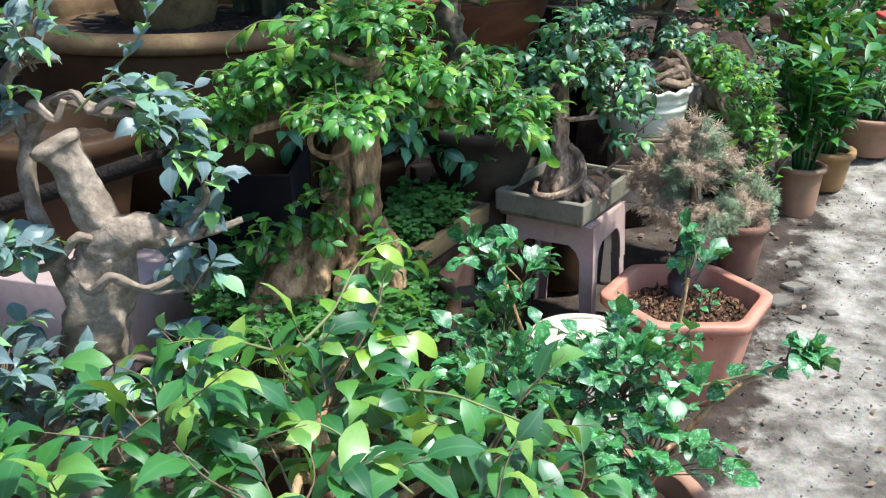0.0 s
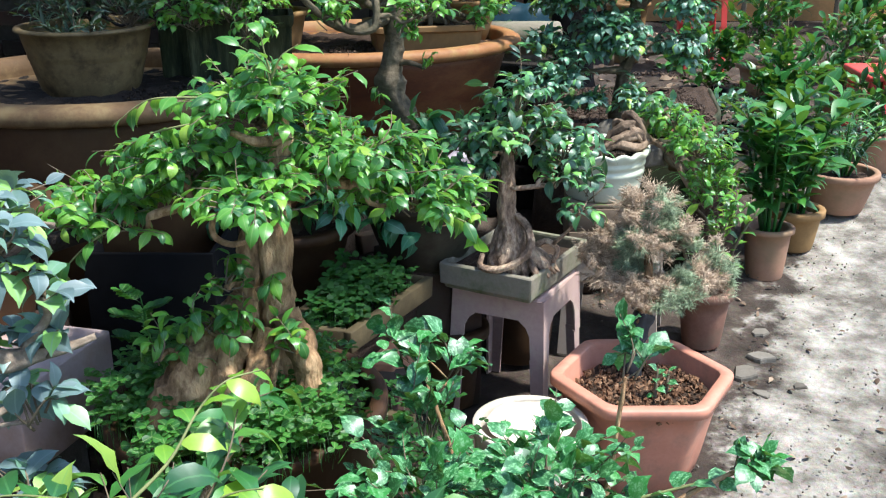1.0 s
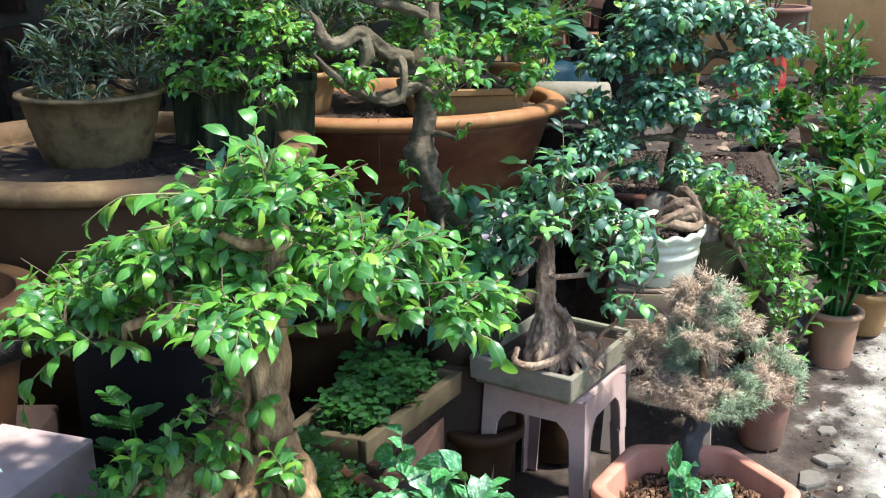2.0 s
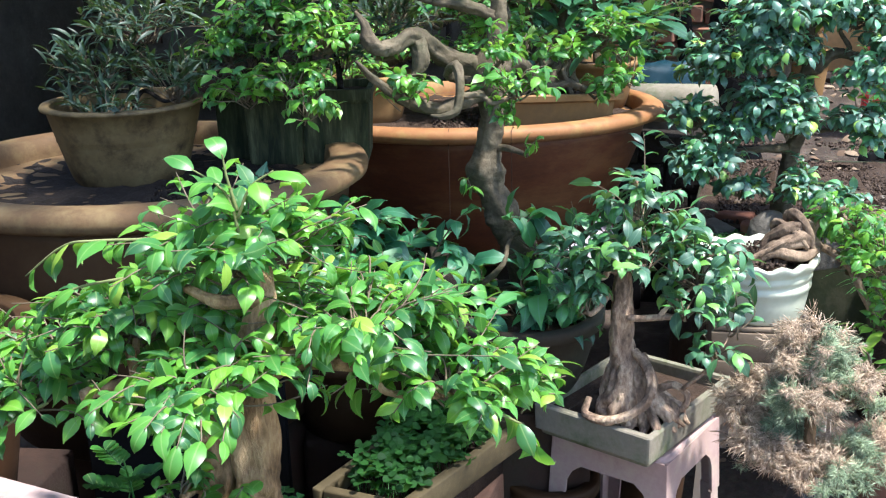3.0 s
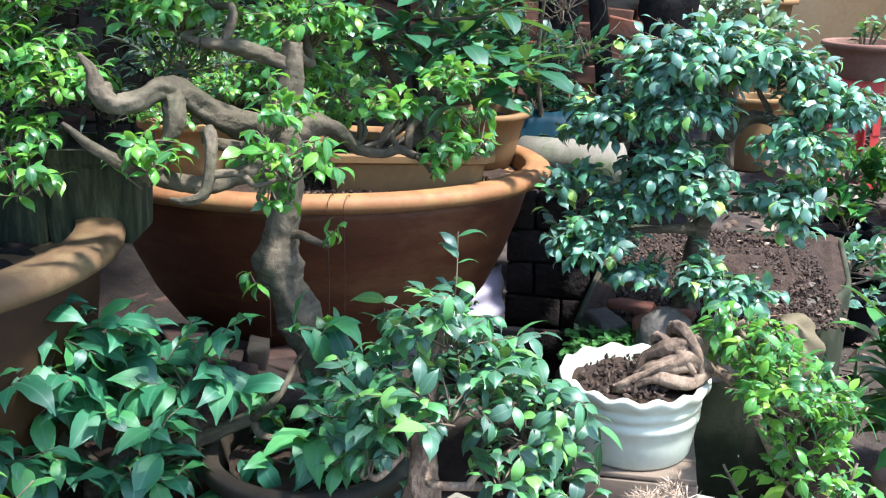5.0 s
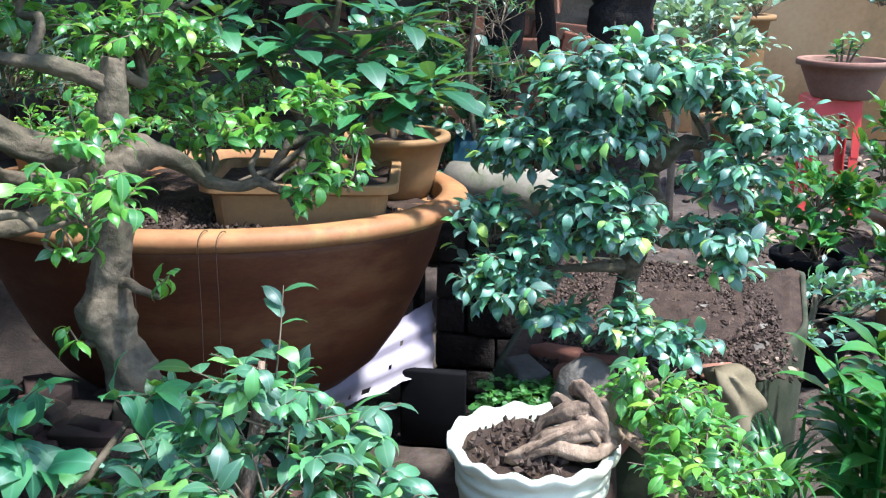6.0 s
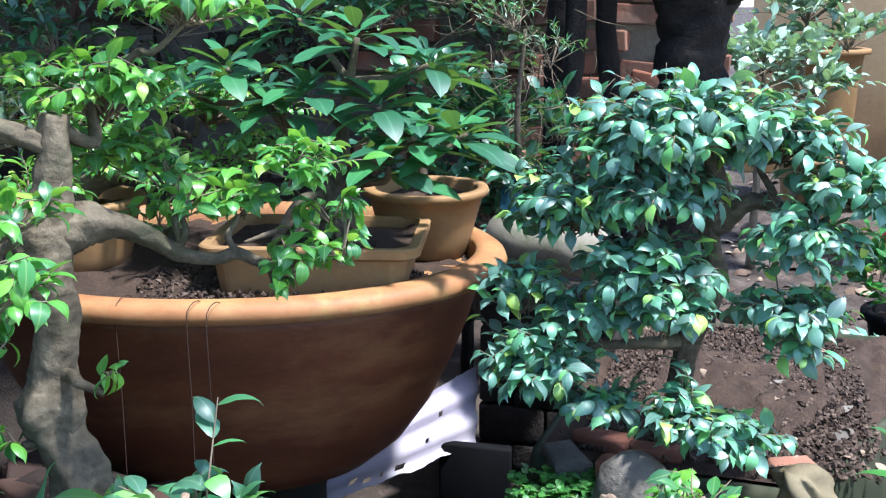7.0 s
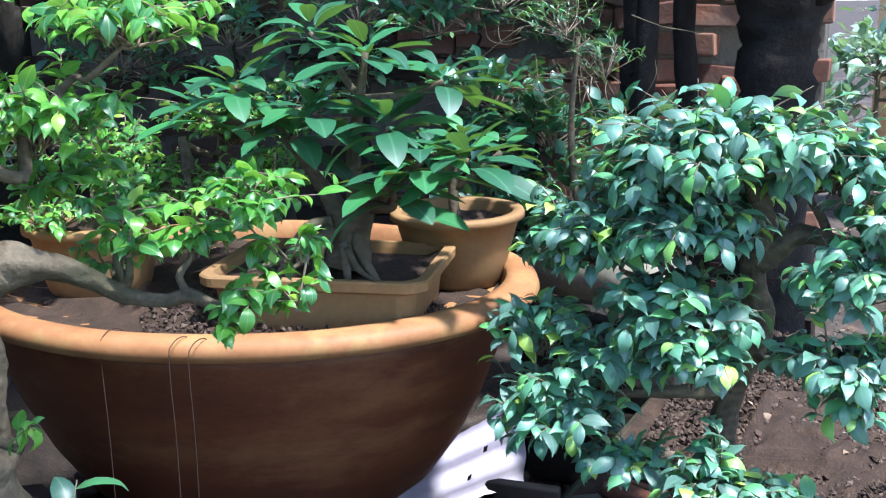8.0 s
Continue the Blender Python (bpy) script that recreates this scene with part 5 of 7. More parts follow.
plant("grey_trunk_ficus", (0.13, 3.09, 0.5), "old ficus bonsai with thick grey knotted trunk and bright leaves", "bonsai",
      [[(0.20, 3.08, 0.42, 0.066), (0.175, 3.085, 0.50, 0.052), (0.15, 3.088, 0.57, 0.042), (0.125, 3.085, 0.64, 0.041), (0.10, 3.08, 0.69, 0.033), (0.085, 3.08, 0.73, 0.038), (0.06, 3.08, 0.78, 0.031), (0.05, 3.078, 0.825, 0.040), (0.057, 3.08, 0.87, 0.030), (0.067, 3.08, 0.94, 0.026), (0.064, 3.08, 1.0, 0.028), (0.062, 3.08, 1.05, 0.037), (0.075, 3.085, 1.11, 0.024), (0.085, 3.09, 1.2, 0.016)],
       [(0.055, 3.08, 1.04, 0.030), (0.02, 3.06, 1.06, 0.024), (-0.03, 3.01, 1.09, 0.021), (-0.07, 2.955, 1.135, 0.021), (-0.10, 2.915, 1.125, 0.017), (-0.13, 2.885, 1.118, 0.016), (-0.15, 2.875, 1.14, 0.014), (-0.158, 2.875, 1.17, 0.009), (-0.175, 2.87, 1.195, 0.003)],
       [(-0.07, 2.955, 1.13, 0.018), (-0.055, 2.93, 1.10, 0.017), (-0.06, 2.92, 1.07, 0.012), (-0.075, 2.91, 1.05, 0.004)],
       [(0.06, 3.085, 1.05, 0.032), (0.095, 3.115, 1.062, 0.026), (0.125, 3.17, 1.045, 0.015), (0.15, 3.235, 1.0, 0.010), (0.185, 3.27, 0.985, 0.009), (0.215, 3.28, 0.992, 0.008), (0.245, 3.29, 0.98, 0.007), (0.275, 3.30, 0.972, 0.005), (0.30, 3.30, 0.98, 0.002)],
       [(0.04, 3.06, 1.0, 0.018), (-0.02, 2.96, 0.985, 0.015), (-0.075, 2.87, 1.015, 0.012), (-0.12, 2.795, 1.07, 0.008), (-0.145, 2.76, 1.11, 0.003)],
       [(0.03, 3.03, 1.03, 0.011), (0.0, 2.93, 1.06, 0.009), (0.03, 2.86, 1.09, 0.009), (0.045, 2.83, 1.06, 0.009), (0.04, 2.81, 1.01, 0.008), (0.015, 2.80, 0.998, 0.006), (-0.01, 2.80, 1.0, 0.002)],
       [(0.08, 3.09, 1.16, 0.015), (0.02, 3.05, 1.19, 0.012), (-0.05, 3.03, 1.2, 0.008)]],
      [(-0.40, 3.02, 1.17, 0.18, 0.08), (-0.34, 2.92, 1.05, 0.12, 0.05), (-0.12, 3.12, 1.24, 0.16, 0.05), (0.07, 3.2, 1.22, 0.15, 0.06), (0.15, 2.86, 1.055, 0.085, 0.05), (0.12, 2.88, 0.99, 0.05, 0.035), (0.10, 2.97, 1.10, 0.07, 0.04), (-0.07, 2.87, 1.04, 0.07, 0.045), (0.18, 3.25, 1.33, 0.14, 0.045), (0.02, 3.28, 1.13, 0.09, 0.04), (0.11, 3.29, 1.09, 0.065, 0.035), (0.30, 3.30, 1.12, 0.085, 0.04), (0.21, 3.30, 1.06, 0.075, 0.035), (0.36, 3.31, 1.0, 0.065, 0.03), (0.295, 3.29, 0.99, 0.06, 0.03), (0.28, 3.26, 0.965, 0.03, 0.015), (0.08, 3.30, 1.03, 0.06, 0.03), (0.34, 3.33, 1.05, 0.05, 0.03), (0.16, 3.24, 1.06, 0.05, 0.03), (-0.25, 3.1, 1.3, 0.17, 0.05), (-0.02, 3.1, 1.36, 0.16, 0.05), (-0.52, 3.05, 1.10, 0.12, 0.06), (-0.28, 2.86, 0.99, 0.07, 0.035), (-0.45, 2.95, 1.02, 0.11, 0.045), (-0.28, 2.97, 1.13, 0.12, 0.05), (-0.38, 3.05, 1.28, 0.13, 0.05), (0.15, 3.02, 0.72, 0.035, 0.035), (0.2, 3.02, 0.55, 0.05, 0.04), (0.05, 3.0, 0.56, 0.05, 0.04), (0.17, 3.03, 0.64, 0.03, 0.03), (0.15, 3.05, 0.88, 0.028, 0.025), (0.03, 3.04, 0.80, 0.03, 0.025)],
      4700, 0.038, FICUS, BRIGHT, GREYBARK, 71, 300, 0.35, limb=0.007, low=-0.2)
plant("dark_ficus", (0.80, 3.92, 0.42), "bushy ficus with layered dark blue-green glossy leaves", "bonsai",
      [[(0.78, 3.92, 0.40, 0.038), (0.79, 3.91, 0.52, 0.026), (0.80, 3.90, 0.64, 0.021), (0.835, 3.90, 0.74, 0.021), (0.845, 3.90, 0.80, 0.020), (0.832, 3.90, 0.87, 0.018), (0.845, 3.9, 0.95, 0.018), (0.82, 3.88, 1.02, 0.01)],
       [(0.835, 3.90, 0.88, 0.020), (0.90, 3.9, 0.93, 0.015), (0.97, 3.88, 0.925, 0.011), (1.05, 3.87, 0.95, 0.008)],
       [(0.84, 3.9, 0.76, 0.016), (0.76, 3.85, 0.79, 0.010), (0.68, 3.83, 0.86, 0.006)],
       [(0.80, 3.9, 0.66, 0.015), (0.72, 3.84, 0.67, 0.010), (0.62, 3.79, 0.67, 0.006)]],
      [(0.80, 3.84, 1.07, 0.20, 0.08), (0.69, 3.84, 1.04, 0.12, 0.07), (0.60, 3.83, 0.92, 0.14, 0.075), (0.52, 3.79, 0.77, 0.08, 0.07), (0.56, 3.76, 0.66, 0.13, 0.085), (0.73, 3.78, 0.82, 0.14, 0.072), (0.97, 3.78, 0.765, 0.11, 0.045), (1.07, 3.84, 0.97, 0.13, 0.06), (0.99, 3.80, 0.89, 0.105, 0.055), (0.80, 3.70, 0.62, 0.05, 0.03), (0.77, 3.74, 0.76, 0.09, 0.05), (0.94, 3.90, 1.04, 0.13, 0.07), (0.74, 3.97, 0.96, 0.14, 0.07), (0.66, 3.74, 0.58, 0.08, 0.05), (0.75, 3.78, 0.95, 0.12, 0.05), (0.64, 3.76, 0.75, 0.08, 0.05), (1.0, 3.76, 0.72, 0.06, 0.03), (0.87, 3.69, 0.575, 0.09, 0.045), (0.80, 3.68, 0.585, 0.07, 0.035)],
      6600, 0.047, FICUS, DEEP, GREYBARK, 83, 300, 0.5, limb=0.006)
plant("twisted_root_ficus", (0.75, 3.3, 0.55), "bonsai with a heap of twisted pale roots in a white pot", "bonsai",
      [[(0.76, 3.30, 0.55, 0.032), (0.77, 3.30, 0.60, 0.026), (0.79, 3.30, 0.645, 0.016), (0.83, 3.3, 0.67, 0.009), (0.86, 3.3, 0.69, 0.004)],
       [(0.80, 3.255, 0.60, 0.010), (0.76, 3.23, 0.587, 0.014), (0.70, 3.22, 0.598, 0.013), (0.655, 3.215, 0.578, 0.011), (0.63, 3.235, 0.562, 0.007)],
       [(0.805, 3.275, 0.595, 0.012), (0.77, 3.25, 0.625, 0.017), (0.72, 3.235, 0.612, 0.018), (0.68, 3.24, 0.588, 0.013), (0.665, 3.25, 0.57, 0.008)],
       [(0.79, 3.30, 0.62, 0.010), (0.775, 3.27, 0.652, 0.012), (0.73, 3.25, 0.648, 0.014), (0.69, 3.262, 0.618, 0.011), (0.675, 3.255, 0.59, 0.008)],
       [(0.755, 3.32, 0.63, 0.010), (0.735, 3.29, 0.668, 0.013), (0.75, 3.265, 0.675, 0.012), (0.775, 3.25, 0.645, 0.010), (0.79, 3.245, 0.60, 0.007)],
       [(0.72, 3.32, 0.59, 0.009), (0.705, 3.295, 0.64, 0.010), (0.715, 3.27, 0.655, 0.010), (0.75, 3.24, 0.635, 0.008), (0.775, 3.235, 0.605, 0.006)],
       [(0.76, 3.25, 0.645, 0.005), (0.735, 3.228, 0.63, 0.005), (0.70, 3.212, 0.615, 0.005), (0.665, 3.205, 0.59, 0.004)],
       [(0.80, 3.3, 0.60, 0.01), (0.87, 3.27, 0.56, 0.009), (0.92, 3.23, 0.47, 0.007), (0.95, 3.22, 0.40, 0.005)],
       [(0.86, 3.28, 0.57, 0.006), (0.92, 3.25, 0.585, 0.006), (0.955, 3.24, 0.555, 0.005), (0.93, 3.22, 0.52, 0.005)]],
      [(0.87, 3.3, 0.665, 0.12, 0.045), (0.93, 3.2, 0.60, 0.126, 0.0805), (0.98, 3.22, 0.47, 0.0945, 0.092), (0.90, 3.34, 0.61, 0.10, 0.05), (1.03, 3.2, 0.36, 0.063, 0.092), (1.02, 3.24, 0.56, 0.06, 0.05), (0.81, 3.38, 0.60, 0.06, 0.04)],
      1000, 0.037, FICUS, BRIGHT, ROOTBARK, 97, 220, 0.4, limb=0.005)
plant("small_leaf_bonsai", (-0.43, 3.86, 0.88), "dense bonsai of fine bright leaves in a shallow pot", "bonsai",
      [[(-0.43, 3.86, 0.88, 0.03), (-0.40, 3.88, 0.95, 0.024), (-0.26, 3.93, 1.0, 0.016), (-0.27, 3.95, 1.08, 0.008)]],
      [(-0.34, 3.9, 1.0, 0.17, 0.07), (-0.12, 3.82, 0.98, 0.14, 0.06), (-0.52, 4.0, 1.04, 0.15, 0.08), (-0.22, 4.05, 1.1, 0.2, 0.07), (-0.05, 3.95, 1.02, 0.12, 0.06), (-0.45, 3.75, 0.95, 0.12, 0.06)],
      2300, 0.031, FICUS, BRIGHT, GREYBARK, 107, 0, 0.35, limb=0.006)

# ---- rosette plants in the great planter ----


def rosette(poses, at, n, size, seed, lift=0.6):
    """Leaves in a whorl round a shoot's end."""
    r = np.random.default_rng(seed)
    for k in range(n):
        a = 2.4 * k + r.random() * 0.5
        rise = lift - 0.9 * (k / n) + r.normal() * 0.1
        way = np.array((math.cos(a), math.sin(a), rise - 0.15))
        poses.append(leaf_pose(np.array(at) + way * 0.01 + np.array((0, 0, 0.02 * (1 - 2 * k / n))), way, (way[0] * -0.3 + r.normal() * 0.15, way[1] * -0.3 + r.normal() * 0.15, 1), size * (0.55 + 0.55 * k / n + 0.15 * r.random())))


def rosette_plant(name, base, label, stems, n, size, seed, leaf_mat=None, shapes=None, bark=None, roots=(), singles=120):
    th = thing(name, base, label, "shrub")
    poses = []
    for i, st in enumerate(stems):
        part("stem", tube(Geo(), st, 9, 6, 0.12, seed=seed + i), bark or GREYBARK, th)
        rosette(poses, st[-1][:3], n, size, seed + i)
    for i, rt in enumerate(roots):
        part("root", tube(Geo(), rt, 9, 6, 0.15, seed=seed + 40 + i), bark or GREYBARK, th)
    foliage(th, poses, shapes or WHORL, leaf_mat or ROSETTE, singles, seed)
    return th


rosette_plant("rosette_shrub", (0.14, 3.84, 0.88), "thick-rooted shrub with whorls of long dark green leaves",
              [[(0.15, 3.84, 0.88, 0.045), (0.16, 3.85, 0.95, 0.032), (0.20, 3.85, 1.0, 0.018), (0.27, 3.82, 1.05, 0.010), (0.32, 3.79, 1.08, 0.006)],
               [(0.15, 3.85, 0.94, 0.03), (0.10, 3.87, 1.0, 0.016), (0.06, 3.86, 1.06, 0.010), (0.05, 3.84, 1.11, 0.006)],
               [(0.16, 3.86, 0.96, 0.022), (0.15, 3.88, 1.08, 0.012), (0.17, 3.87, 1.17, 0.009), (0.19, 3.86, 1.25, 0.006)],
               [(0.06, 3.86, 1.06, 0.010), (0.0, 3.86, 1.13, 0.007), (-0.07, 3.85, 1.19, 0.005)],
               [(0.2, 3.86, 1.0, 0.012), (0.24, 3.86, 1.08, 0.008), (0.24, 3.83, 1.13, 0.005)],
               [(0.20, 3.84, 0.99, 0.012), (0.26, 3.80, 1.0, 0.007), (0.28, 3.77, 1.03, 0.005)],
               [(0.15, 3.88, 1.08, 0.008), (0.12, 3.86, 1.12, 0.006), (0.10, 3.83, 1.15, 0.005)],
               [(0.24, 3.86, 1.08, 0.008), (0.33, 3.84, 1.08, 0.006), (0.39, 3.82, 1.08, 0.005)],
               [(0.17, 3.87, 1.17, 0.008), (0.26, 3.9, 1.18, 0.006), (0.31, 3.91, 1.2, 0.005)],
               [(0.0, 3.86, 1.13, 0.007), (-0.12, 3.9, 1.12, 0.006), (-0.18, 3.9, 1.14, 0.005)],
               [(0.17, 3.87, 1.17, 0.008), (0.1, 3.9, 1.24, 0.006), (0.05, 3.92, 1.28, 0.005)]],
              14, 0.118, 5,
              roots=[[(0.13, 3.83, 0.96, 0.0136), (0.09, 3.81, 0.95, 0.0112), (0.06, 3.79, 0.90, 0.0099), (0.04, 3.78, 0.86, 0.0074)],
                     [(0.14, 3.81, 0.95, 0.0124), (0.13, 3.78, 0.93, 0.0105), (0.13, 3.765, 0.87, 0.0081)],
                     [(0.17, 3.83, 0.94, 0.0124), (0.2, 3.81, 0.90, 0.0093), (0.23, 3.80, 0.865, 0.0062)],
                     [(0.16, 3.81, 0.93, 0.0093), (0.18, 3.78, 0.89, 0.0068), (0.19, 3.77, 0.86, 0.0050)],
                     [(0.12, 3.82, 0.94, 0.009), (0.07, 3.79, 0.905, 0.007), (0.03, 3.77, 0.89, 0.005), (0.0, 3.75, 0.88, 0.003)],
                     [(0.17, 3.80, 0.92, 0.007), (0.21, 3.77, 0.895, 0.005), (0.25, 3.75, 0.885, 0.003)],
                     [(0.14, 3.79, 0.93, 0.006), (0.10, 3.76, 0.90, 0.005), (0.08, 3.745, 0.885, 0.003)]])
rosette_plant("rosette_shrub", (0.235, 4.14, 0.90), "thin-stemmed shrub with dark oval leaves in a round pot",
              [[(0.235, 4.14, 0.88, 0.013), (0.228, 4.14, 0.97, 0.010), (0.245, 4.15, 1.06, 0.006)],
               [(0.23, 4.14, 0.96, 0.008), (0.165, 4.19, 1.03, 0.005)], [(0.23, 4.14, 0.97, 0.008), (0.315, 4.18, 1.04, 0.005)]],
              10, 0.08, 15, singles=0, shapes=ROUNDISH)

# ---- grey shrubs in buckets and square pots, shade put into their leaf colour ----
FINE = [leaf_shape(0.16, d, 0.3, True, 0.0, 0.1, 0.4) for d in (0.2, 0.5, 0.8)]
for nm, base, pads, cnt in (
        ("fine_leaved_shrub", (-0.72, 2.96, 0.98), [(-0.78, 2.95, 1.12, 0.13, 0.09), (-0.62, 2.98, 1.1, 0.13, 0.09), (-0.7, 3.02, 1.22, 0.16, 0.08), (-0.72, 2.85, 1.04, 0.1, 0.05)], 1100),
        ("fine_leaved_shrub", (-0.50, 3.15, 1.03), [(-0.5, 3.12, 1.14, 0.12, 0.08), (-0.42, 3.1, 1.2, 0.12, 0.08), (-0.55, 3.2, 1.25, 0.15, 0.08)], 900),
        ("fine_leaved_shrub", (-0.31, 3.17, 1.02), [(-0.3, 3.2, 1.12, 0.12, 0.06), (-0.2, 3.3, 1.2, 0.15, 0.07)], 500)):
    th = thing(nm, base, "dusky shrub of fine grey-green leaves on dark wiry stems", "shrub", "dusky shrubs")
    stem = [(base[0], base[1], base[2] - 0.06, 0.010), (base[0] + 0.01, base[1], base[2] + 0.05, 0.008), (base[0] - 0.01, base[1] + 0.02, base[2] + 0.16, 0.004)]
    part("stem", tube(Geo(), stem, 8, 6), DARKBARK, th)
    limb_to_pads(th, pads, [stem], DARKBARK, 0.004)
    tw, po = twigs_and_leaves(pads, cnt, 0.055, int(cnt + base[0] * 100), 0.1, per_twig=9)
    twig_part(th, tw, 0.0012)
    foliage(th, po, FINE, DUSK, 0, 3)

# ---- withered juniper ----


def juniper():
    th = thing("withered_juniper", (0.70, 2.62, 0.15), "half-dead juniper with brown tufts, green tips and a wrapped trunk", "juniper")
    stem = [(0.695, 2.64, 0.15, 0.024), (0.70, 2.64, 0.21, 0.021), (0.705, 2.645, 0.27, 0.019), (0.725, 2.66, 0.34, 0.018), (0.735, 2.70, 0.42, 0.013), (0.735, 2.73, 0.52, 0.008)]
    trunk = part("trunk", tube(Geo(), stem, 12, 7, 0.15), BARK, th)
    part("wrapping", tube(Geo(), [(0.697, 2.64, 0.17, 0.026), (0.701, 2.64, 0.215, 0.025), (0.707, 2.645, 0.275, 0.024), (0.724, 2.66, 0.335, 0.024)], 12, 7, 0.25), TAPE, trunk, "black wrapping round the trunk")
    pads = [(0.735, 2.75, 0.595, 0.09, 0.055), (0.70, 2.72, 0.52, 0.10, 0.06), (0.80, 2.74, 0.52, 0.085, 0.06), (0.61, 2.74, 0.48, 0.065, 0.055), (0.65, 2.70, 0.41, 0.085, 0.045), (0.76, 2.68, 0.395, 0.12, 0.045), (0.88, 2.72, 0.405, 0.085, 0.045), (0.70, 2.78, 0.43, 0.10, 0.05), (0.93, 2.75, 0.44, 0.05, 0.04)]
    limb_to_pads(th, pads, [stem[3:]], BARK, 0.006)
    r = np.random.default_rng(77)
    green, dead = Geo(), Geo()
    tw, po = twigs_and_leaves(pads, 4300, 0.03, 78, 0.1, per_twig=14, low=-0.8)
    twig_part(th, tw, 0.0014)
    for m in po:
        p, w = m[:3, 3], m[:3, 1] / np.linalg.norm(m[:3, 1])
        is_green = noise.noise(Vector((p[0] * 9, p[1] * 9, p[2] * 9 + 4))) - 2.2 * (p[2] - 0.46) > 0.15
        g = green if is_green else dead
        if not is_green:
            w = w + np.array((0, 0, -0.5))
            w /= np.linalg.norm(w)
        length = 0.014 + 0.016 * r.random()
        for k in range(12):
            d = w + r.normal(size=3) * 0.4
            d /= np.linalg.norm(d)
            n = np.cross(d, r.normal(size=3))
            n *= 0.0008 / (np.linalg.norm(n) + 1e-9)
            up = np.cross(d, n) * 0.7
            q = p + r.normal(size=3) * 0.004
            e = q + d * length
            md = q + d * length * 0.45
            g.add([q, md + n, md - n, md + up, e], [(0, 1, 3), (0, 3, 2), (1, 4, 3), (3, 4, 2), (0, 2, 1), (1, 2, 4)])
    part("green_needles", green, NEEDLE, th, "grey-green live tips", kind="stuff")
    part("dead_needles", dead, DEADNEEDLE, th, "dry brown tufts", kind="stuff")


juniper()

# ---- plants in the pots along the walk ----


def stalk_plant(name, base, label, n_stem, height, spread, n_leaf, size, shapes, mat, seed, singles=60, flop=0.4):
    th = thing(name, base, label, "potted plant")
    r = np.random.default_rng(seed)
    poses = []
    for i in range(n_stem):
        a = 2 * math.pi * i / n_stem + r.random()
        h = height * (0.65 + 0.45 * r.random())
        out = spread * (0.3 + 0.7 * r.random())
        b = np.array(base) + np.array((math.cos(a), math.sin(a), 0)) * 0.02 + np.array((0, 0, -0.02))
        e = np.array(base) + np.array((math.cos(a) * out, math.sin(a) * out, h))
        m = (b + e) / 2 + np.array((0, 0, h * 0.12))
        st = [(*b, 0.006), (*m, 0.005), (*e, 0.0025)]
        part("stem", tube(Geo(), st, 7, 5, 0.05), STRAP if seed % 2 else TWIG, th)
        q = spline(np.array([b, m, e]), 8)
        for k in range(n_leaf):
            t = 0.3 + 0.7 * (k + 0.5) / n_leaf
            j = min(int(t * (len(q) - 1)), len(q) - 2)
            aa = a + 2.4 * k
            way = np.array((math.cos(aa), math.sin(aa), 0.55 - flop * (1 - t) * 2)) + r.normal(size=3) * 0.15
            poses.append(leaf_pose(q[j], way, (0, 0, 1) - way * 0.3 + r.normal(size=3) * 0.15, size * (0.7 + 0.5 * r.random())))
    foliage(th, poses, shapes, mat, singles, seed)
    return th


stalk_plant("leafy_pot_plant", (1.32, 3.72, 0.11), "pot plant with long arching glossy green leaves", 11, 0.46, 0.17, 15, 0.12, LANCE, STRAP, 3, 60)
stalk_plant("leafy_pot_plant", (1.49, 3.98, 0.08), "dense pot plant with long green blades", 11, 0.48, 0.18, 15, 0.13, LANCE, STRAP, 5, 60)
stalk_plant("leafy_pot_plant", (1.78, 4.38, 0.10), "low spreading pot plant with narrow grey-green leaves", 12, 0.24, 0.17, 14, 0.10, STRAPS, GREY, 7, 0)
stalk_plant("leafy_pot_plant", (1.0, 3.21, 0.12), "trailing pot plant with small round bright leaves", 6, 0.3, 0.16, 10, 0.05, ROUNDISH, BRIGHT, 8, 40)
stalk_plant("hexagonal_pot_seedling", (0.755, 2.52, 0.16), "seedling twig with mottled leaves in the hexagonal pot", 2, 0.10, 0.04, 6, 0.028, CRINKLED, MOTTLED, 10, 20)
for k, (x, y, h, s) in enumerate(((1.75, 5.3, 0.45, 0.075), (2.15, 5.6, 0.55, 0.08), (1.45, 5.6, 0.5, 0.07), (2.1, 4.9, 0.45, 0.08), (2.6, 5.4, 0.6, 0.09), (1.9, 6.2, 0.65, 0.08), (2.6, 6.4, 0.7, 0.09), (3.0, 6.0, 0.7, 0.09), (1.36, 4.95, 0.3, 0.05))):
    pot("clay_pot", (x, y), 0.13, 0.18, GZ, (BLACK if k in (2, 8) else OLDCLAY), ("black plastic pot" if k in (2, 8) else "faded clay pot") + " under a leafy shrub", base=0.75, group="pots along the bed")
    plant("leafy_shrub", (x, y, 0.1), "bushy shrub with fresh green leaves", "shrub",
          [[(x, y, 0.09, 0.012), (x + 0.01, y, 0.2, 0.009), (x, y, h * 0.7, 0.005)]],
          [(x, y, h * 0.75, 0.2, h * 0.3), (x - 0.12, y - 0.08, h * 0.55, 0.15, h * 0.25), (x + 0.13, y + 0.05, h * 0.6, 0.15, h * 0.25), (x, y - 0.12, h * 0.4, 0.16, h * 0.2)],
          420, s, LANCE if k % 2 else ROUNDISH, STRAP if k != 8 else DEEP, TWIG, 200 + k, 0, 0.2, limb=0.004)

# ---- clover and ferns ----


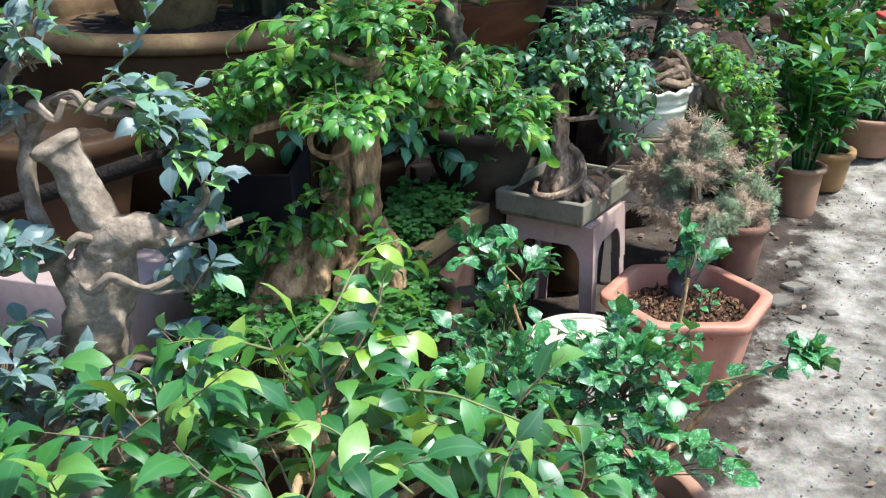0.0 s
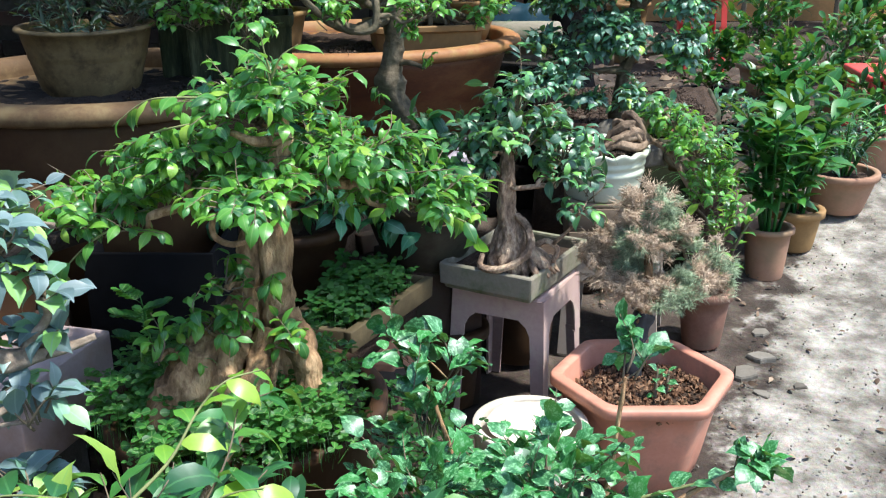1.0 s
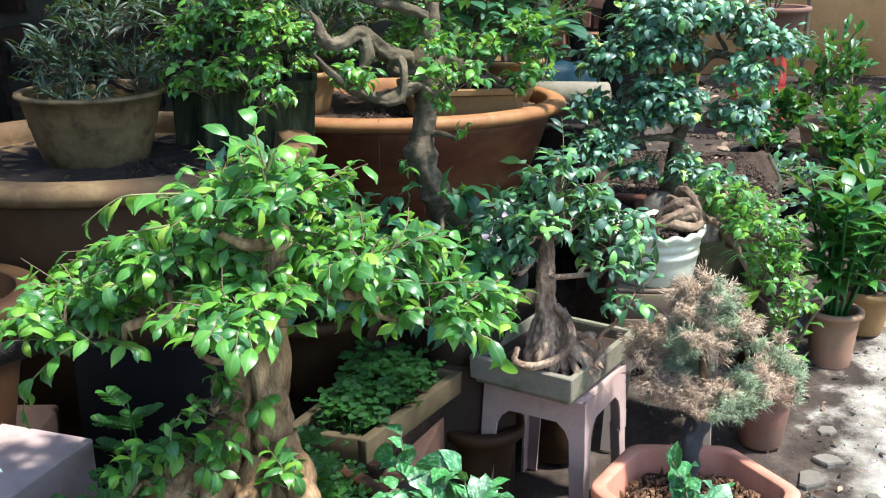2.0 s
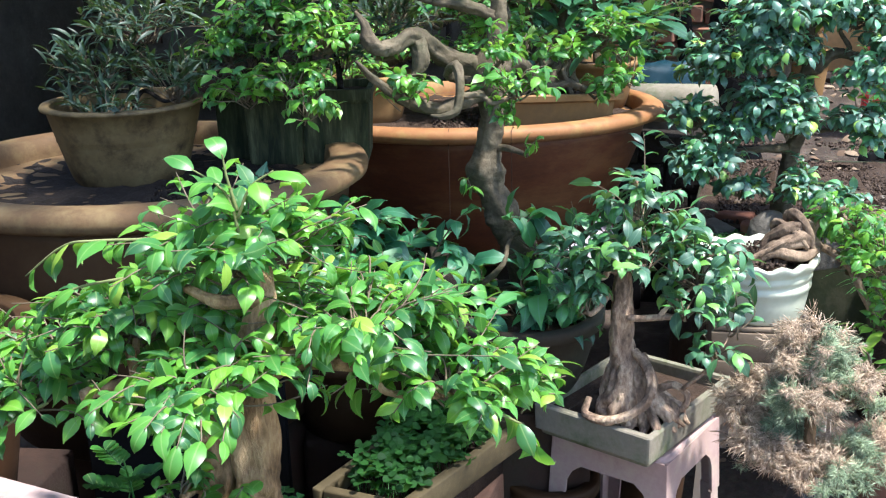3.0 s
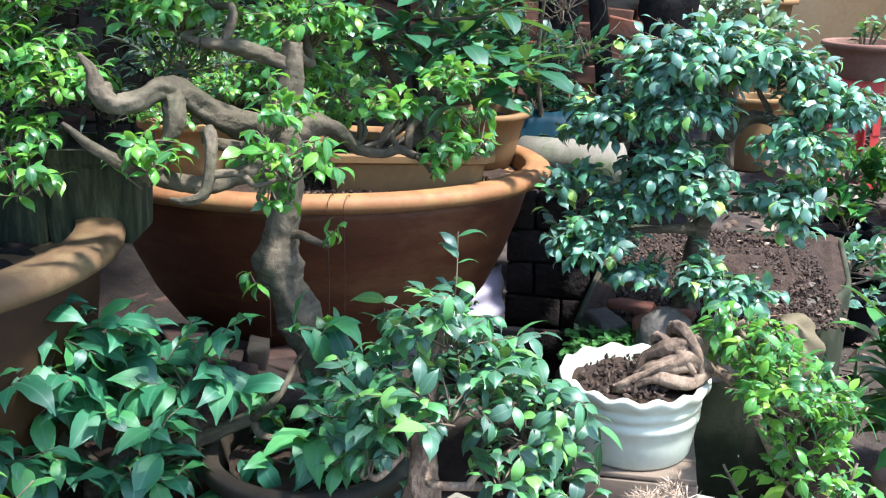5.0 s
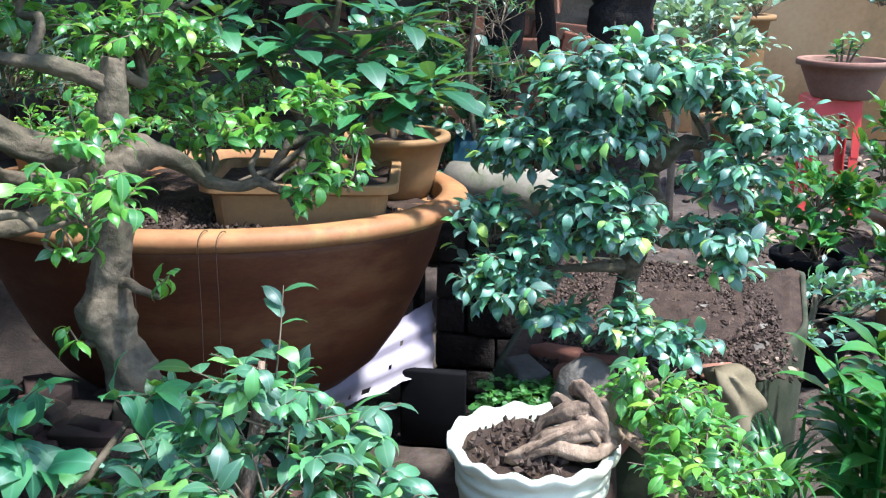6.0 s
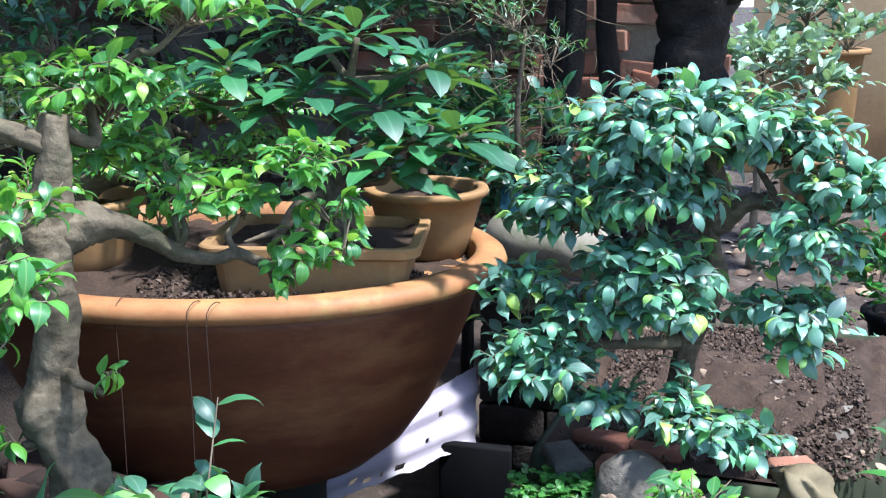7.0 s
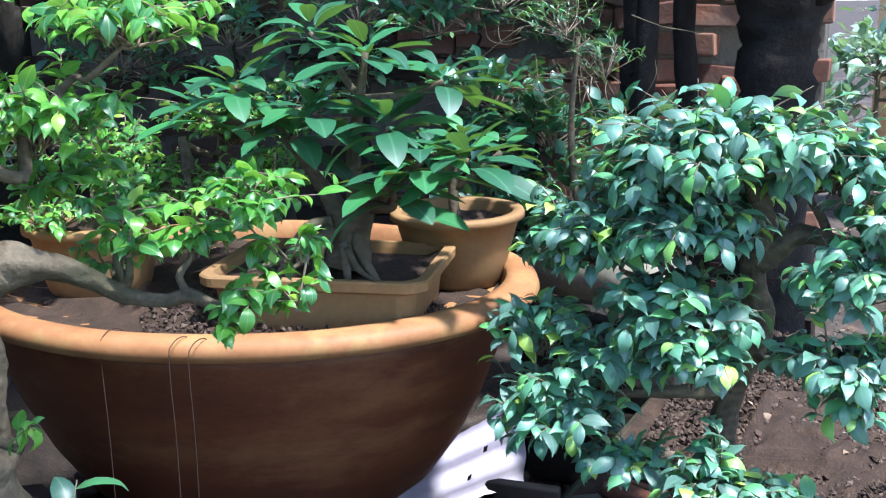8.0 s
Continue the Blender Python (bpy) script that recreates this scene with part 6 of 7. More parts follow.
def clover_patch(name, label, spots, n, seed, lift=0.06, size=0.016, leaf=None):
    """Stalked three-part leaves, too many to count, over round spots (x, y, z, radius)."""
    r = np.random.default_rng(seed)
    poses, stalks = [], Geo()
    area = np.array([s[3] ** 2 for s in spots])
    for s, k in zip(spots, (n * area / area.sum()).astype(int)):
        for _ in range(k):
            a, d = r.random() * 6.283, math.sqrt(r.random()) * s[3]
            b = np.array((s[0] + d * math.cos(a), s[1] + d * math.sin(a), s[2]))
            h = lift * (0.4 + 0.9 * r.random())
            t = b + np.array((r.normal() * 0.012, r.normal() * 0.012 - 0.008, h))
            stalks.add([b + (0.0006, 0, 0), b - (0.0006, 0, 0), t, b + (0, 0.0006, 0)], [(0, 1, 2), (1, 3, 2), (3, 0, 2)])
            a0, sz = r.random() * 6.283, size * (0.7 + 0.6 * r.random())
            lean = r.normal(size=3) * 0.3
            for q in range(3):
                aa = a0 + q * 2.094
                poses.append(leaf_pose(t, (math.cos(aa), math.sin(aa), -0.1 + 0.2 * r.normal()), np.array((0, -0.25, 1)) + lean, sz))
    th = thing(name, (spots[0][0], spots[0][1], spots[0][2]), label, "ground cover")
    part("stalk_work", stalks, STRAP, th, kind="stuff")
    foliage(th, poses, LEAFLET, leaf or CLOVER, 0, seed)
    tagged(th, kind="stuff")


clover_patch("clover", "mat of fresh green clover over the pot's soil", [(-0.10, 2.02, 0.48, 0.15), (-0.25, 2.0, 0.48, 0.13), (0.03, 1.88, 0.48, 0.08), (-0.12, 2.1, 0.48, 0.10), (-0.30, 1.88, 0.48, 0.10), (0.0, 1.80, 0.48, 0.08), (-0.08, 1.76, 0.48, 0.09), (-0.19, 1.74, 0.48, 0.09)], 1500, 5, 0.09, 0.015)
# these two patches take the clover colour darkened for shade
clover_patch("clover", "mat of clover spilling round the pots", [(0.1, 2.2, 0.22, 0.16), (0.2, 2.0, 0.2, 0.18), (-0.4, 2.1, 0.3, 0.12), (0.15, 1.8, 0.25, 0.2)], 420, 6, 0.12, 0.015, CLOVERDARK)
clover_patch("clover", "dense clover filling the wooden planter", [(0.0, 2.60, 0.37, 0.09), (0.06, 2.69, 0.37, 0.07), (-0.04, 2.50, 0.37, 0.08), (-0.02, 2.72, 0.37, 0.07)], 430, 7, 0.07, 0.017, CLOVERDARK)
clover_patch("clover", "clover patch at the foot of the raised bed", [(0.62, 3.68, 0.36, 0.1), (0.70, 3.66, 0.36, 0.08)], 380, 8, 0.08)
part("body", loft(Geo(), outline_round(20, 0.17, 0.12), [(1, GZ), (0.98, 0.2), (0.9, 0.355), (0.6, 0.365)], (0.65, 3.67), wobble=0.1), SOIL, thing("soil_mound", (0.65, 3.67, GZ), "dark mound of soil under the clover", "soil"))
part("body", loft(Geo(), outline_round(24, 0.36, 0.36), [(1, GZ - 0.02), (0.95, 0.1), (0.7, 0.2), (0.3, 0.23)], (0.12, 2.05), wobble=0.15), SOIL, thing("soil_mound", (0.12, 2.05, GZ), "dark mound of soil among the pots", "soil"))


def fern(at, n, size, seed):
    """A sapling with paired leaflets along arching stalks."""
    th = thing("feathery_sapling", at, "feathery green sapling with paired leaflets", "seedling")
    r = np.random.default_rng(seed)
    po = []
    st = [(*at, 0.003), (at[0] + 0.01, at[1], at[2] + size, 0.002), (at[0] + 0.0, at[1], at[2] + size * 2, 0.0012)]
    part("stem", tube(Geo(), st, 6, 5, 0), STRAP, th)
    for i in range(n):
        z = at[2] + size * (0.5 + 1.5 * i / n)
        a = 2.4 * i + r.random()
        w = np.array((math.cos(a), math.sin(a), 0.35))
        b = np.array((at[0], at[1], z))
        part("frond", tube(Geo(), [(*b, 0.001), (*(b + w * size * 0.6), 0.0007)], 4, 2, 0), STRAP, th)
        for k in range(6):
            p = b + w * size * (0.15 + 0.09 * k)
            for s in (1, -1):
                side = np.cross(w, (0, 0, 1)) * s
                po.append(leaf_pose(p, side + w * 0.4, (0, 0, 1), size * 0.3))
    foliage(th, po, LEAFLET, CLOVER, 0, seed)


fern((-0.40, 2.18, 0.44), 7, 0.085, 1)
fern((-0.33, 2.1, 0.46), 5, 0.06, 2)

# ---- wooden planter, slabs and boxes under the crowns ----
wp = thing("wooden_planter", (0.0, 2.6, 0.30), "weathered wooden planter box with mossy boards", "planter")
CORNER = [(0.005, 2.385), (0.165, 2.725), (-0.02, 2.80), (-0.16, 2.42)]
for k in range(4):
    (x0, y0), (x1, y1) = CORNER[k], CORNER[(k + 1) % 4]
    cx, cy, half = (x0 + x1) / 2, (y0 + y1) / 2, math.hypot(x1 - x0, y1 - y0) / 2 + (0.012 if k % 2 == 0 else -0.010)
    part("board", box(Geo(), (cx - half, cy - 0.010, 0.352), (cx + half, cy + 0.010, 0.408), math.degrees(math.atan2(y1 - y0, x1 - x0)), jag=0.004, seed=k, bevel=0.003), DARKWOOD, wp)
part("soil", box(Geo(), (-0.085, 2.43, 0.30), (0.085, 2.75, 0.372), -22, jag=0.008), SOIL, wp)
part("body", box(Geo(), (-0.17, 2.44, GZ - 0.01), (0.12, 2.72, 0.30), -8, jag=0.01, bevel=0.01), SHADEBRICK, thing("cement_block", (0, 2.6, GZ), "rough dark cement block under the planter box", "block"))
part("body", box(Geo(), (-0.16, 2.30, 0.24), (0.16, 2.335, 0.262), -12, jag=0.004, bevel=0.002), DARKWOOD, thing("wood_strip", (0, 2.32, 0.24), "pale weathered strip of wood lying across", "wood"))
part("body", box(Geo(), (0.06, 2.36, 0.27), (0.16, 2.46, 0.285), 20, jag=0.003, bevel=0.002), BLACK, thing("slate_piece", (0.11, 2.41, 0.27), "dark flat piece of slate", "slate"))
sl = thing("stone_slab", (-0.62, 2.05, GZ), "mauve-grey stone slab with sharp edges", "slab")
part("body", box(Geo(), (-0.95, 1.90, 0.36), (-0.50, 2.20, 0.54), -14, jag=0.004, bevel=0.004), SLAB, sl)
part("foot", box(Geo(), (-0.9, 1.95, GZ - 0.01), (-0.56, 2.16, 0.36), -14, jag=0.006, bevel=0.006), MORTAR, sl)
# the crate's near-black sides also paint in the deep shade there
crate = thing("black_crate", (-0.45, 2.5, GZ), "black plastic crate coloured near-black to stand for deep shade", "crate")
for lo, hi in (((-0.60, 2.36, GZ), (-0.30, 2.372, 0.60)), ((-0.60, 2.608, GZ), (-0.30, 2.62, 0.60)), ((-0.60, 2.375, GZ), (-0.588, 2.605, 0.60)), ((-0.312, 2.375, GZ), (-0.30, 2.605, 0.60))):
    part("side", box(Geo(), lo, hi, 0, bevel=0.003), BLACK, crate)
part("bottom", box(Geo(), (-0.585, 2.375, GZ + 0.01), (-0.315, 2.605, GZ + 0.03), 0), BLACK, crate)
part("body", tube(Geo(), [(-1.3, 1.95, 0.56, 0.02), (-0.8, 2.0, 0.70, 0.02), (-0.30, 2.02, 0.86, 0.018)], 8, 4, 0.1), DARKBARK, thing("propped_pole", (-0.8, 2.0, 0.56), "dark weathered pole propped across the pots", "pole"))

# ---- corrugated sheet, black box, pipe, tarpaulin ----


def sheet():
    th = thing("corrugated_sheet", (0.07, 4.5, GZ), "broken white corrugated fibre sheet with dark holes", "sheet")
    g = Geo()
    nu, nv = 44, 14
    # runs from low near the front up towards the back
    p00, p01, p10, p11 = Vector((-0.02, 4.10, 0.184)), Vector((-0.066, 3.98, 0.070)), Vector((0.262, 4.43, 0.312)), Vector((0.287, 4.33, 0.140))
    nrm = (p10 - p00).cross(p01 - p00).normalized()
    vs = []
    for th_ in (0, 1):
        for i in range(nu + 1):
            for j in range(nv + 1):
                u = (i + (0.7 * noise.noise(Vector((i * 1.9, j * 2.3, 0.0))) if 0 < i < nu else 0)) / nu
                v = j / nv
                edge = 0.06 * noise.noise(Vector((u * 7, 2.2, 0))) * (1 if j == nv else 0)
                vv = v + edge + 0.02 * noise.noise(Vector((i * 1.7, j * 1.3, 4.0)))
                p = (p00 * (1 - vv) + p01 * vv) * (1 - u) + (p10 * (1 - vv) + p11 * vv) * u + nrm * (0.009 * math.sin(v * math.pi * 2 * 2.5) - 0.005 * th_)
                vs.append(p)
    n1 = (nu + 1) * (nv + 1)
    holes = {(6, 4), (7, 4), (14, 5), (15, 5), (15, 6), (19, 4), (12, 11), (13, 11), (16, 12), (17, 12), (20, 12), (30, 9), (24, 12), (25, 12), (33, 5)}
    fs = []
    for i in range(nu):
        for j in range(nv):
            if (i, j) in holes:
                continue
            k = i * (nv + 1) + j
            q = (k, k + 1, k + nv + 2, k + nv + 1)
            fs.append(q)
            fs.append(tuple(n1 + x for x in q[::-1]))
    g.add(vs, fs)
    part("sheet", g, SHEET, th)


sheet()
part("body", box(Geo(), (0.205, 4.28, GZ), (0.385, 4.31, 0.172), 4, jag=0.003, bevel=0.006), BLACK, thing("upright_board", (0.295, 4.295, GZ), "black plastic board standing on edge", "board"))
part("body", tube(Geo(), [(0.32, 4.45, 0.66, 0.065), (0.60, 4.35, 0.67, 0.065)], 18, 3, 0.02), CEMENT, thing("cement_pipe", (0.45, 4.4, 0.6), "grey cement pipe lying behind the planter", "pipe"))
# added pier; near-black bark colour stands for shade behind the planter
pier = thing("brick_pier", (0.45, 4.4, GZ), "added pier coloured near-black for the shade behind the planter", "pier")
for k in range(6):
    for c in range(2 + k % 2):
        x0, x1 = ((0.285, 0.45), (0.454, 0.62))[c] if k % 2 == 0 else ((0.285, 0.365), (0.369, 0.535), (0.539, 0.62))[c]
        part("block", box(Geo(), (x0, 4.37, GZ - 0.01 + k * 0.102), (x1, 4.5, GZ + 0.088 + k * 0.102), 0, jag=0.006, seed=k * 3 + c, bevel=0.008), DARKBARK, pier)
tg = Geo()
tv, tf = [], []
for i in range(15):
    for j in range(9):
        u, v = i / 14, j / 8
        tv.append((0.30 + 0.28 * u, 4.52 + 0.16 * v, 0.60 + 0.17 * math.sin(math.pi * v) + 0.03 * noise.noise(Vector((u * 5, v * 5, 1)))))
for i in range(14):
    for j in range(8):
        k = i * 9 + j
        tf.append((k, k + 9, k + 10, k + 1))
part("sheet", tg.add(tv, tf), TARP, thing("blue_tarpaulin", (0.44, 4.6, 0.6), "crumpled dark blue tarpaulin", "tarpaulin"))
part("foot", box(Geo(), (0.3, 4.5, GZ - 0.01), (0.6, 4.7, 0.62), 0, jag=0.02, bevel=0.01), MORTAR, thing("brick_pier", (0.45, 4.6, GZ), "dark pier in the shade under the tarpaulin", "pier"))


# rubble and earth colours are darkened in place of cast shade
rub = thing("rubble_heap", (-0.25, 3.45, GZ), "dark heap of broken bricks and earth between the planters", "rubble")
part("earth", loft(Geo(), outline_round(28, 0.5, 0.36), [(1.0, GZ - 0.02), (0.92, 0.14), (0.75, 0.30), (0.4, 0.41), (0.1, 0.44)], (-0.26, 3.44), wobble=0.2), SHADESOIL, rub)
rq = random.Random(8)
for k in range(60):
    a, d = rq.uniform(0, 6.28), rq.uniform(0.05, 0.46)
    x, y = -0.26 + d * math.cos(a), 3.44 + d * 0.72 * math.sin(a)
    z = 0.44 - 0.75 * max(0, d - 0.1)
    w = rq.uniform(0.03, 0.07)
    part("rubble_brick", box(Geo(), (x - w, y - w * 0.5, z - 0.02), (x + w, y + w * 0.5, z + 0.035), rq.uniform(0, 180), jag=0.012, seed=k, bevel=0.006), SHADEBRICK, rub)

heap = thing("rubble_heap", (-1.3, 4.45, GZ), "low dark heap of broken bricks, sticks and earth by the planter", "rubble")
part("earth", loft(Geo(), outline_round(36, 0.85, 0.75), [(1.0, GZ - 0.02), (0.9, 0.03), (0.7, 0.12), (0.4, 0.2), (0.1, 0.24)], (-1.45, 4.6), wobble=0.25), SHADESOIL, heap)
for k in range(70):
    a, d = rq.uniform(0, 6.28), rq.uniform(0.05, 0.85)
    x, y = -1.45 + d * math.cos(a), 4.6 + d * 0.88 * math.sin(a)
    z = 0.22 - 0.26 * d
    w = rq.uniform(0.04, 0.09)
    part("rubble_brick", box(Geo(), (x - w, y - w * 0.5, z - 0.03), (x + w, y + w * 0.5, z + 0.04), rq.uniform(0, 180), jag=0.014, seed=k + 40, bevel=0.008), SHADEBRICK, heap)
for k in range(8):
    a, x, y = rq.uniform(0, 3.1), rq.uniform(-1.8, -1.0), rq.uniform(4.2, 4.9)
    part("stick", tube(Geo(), [(x, y, 0.22, 0.009), (x + 0.2 * math.cos(a), y + 0.2 * math.sin(a), 0.25, 0.008), (x + 0.42 * math.cos(a), y + 0.42 * math.sin(a), 0.21, 0.005)], 7, 4, 0.2), TWIG, heap)

# ---- raised bed by the dark ficus ----
bed = thing("raised_bed", (0.88, 4.2, GZ), "raised earth bed edged with rough cement and brick", "raised bed")
bo = outline_poly([(0.52, 3.80), (1.03, 3.78), (1.24, 4.25), (1.30, 4.75), (0.60, 4.75)], 0.04, 3)
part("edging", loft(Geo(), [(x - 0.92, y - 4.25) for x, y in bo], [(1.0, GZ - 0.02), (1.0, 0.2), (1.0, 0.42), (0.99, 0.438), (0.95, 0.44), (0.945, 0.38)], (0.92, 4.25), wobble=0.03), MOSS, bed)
part("soil", soil_disc([(x - 0.92, y - 4.25) for x, y in bo], 0.965, 0.436, (0.92, 4.25), 0, 0.03, 8, 16), SOIL, bed)
for k, (x, y, w, tn) in enumerate(((1.10, 4.05, 0.03, 60), (1.12, 4.2, 0.025, 70), (1.0, 3.88, 0.04, 20), (0.98, 4.3, 0.03, 30), (1.05, 4.18, 0.02, 5), (0.9, 4.05, 0.025, 50), (0.76, 3.86, 0.05, 10), (0.66, 3.88, 0.055, -20))):
    part("body", box(Geo(), (x - w, y - w * 0.5, 0.44), (x + w, y + w * 0.5, 0.435 + w * 0.6), tn, jag=w * 0.25, bevel=0.008), BRICK if k in (2, 6, 7) else STONE, thing("broken_brick" if k in (2, 6, 7) else "loose_stone", (x, y, 0.44), "broken brick lying on the bed" if k in (2, 6, 7) else "loose grey stone on the raised bed", "stone", "rubble on the bed"))

for k, (x, y, z, w) in enumerate(((0.66, 3.66, 0.40, 0.055), (0.76, 3.64, 0.40, 0.06), (0.60, 3.80, 0.45, 0.05), (0.72, 3.74, 0.47, 0.045), (0.86, 3.70, 0.43, 0.055), (0.68, 3.60, 0.39, 0.05))):
    part("body", box(Geo(), (x - w * 1.2, y - w * 0.7, z - 0.06), (x + w * 1.2, y + w * 0.7, z + 0.015), 25 + k * 47, jag=w * 0.3, seed=k * 1.7, bevel=0.012), BRICK if k % 2 else MORTAR, thing("broken_brick" if k % 2 else "earth_lump", (x, y, z - 0.06), "broken red brick among the earth" if k % 2 else "dark lump of mortar and earth", "rubble", "rubble under the dark ficus"))
part("body", loft(Geo(), outline_round(22, 0.068, 0.055), [(0.8, 0.33), (1.0, 0.40), (1.02, 0.47), (0.8, 0.52), (0.35, 0.545), (0.05, 0.55)], (0.735, 3.655), 20, wobble=0.14), MORTAR, thing("earth_lump", (0.735, 3.655, 0.33), "rounded brown lump of hardened earth beside the clover", "rubble"))
# sacking slumped over the bed's corner
sack = thing("sacking", (1.0, 3.68, 0.40), "crumpled tan sack with deep folds", "sack")
sg = Geo()
sv, sf = [], []
for i in range(19):
    v = i / 18
    for j in range(32):
        a = 2 * math.pi * j / 32
        fold = 0.26 * math.sin(a * 3 + v * 6) + 0.2 * math.sin(a * 5 - v * 11) + 0.25 * noise.noise(Vector((math.cos(a) * 1.6, math.sin(a) * 1.6, v * 4)))
        w = 0.034 * (0.35 + 1.1 * math.sin(math.pi * (0.12 + 0.8 * v)) ** 0.7) * (1 + fold)
        sv.append((0.998 + w * math.cos(a) + 0.02 * math.sin(v * 5), 3.69 + 0.8 * w * math.sin(a), 0.535 - 0.17 * v + 0.008 * math.sin(a * 2)))
for i in range(18):
    for j in range(32):
        sf.append((i * 32 + j, i * 32 + (j + 1) % 32, (i + 1) * 32 + (j + 1) % 32, (i + 1) * 32 + j))
sf.append(tuple(range(32))[::-1])
sf.append(tuple(18 * 32 + j for j in range(32)))
part("cloth", sg.add(sv, sf), CLOTH, sack)
gt = thing("grass_tuft", (1.1, 3.66, GZ), "tuft of long green grass blades", "grass")
po = []
r9 = np.random.default_rng(9)
for k in range(60):
    a = r9.random() * 6.283
    po.append(leaf_pose((1.10 + r9.normal() * 0.03, 3.66 + r9.normal() * 0.03, 0.28), (math.cos(a) * 0.6, math.sin(a) * 0.6, 0.8), (-math.cos(a), -math.sin(a), 0.4), 0.17 + 0.08 * r9.random()))
foliage(gt, po, [leaf_shape(0.05, d, 0.3, True, 0, 0, 0.3) for d in (0.5, 0.9)], STRAP, 0, 2)
part("clod", loft(Geo(), outline_round(16, 0.09, 0.08), [(1, GZ), (0.95, 0.15), (0.5, 0.29)], (1.10, 3.66), wobble=0.15), SOIL, gt)

# ---- far side: bricks, trunks, tan wall, bowls, red stool ----


def brick_wall():
    wall = part("wall_north", box(Geo(), (-3.6, 5.74, GZ), (0.80, 5.95, 2.1)), MORTAR, at=(-0.5, 5.74, 0.6))
    tagged(wall, "old red brick wall with crumbling mortar and moss", "wall", kind="structure")
    r = np.random.default_rng(33)
    kinds = []
    for k in range(8):
        me = box(Geo(), (-0.108, -0.03, -0.036), (0.108, 0.03, 0.036), 0, jag=0.010, seed=k * 3.1, bevel=0.006).mesh("brick", False)
        me.materials.append(BRICK)
        kinds.append(me)
    # darker copies paint shade on the wall's left and outer bricks
    darkish = []
    for me in kinds:
        d = me.copy()
        d.materials[0] = SHADEBRICK
        darkish.append(d)
    rest = Geo()
    n = 0
    for row in range(26):
        z = GZ + 0.045 + row * 0.083
        for col in range(20):
            x = -3.5 + col * 0.228 + (row % 2) * 0.114
            if x > 0.74 or r.random() < (0.06 if x > 0.1 else 0.5):
                continue
            m = pose(x, 5.735 - 0.03 * r.random(), z + 0.010 * r.normal(), r.normal() * 4, r.normal() * 4, r.normal() * 6)
            if -1.6 < x and 0.35 < z < 1.55 and n < 300:
                ob = new("brick", (darkish if x < -0.75 + 0.3 * r.random() else kinds)[int(r.integers(8))])
                ob.parent = wall
                ob.matrix_basis = m
                n += 1
            else:
                v = [m @ Vector((sx * 0.108, sy * 0.03, sz * 0.036)) for sx in (-1, 1) for sy in (-1, 1) for sz in (-1, 1)]
                rest.add(v, [(0, 1, 3, 2), (4, 6, 7, 5), (0, 4, 5, 1), (2, 3, 7, 6), (0, 2, 6, 4), (1, 5, 7, 3)])
    part("brickwork", rest, SHADEBRICK, wall, smooth=False, kind="stuff")


def tan_wall():
    w = part("wall_east", box(Geo(), (0.9, 8.3, GZ), (6.5, 8.5, 2.4)), TANWALL, at=(2, 8.3, 0))
    tagged(w, "stained tan plaster wall", "wall", kind="structure")
    w2 = part("wall_west", box(Geo(), (-2.6, -3.0, GZ), (-2.4, 5.74, 2.3)), MORTAR, at=(-2.5, 2.0, 0))
    tagged(w2, "dark rough wall in the shade", "wall", kind="structure")


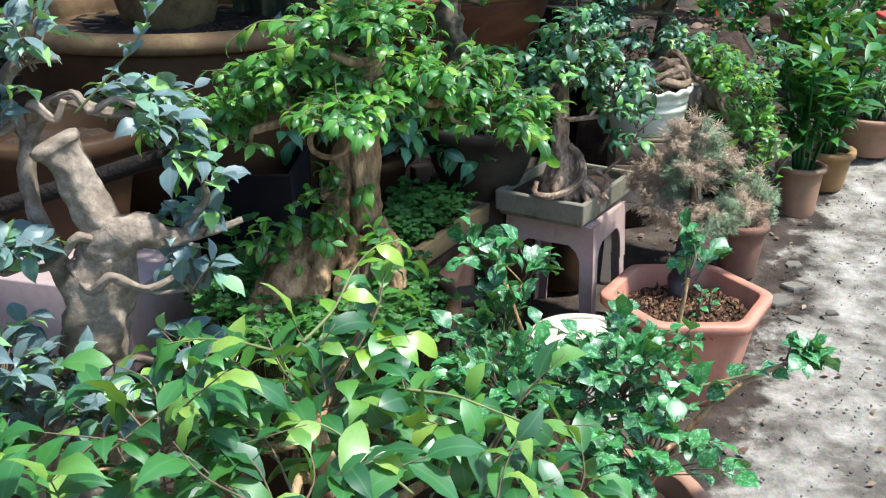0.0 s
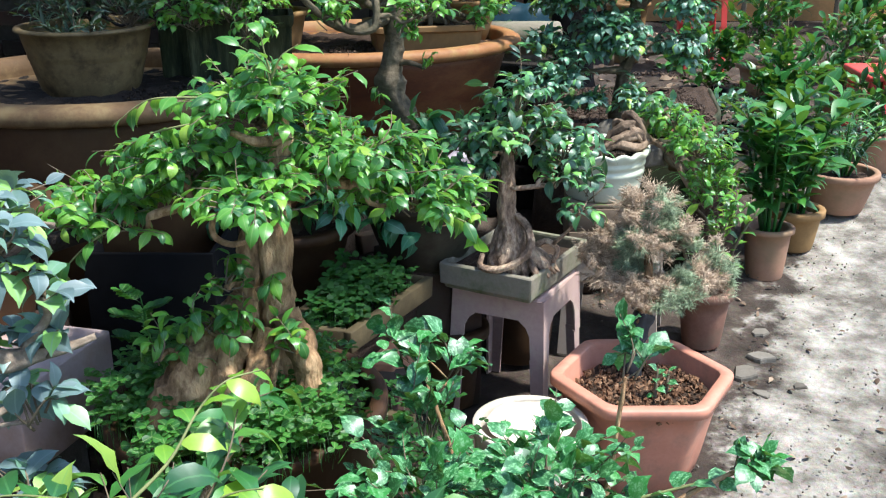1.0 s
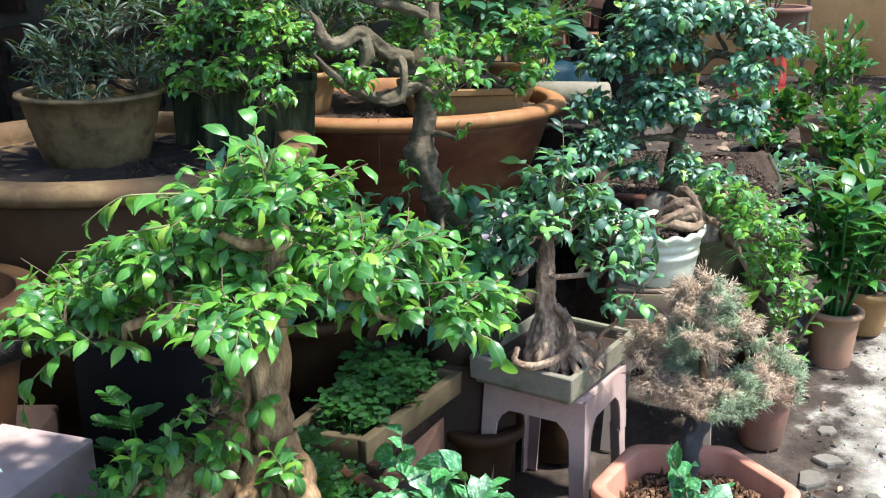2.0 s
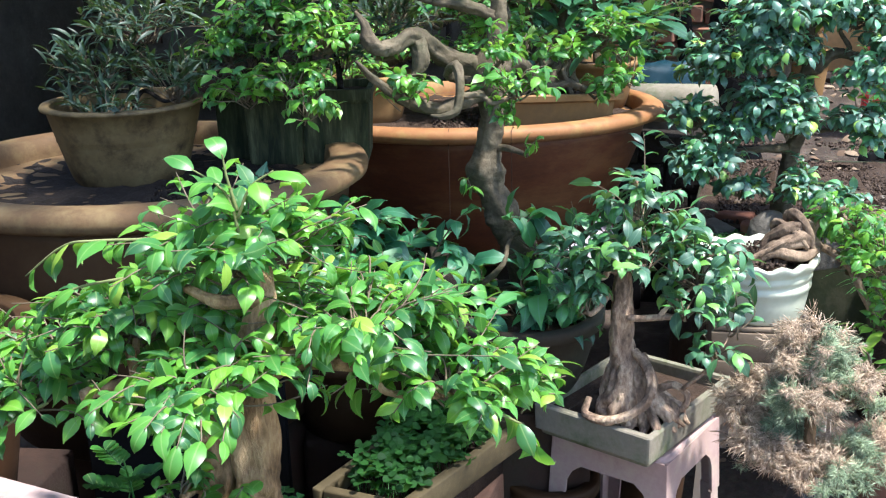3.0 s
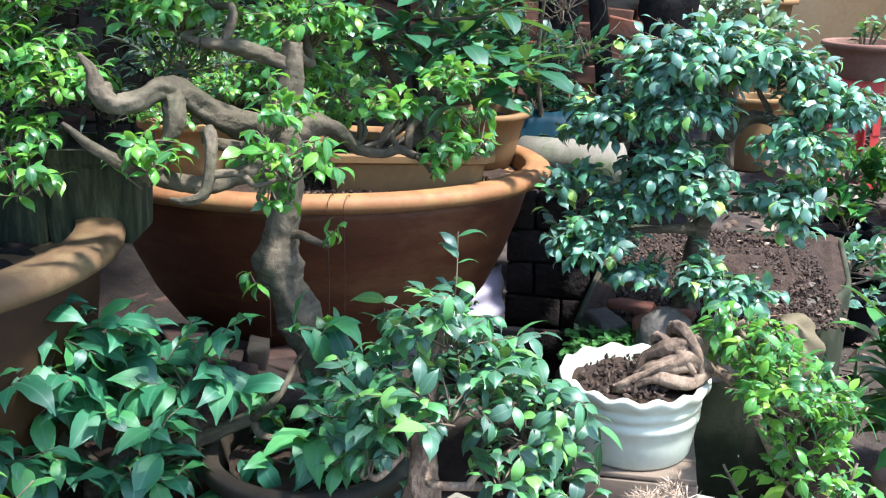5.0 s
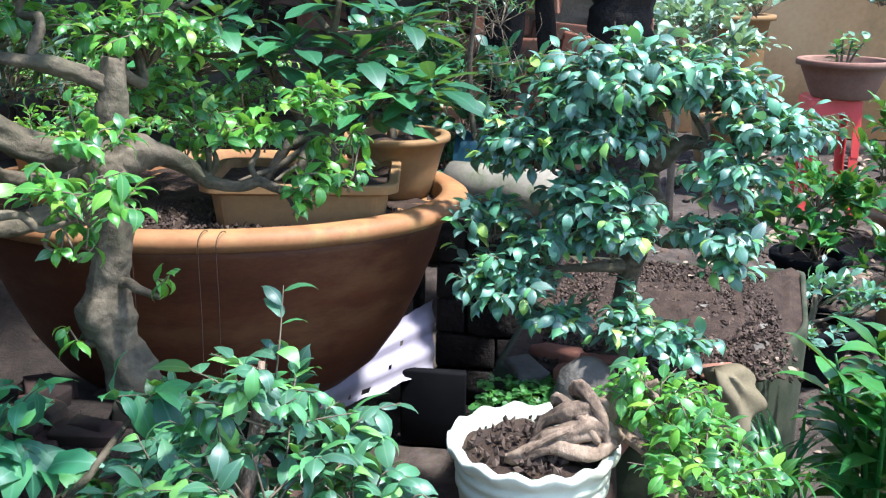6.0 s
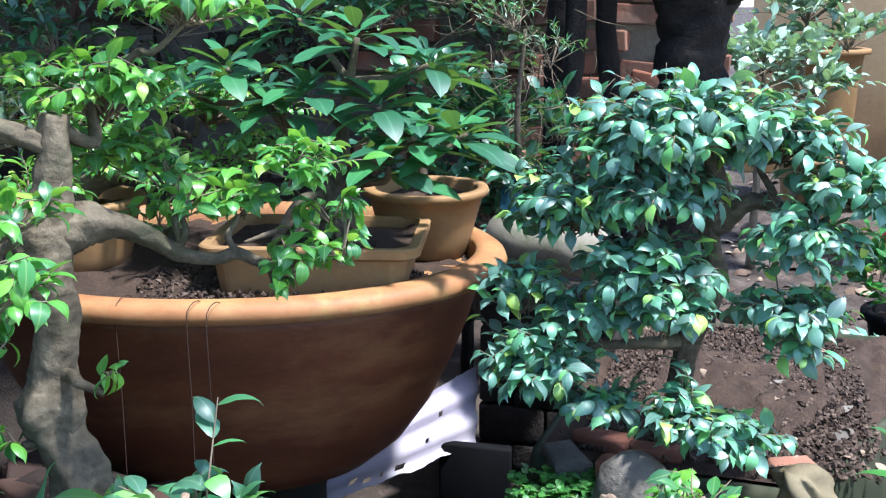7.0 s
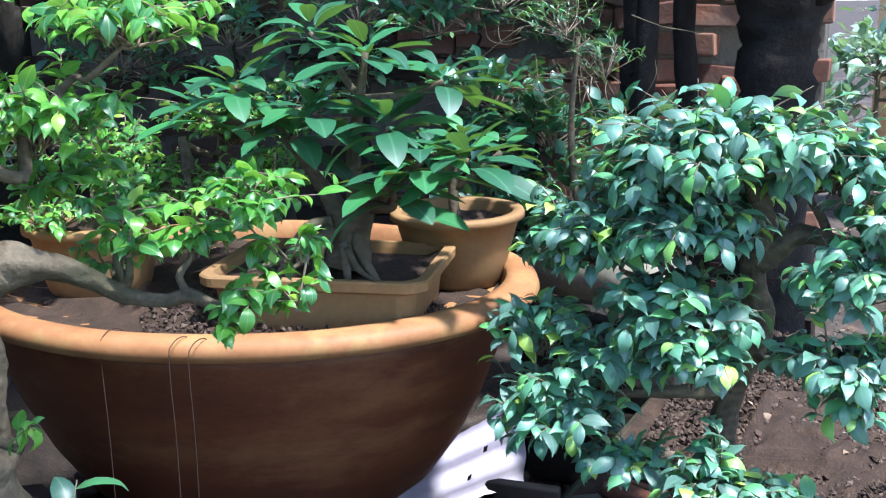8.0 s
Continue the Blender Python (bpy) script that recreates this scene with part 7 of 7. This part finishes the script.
tan_wall()
for nm, pts, lab in (("tree", [(0.71, 5.1, GZ, 0.15), (0.715, 5.1, 0.4, 0.115), (0.72, 5.1, 0.9, 0.095), (0.73, 5.12, 1.1, 0.105), (0.71, 5.1, 1.3, 0.14), (0.68, 5.1, 1.55, 0.15), (0.70, 5.0, 2.2, 0.10), (0.6, 4.9, 2.9, 0.07)], "dark tree with a rough black trunk and an added unseen shading crown"),):
    th = thing(nm, (0.74, 5.1, GZ), lab, "tree")
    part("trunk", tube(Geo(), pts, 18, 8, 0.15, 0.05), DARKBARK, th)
    for k, lp in enumerate(([(0.70, 5.08, 1.25, 0.07), (0.55, 5.0, 1.38, 0.05), (0.3, 4.95, 1.5, 0.04), (0.0, 4.9, 1.7, 0.02)],
                            [(0.78, 5.1, 1.2, 0.06), (1.05, 5.05, 1.33, 0.045), (1.4, 5.0, 1.45, 0.03)],
                            [(0.70, 5.0, 2.0, 0.05), (-0.4, 4.4, 2.3, 0.035), (-1.4, 3.4, 2.2, 0.02)],
                            [(-0.4, 4.4, 2.3, 0.03), (-0.35, 3.6, 2.35, 0.022), (-0.2, 2.8, 2.35, 0.012)],
                            [(-0.35, 3.6, 2.35, 0.02), (0.1, 2.85, 2.4, 0.015), (0.42, 2.4, 2.36, 0.010), (0.8, 2.36, 2.33, 0.006)],
                            [(0.1, 2.85, 2.4, 0.014), (0.55, 2.95, 2.4, 0.010), (1.02, 2.88, 2.35, 0.006)],
                            [(0.70, 5.0, 2.2, 0.05), (0.6, 5.4, 2.4, 0.03), (0.5, 5.8, 2.5, 0.02)],
                            [(0.65, 4.95, 2.4, 0.05), (-0.2, 5.1, 2.7, 0.03), (-1.2, 5.0, 2.8, 0.02)])):
        part("limb", tube(Geo(), lp, 10, 6, 0.15), DARKBARK, th)
    # crown pads added above the view to shade the planters and back wall
    pads = [(-0.60, 3.35, 2.3, 0.32, 0.2), (-0.2, 2.35, 2.3, 0.26, 0.13), (-0.75, 2.5, 2.3, 0.30, 0.15), (-0.42, 2.58, 2.3, 0.2, 0.12), (-0.4, 3.05, 2.3, 0.2, 0.12), (-1.3, 4.7, 2.6, 0.9, 0.3), (0.3, 5.75, 2.5, 0.7, 0.3), (-0.6, 5.4, 2.4, 0.9, 0.3), (-1.3, 3.9, 2.5, 0.8, 0.25), (-1.6, 2.8, 2.4, 0.5, 0.22), (-2.0, 5.2, 2.3, 0.7, 0.3), (0.35, 5.0, 2.15, 0.5, 0.2), (-0.45, 4.95, 2.2, 0.6, 0.2), (-0.38, 4.2, 2.35, 0.45, 0.18), (-0.8, 4.6, 2.35, 0.45, 0.2)]
    tw, po = twigs_and_leaves(pads, 10000, 0.11, 91, 0.4, per_twig=10)
    twig_part(th, tw, 0.004, DARKBARK)
    foliage(th, po, ROUNDISH, SHADY, 0, 4)
    # denser unseen pads, set to shade the planter rim, clover and grey trunk
    over = [(0.14, 2.52, 2.3, 0.20, 0.10), (0.42, 2.32, 2.3, 0.26, 0.10), (0.84, 2.38, 2.3, 0.18, 0.09), (1.02, 2.86, 2.3, 0.2, 0.09)]
    tw, po = twigs_and_leaves(over, 1600, 0.10, 94, 0.4, per_twig=10)
    twig_part(th, tw, 0.003, DARKBARK)
    foliage(th, po, ROUNDISH, SHADY, 0, 6, rest="overhanging_foliage")
    low = [(1.15, 5.05, 1.42, 0.35, 0.09), (0.45, 4.95, 1.45, 0.3, 0.07), (1.5, 5.0, 1.5, 0.3, 0.1)]
    tw, po = twigs_and_leaves(low, 420, 0.09, 92, 0.6, per_twig=8)
    twig_part(th, tw, 0.003, DARKBARK)
    foliage(th, po, ROUNDISH, DEEP, 0, 5, rest="hanging_foliage")
for k, (x, y, rr, lean) in enumerate(((0.50, 5.15, 0.032, 0.03), (0.385, 5.0, 0.03, -0.02), (0.30, 5.3, 0.04, 0.0))):
    th = thing("sapling_trunk", (x, y, GZ), "slim dark tree trunk before the brick wall", "tree", "slim trunks")
    part("trunk", tube(Geo(), [(x, y, GZ, rr * 1.3), (x + lean, y, 0.6, rr), (x - lean, y, 1.2, rr * 0.95), (x + lean * 2, y, 2.3, rr * 0.7)], 10, 7, 0.2), DARKBARK, th)

# shrubs before the brick wall
plant("wall_shrub", (0.15, 4.75, GZ), "dark small-leaved shrub growing before the brick wall", "shrub",
      [[(0.15, 4.75, GZ, 0.02), (0.16, 4.75, 0.4, 0.016), (0.18, 4.74, 0.75, 0.01), (0.2, 4.72, 0.95, 0.005)]],
      [(0.25, 4.65, 0.92, 0.2, 0.10), (0.10, 4.65, 1.0, 0.2, 0.08), (0.32, 4.6, 0.78, 0.16, 0.08), (0.42, 4.7, 0.9, 0.12, 0.1), (0.0, 4.7, 0.85, 0.2, 0.1), (0.28, 4.6, 0.66, 0.2, 0.1), (0.1, 4.62, 0.72, 0.2, 0.1)], 1500, 0.05, ROUNDISH, SHADY, DARKBARK, 131, 0, 0.3, limb=0.006)
plant("wall_shrub", (-0.4, 4.95, GZ), "dark leafy shrub growing before the brick wall", "shrub",
      [[(-0.4, 4.95, GZ, 0.02), (-0.42, 4.95, 0.5, 0.016), (-0.4, 4.94, 1.0, 0.008)]],
      [(-0.4, 4.9, 1.2, 0.25, 0.10), (-0.8, 4.85, 1.15, 0.25, 0.12), (-0.15, 4.9, 1.15, 0.2, 0.08), (-0.6, 4.8, 0.95, 0.25, 0.1), (-1.1, 4.7, 1.1, 0.25, 0.15)], 700, 0.06, LANCE, SHADY, DARKBARK, 133, 0, 0.3, limb=0.006)
for k, (x, pads) in enumerate(((-0.3, [(-0.3, 5.58, 1.15, 0.35, 0.16), (-0.75, 5.6, 1.0, 0.3, 0.2), (0.05, 5.58, 1.0, 0.22, 0.16), (-0.1, 5.6, 0.75, 0.3, 0.16), (0.18, 5.6, 1.3, 0.2, 0.12)]),
                               (-1.3, [(-1.3, 5.58, 1.2, 0.35, 0.2), (-1.7, 5.6, 1.0, 0.35, 0.25), (-1.1, 5.6, 0.85, 0.3, 0.2), (-2.1, 5.6, 1.25, 0.3, 0.2)]))):
    plant("wall_creeper", (x, 5.6, GZ), "dusty dark creeper hanging over the broken bricks", "creeper",
          [[(x, 5.62, GZ, 0.015), (x + 0.03, 5.64, 0.5, 0.012), (x - 0.02, 5.62, 1.0, 0.007)]],
          pads, 900, 0.055, ROUNDISH, GREY, DARKBARK, 141 + k, 0, 0.7, limb=0.005, low=-0.9)
th = thing("bare_shrub", (0.36, 4.55, GZ), "bare grey shrub of fine crooked twigs", "shrub")
part("stem", tube(Geo(), [(0.36, 4.55, GZ, 0.012), (0.38, 4.55, 0.5, 0.010), (0.34, 4.52, 0.9, 0.008), (0.36, 4.5, 1.15, 0.005)], 8, 6), GREYBARK, th)
r7 = np.random.default_rng(70)
tw = []
for k in range(48):
    a = np.array((0.35 + r7.normal() * 0.07, 4.51 + r7.normal() * 0.06, 0.95 + 0.25 * r7.random()))
    e = a + r7.normal(size=3) * np.array((0.09, 0.08, 0.07))
    tw.append(spline(np.array([a, (a + e) / 2 + r7.normal(size=3) * 0.02, e, e + r7.normal(size=3) * 0.03]), 4))
twig_part(th, tw, 0.0013, GREYBARK)
tw, po = twigs_and_leaves([(0.33, 4.5, 1.2, 0.13, 0.07), (0.16, 4.55, 1.24, 0.12, 0.05), (0.42, 4.5, 1.1, 0.09, 0.07)], 380, 0.03, 73, 0.2, per_twig=8)
twig_part(th, tw, 0.0012, TWIG)
foliage(th, po, FINE, GREY, 0, 6)

# far pots and the red stool with a bowl
stool("red_stool", (1.64, 6.72), GZ, 0.55, 0.22, 6, RED, "bright red plastic stool under a bowl", 0.16)
pot("bonsai_bowl", (1.68, 6.72), 0.19, 0.17, 0.50, CLAYRED, "dark brown bonsai bowl on a red stool", base=0.7, lip=0.02)
stalk_plant("bonsai_seedling", (1.66, 6.7, 0.65), "pale leafy cutting in a dark bowl", 5, 0.12, 0.1, 7, 0.06, ROUNDISH, GREY, 12, 0)
pot("tall_pot", (1.22, 7.6), 0.22, 0.80, GZ, OCHREPOT, "tall flared ochre pot by the tan wall", base=0.55, lip=0.03)
pot("clay_pot", (1.22, 7.0), 0.13, 0.38, GZ, OCHREPOT, "small ochre pot by the tan wall", base=0.7, lip=0.02)
# most of these take the leaf colour painted pale as if sunlit
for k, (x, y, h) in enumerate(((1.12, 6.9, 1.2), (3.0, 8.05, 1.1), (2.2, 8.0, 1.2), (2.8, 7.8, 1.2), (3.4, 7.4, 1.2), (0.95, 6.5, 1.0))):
    plant("far_shrub", (x, y, GZ), "pale shrub by the tan wall", "shrub", [[(x, y, GZ, 0.02), (x, y, h * 0.5, 0.012), (x, y, h * 0.85, 0.006)]],
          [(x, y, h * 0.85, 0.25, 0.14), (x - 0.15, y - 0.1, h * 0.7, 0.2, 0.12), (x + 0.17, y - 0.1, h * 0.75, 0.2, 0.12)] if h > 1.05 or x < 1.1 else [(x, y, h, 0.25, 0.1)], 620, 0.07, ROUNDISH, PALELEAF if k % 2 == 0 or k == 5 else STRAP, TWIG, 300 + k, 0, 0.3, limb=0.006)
ch = thing("red_chair", (2.12, 5.0, GZ), "faded orange-red plastic chair seen from the side", "chair")
for x, y in ((2.05, 4.92), (2.22, 4.92), (2.05, 5.2), (2.22, 5.2)):
    part("leg", box(Geo(), (x, y, GZ), (x + 0.03, y + 0.03, 0.36), 0, bevel=0.006), RED, ch)
part("seat", box(Geo(), (2.03, 4.9, 0.34), (2.27, 5.25, 0.37), 0, bevel=0.01), RED, ch)

# ---- litter, clods and stones ----


def litter(name, label, n, region, size, material, seed, kind_of=0, z=None):
    """Curled dry leaves or clods strewn over a region (x0, x1, y0, y1), kept off by a slant edge."""
    r = np.random.default_rng(seed)
    po, g = [], Geo()
    for _ in range(n):
        x, y = r.uniform(region[0], region[1]), r.uniform(region[2], region[3])
        if z is None:
            x, y, _ = settle((x, y, GZ))
            zz = ground_height(x, y) + 0.012
        else:
            x, y, zz = Vector((x, y, z(x, y))) + shift((x, y, z(x, y)))
        s = size * (0.5 + r.random())
        if kind_of == 0:
            a = r.random() * 6.283
            po.append(leaf_pose((x, y, zz), (math.cos(a), math.sin(a), r.normal() * 0.2), r.normal(size=3) * 0.4 + (0, 0, 1), s))
        else:
            m = pose(x, y, zz, r.uniform(0, 360), r.uniform(0, 360), r.uniform(0, 360))
            q = [(0, 0, 1), (0.9, 0, 0.2), (0.1, 0.8, 0.1), (-0.8, 0.1, 0.3), (0, -0.9, 0), (0.1, 0, -0.8)]
            v = [m @ (Vector(p) * s * r.uniform(0.6, 1.2)) for p in q]
            g.add(v, [(0, 1, 2), (0, 2, 3), (0, 3, 4), (0, 4, 1), (5, 2, 1), (5, 3, 2), (5, 4, 3), (5, 1, 4)])
    if kind_of == 0:
        pick = [int(i) for i in r.integers(0, len(FICUS), len(po))]
        ob = part(name, leaves_joined(name, FICUS, po, pick), material)
    else:
        ob = part(name, g, material, smooth=False)
    return tagged(ob, label, "litter", kind="stuff")


litter("dry_leaf_litter", "curled brown leaves fallen along the walk", 240, (0.6, 1.5, 2.0, 4.6), 0.024, DRYLEAF, 1)
litter("dry_leaf_litter", "curled brown leaves fallen on the dirt", 900, (0.7, 3.2, 4.6, 8.0), 0.07, DRYLEAF, 2)
litter("dry_leaf_litter", "dry leaves on the raised bed", 45, (0.65, 1.15, 3.9, 4.6), 0.03, DRYLEAF, 3, z=lambda x, y: 0.46)
litter("gravel", "small stones and crumbs along the walk", 2600, (0.7, 2.6, 1.2, 6.5), 0.0045, STONE, 4, 1)
litter("soil_crumbs", "clods of soil on the raised bed", 4200, (0.62, 1.17, 3.84, 4.7), 0.007, BEDCRUMB, 5, 1, z=lambda x, y: 0.452)


def clods_in(name, label, centre, radius, z, n, size, seed, material=CHIPS):
    r = np.random.default_rng(seed)
    g = Geo()
    for _ in range(n):
        a, d = r.random() * 6.283, math.sqrt(r.random()) * radius
        m = pose(centre[0] + d * math.cos(a), centre[1] + d * math.sin(a), z + 0.004 * r.random(), r.uniform(0, 360), r.uniform(0, 360), r.uniform(0, 360))
        s = size * (0.5 + r.random())
        q = [(0, 0, 0.6), (1.2, 0, 0.2), (0.1, 0.8, 0.1), (-1.1, 0.1, 0.3), (0, -0.7, 0), (0.1, 0, -0.6)]
        g.add([m @ (Vector(p) * s * r.uniform(0.6, 1.2)) for p in q], [(0, 1, 2), (0, 2, 3), (0, 3, 4), (0, 4, 1), (5, 2, 1), (5, 3, 2), (5, 4, 3), (5, 1, 4)])
    tagged(part(name, g, material, smooth=False, at=(*centre, z)), label, "soil", kind="stuff")


clods_in("soil_clods", "red-brown clods heaped in the hexagonal pot", HEX_C, 0.165, 0.175, 800, 0.008, 11)
clods_in("soil_clods", "clods and chips in the white pot", WHITE_C, 0.10, 0.576, 160, 0.008, 12, BEDCRUMB)
clods_in("soil_clods", "crumbs of soil in the great planter", (-0.02, 3.79), 0.20, 0.793, 780, 0.006, 13, BEDCRUMB)
clods_in("soil_clods", "crumbs of soil at the great planter's end", (0.24, 3.86), 0.09, 0.793, 300, 0.006, 14, BEDCRUMB)
clods_in("soil_clods", "dark crumbs in the brown planter", (-0.45, 2.8), 0.15, 0.897, 260, 0.006, 15, SHADESOIL)
rs = random.Random(5)
for k, (x, y, w) in enumerate(((1.10, 3.02, 0.045), (1.17, 3.12, 0.04), (1.12, 2.9, 0.03), (1.2, 3.28, 0.035), (1.05, 2.66, 0.02), (1.24, 2.95, 0.022), (1.3, 3.35, 0.025))):
    flake = [(q[0] * w * rs.uniform(0.7, 1.25), q[1] * w * 0.75 * rs.uniform(0.7, 1.3)) for q in outline_round(9)]
    part("body", loft(Geo(), flake, [(0.97, GZ - 0.008), (1.0, GZ + w * 0.1), (0.93, GZ + w * 0.24), (0.5, GZ + w * 0.27), (0.02, GZ + w * 0.28)], (x, y), rs.uniform(0, 180), wobble=0.06), STONE, thing("flat_stone", (x, y, GZ), "flat grey stone flake at the walk's edge", "stone", "stones by the walk"), smooth=False)
fl = thing("small_flower", (0.48, 1.47, 0.63), "small white blossom on the mottled shrub", "flower")
po = [leaf_pose((0.48, 1.467, 0.638), (math.cos(a), math.sin(a), 0.3), (0, 0, 1), 0.012) for a in np.linspace(0, 6.283, 6)[:-1]]
part("petal_ring", leaves_joined("petal_ring", LEAFLET, po, [0] * 5), PETAL, fl)
brick_wall()
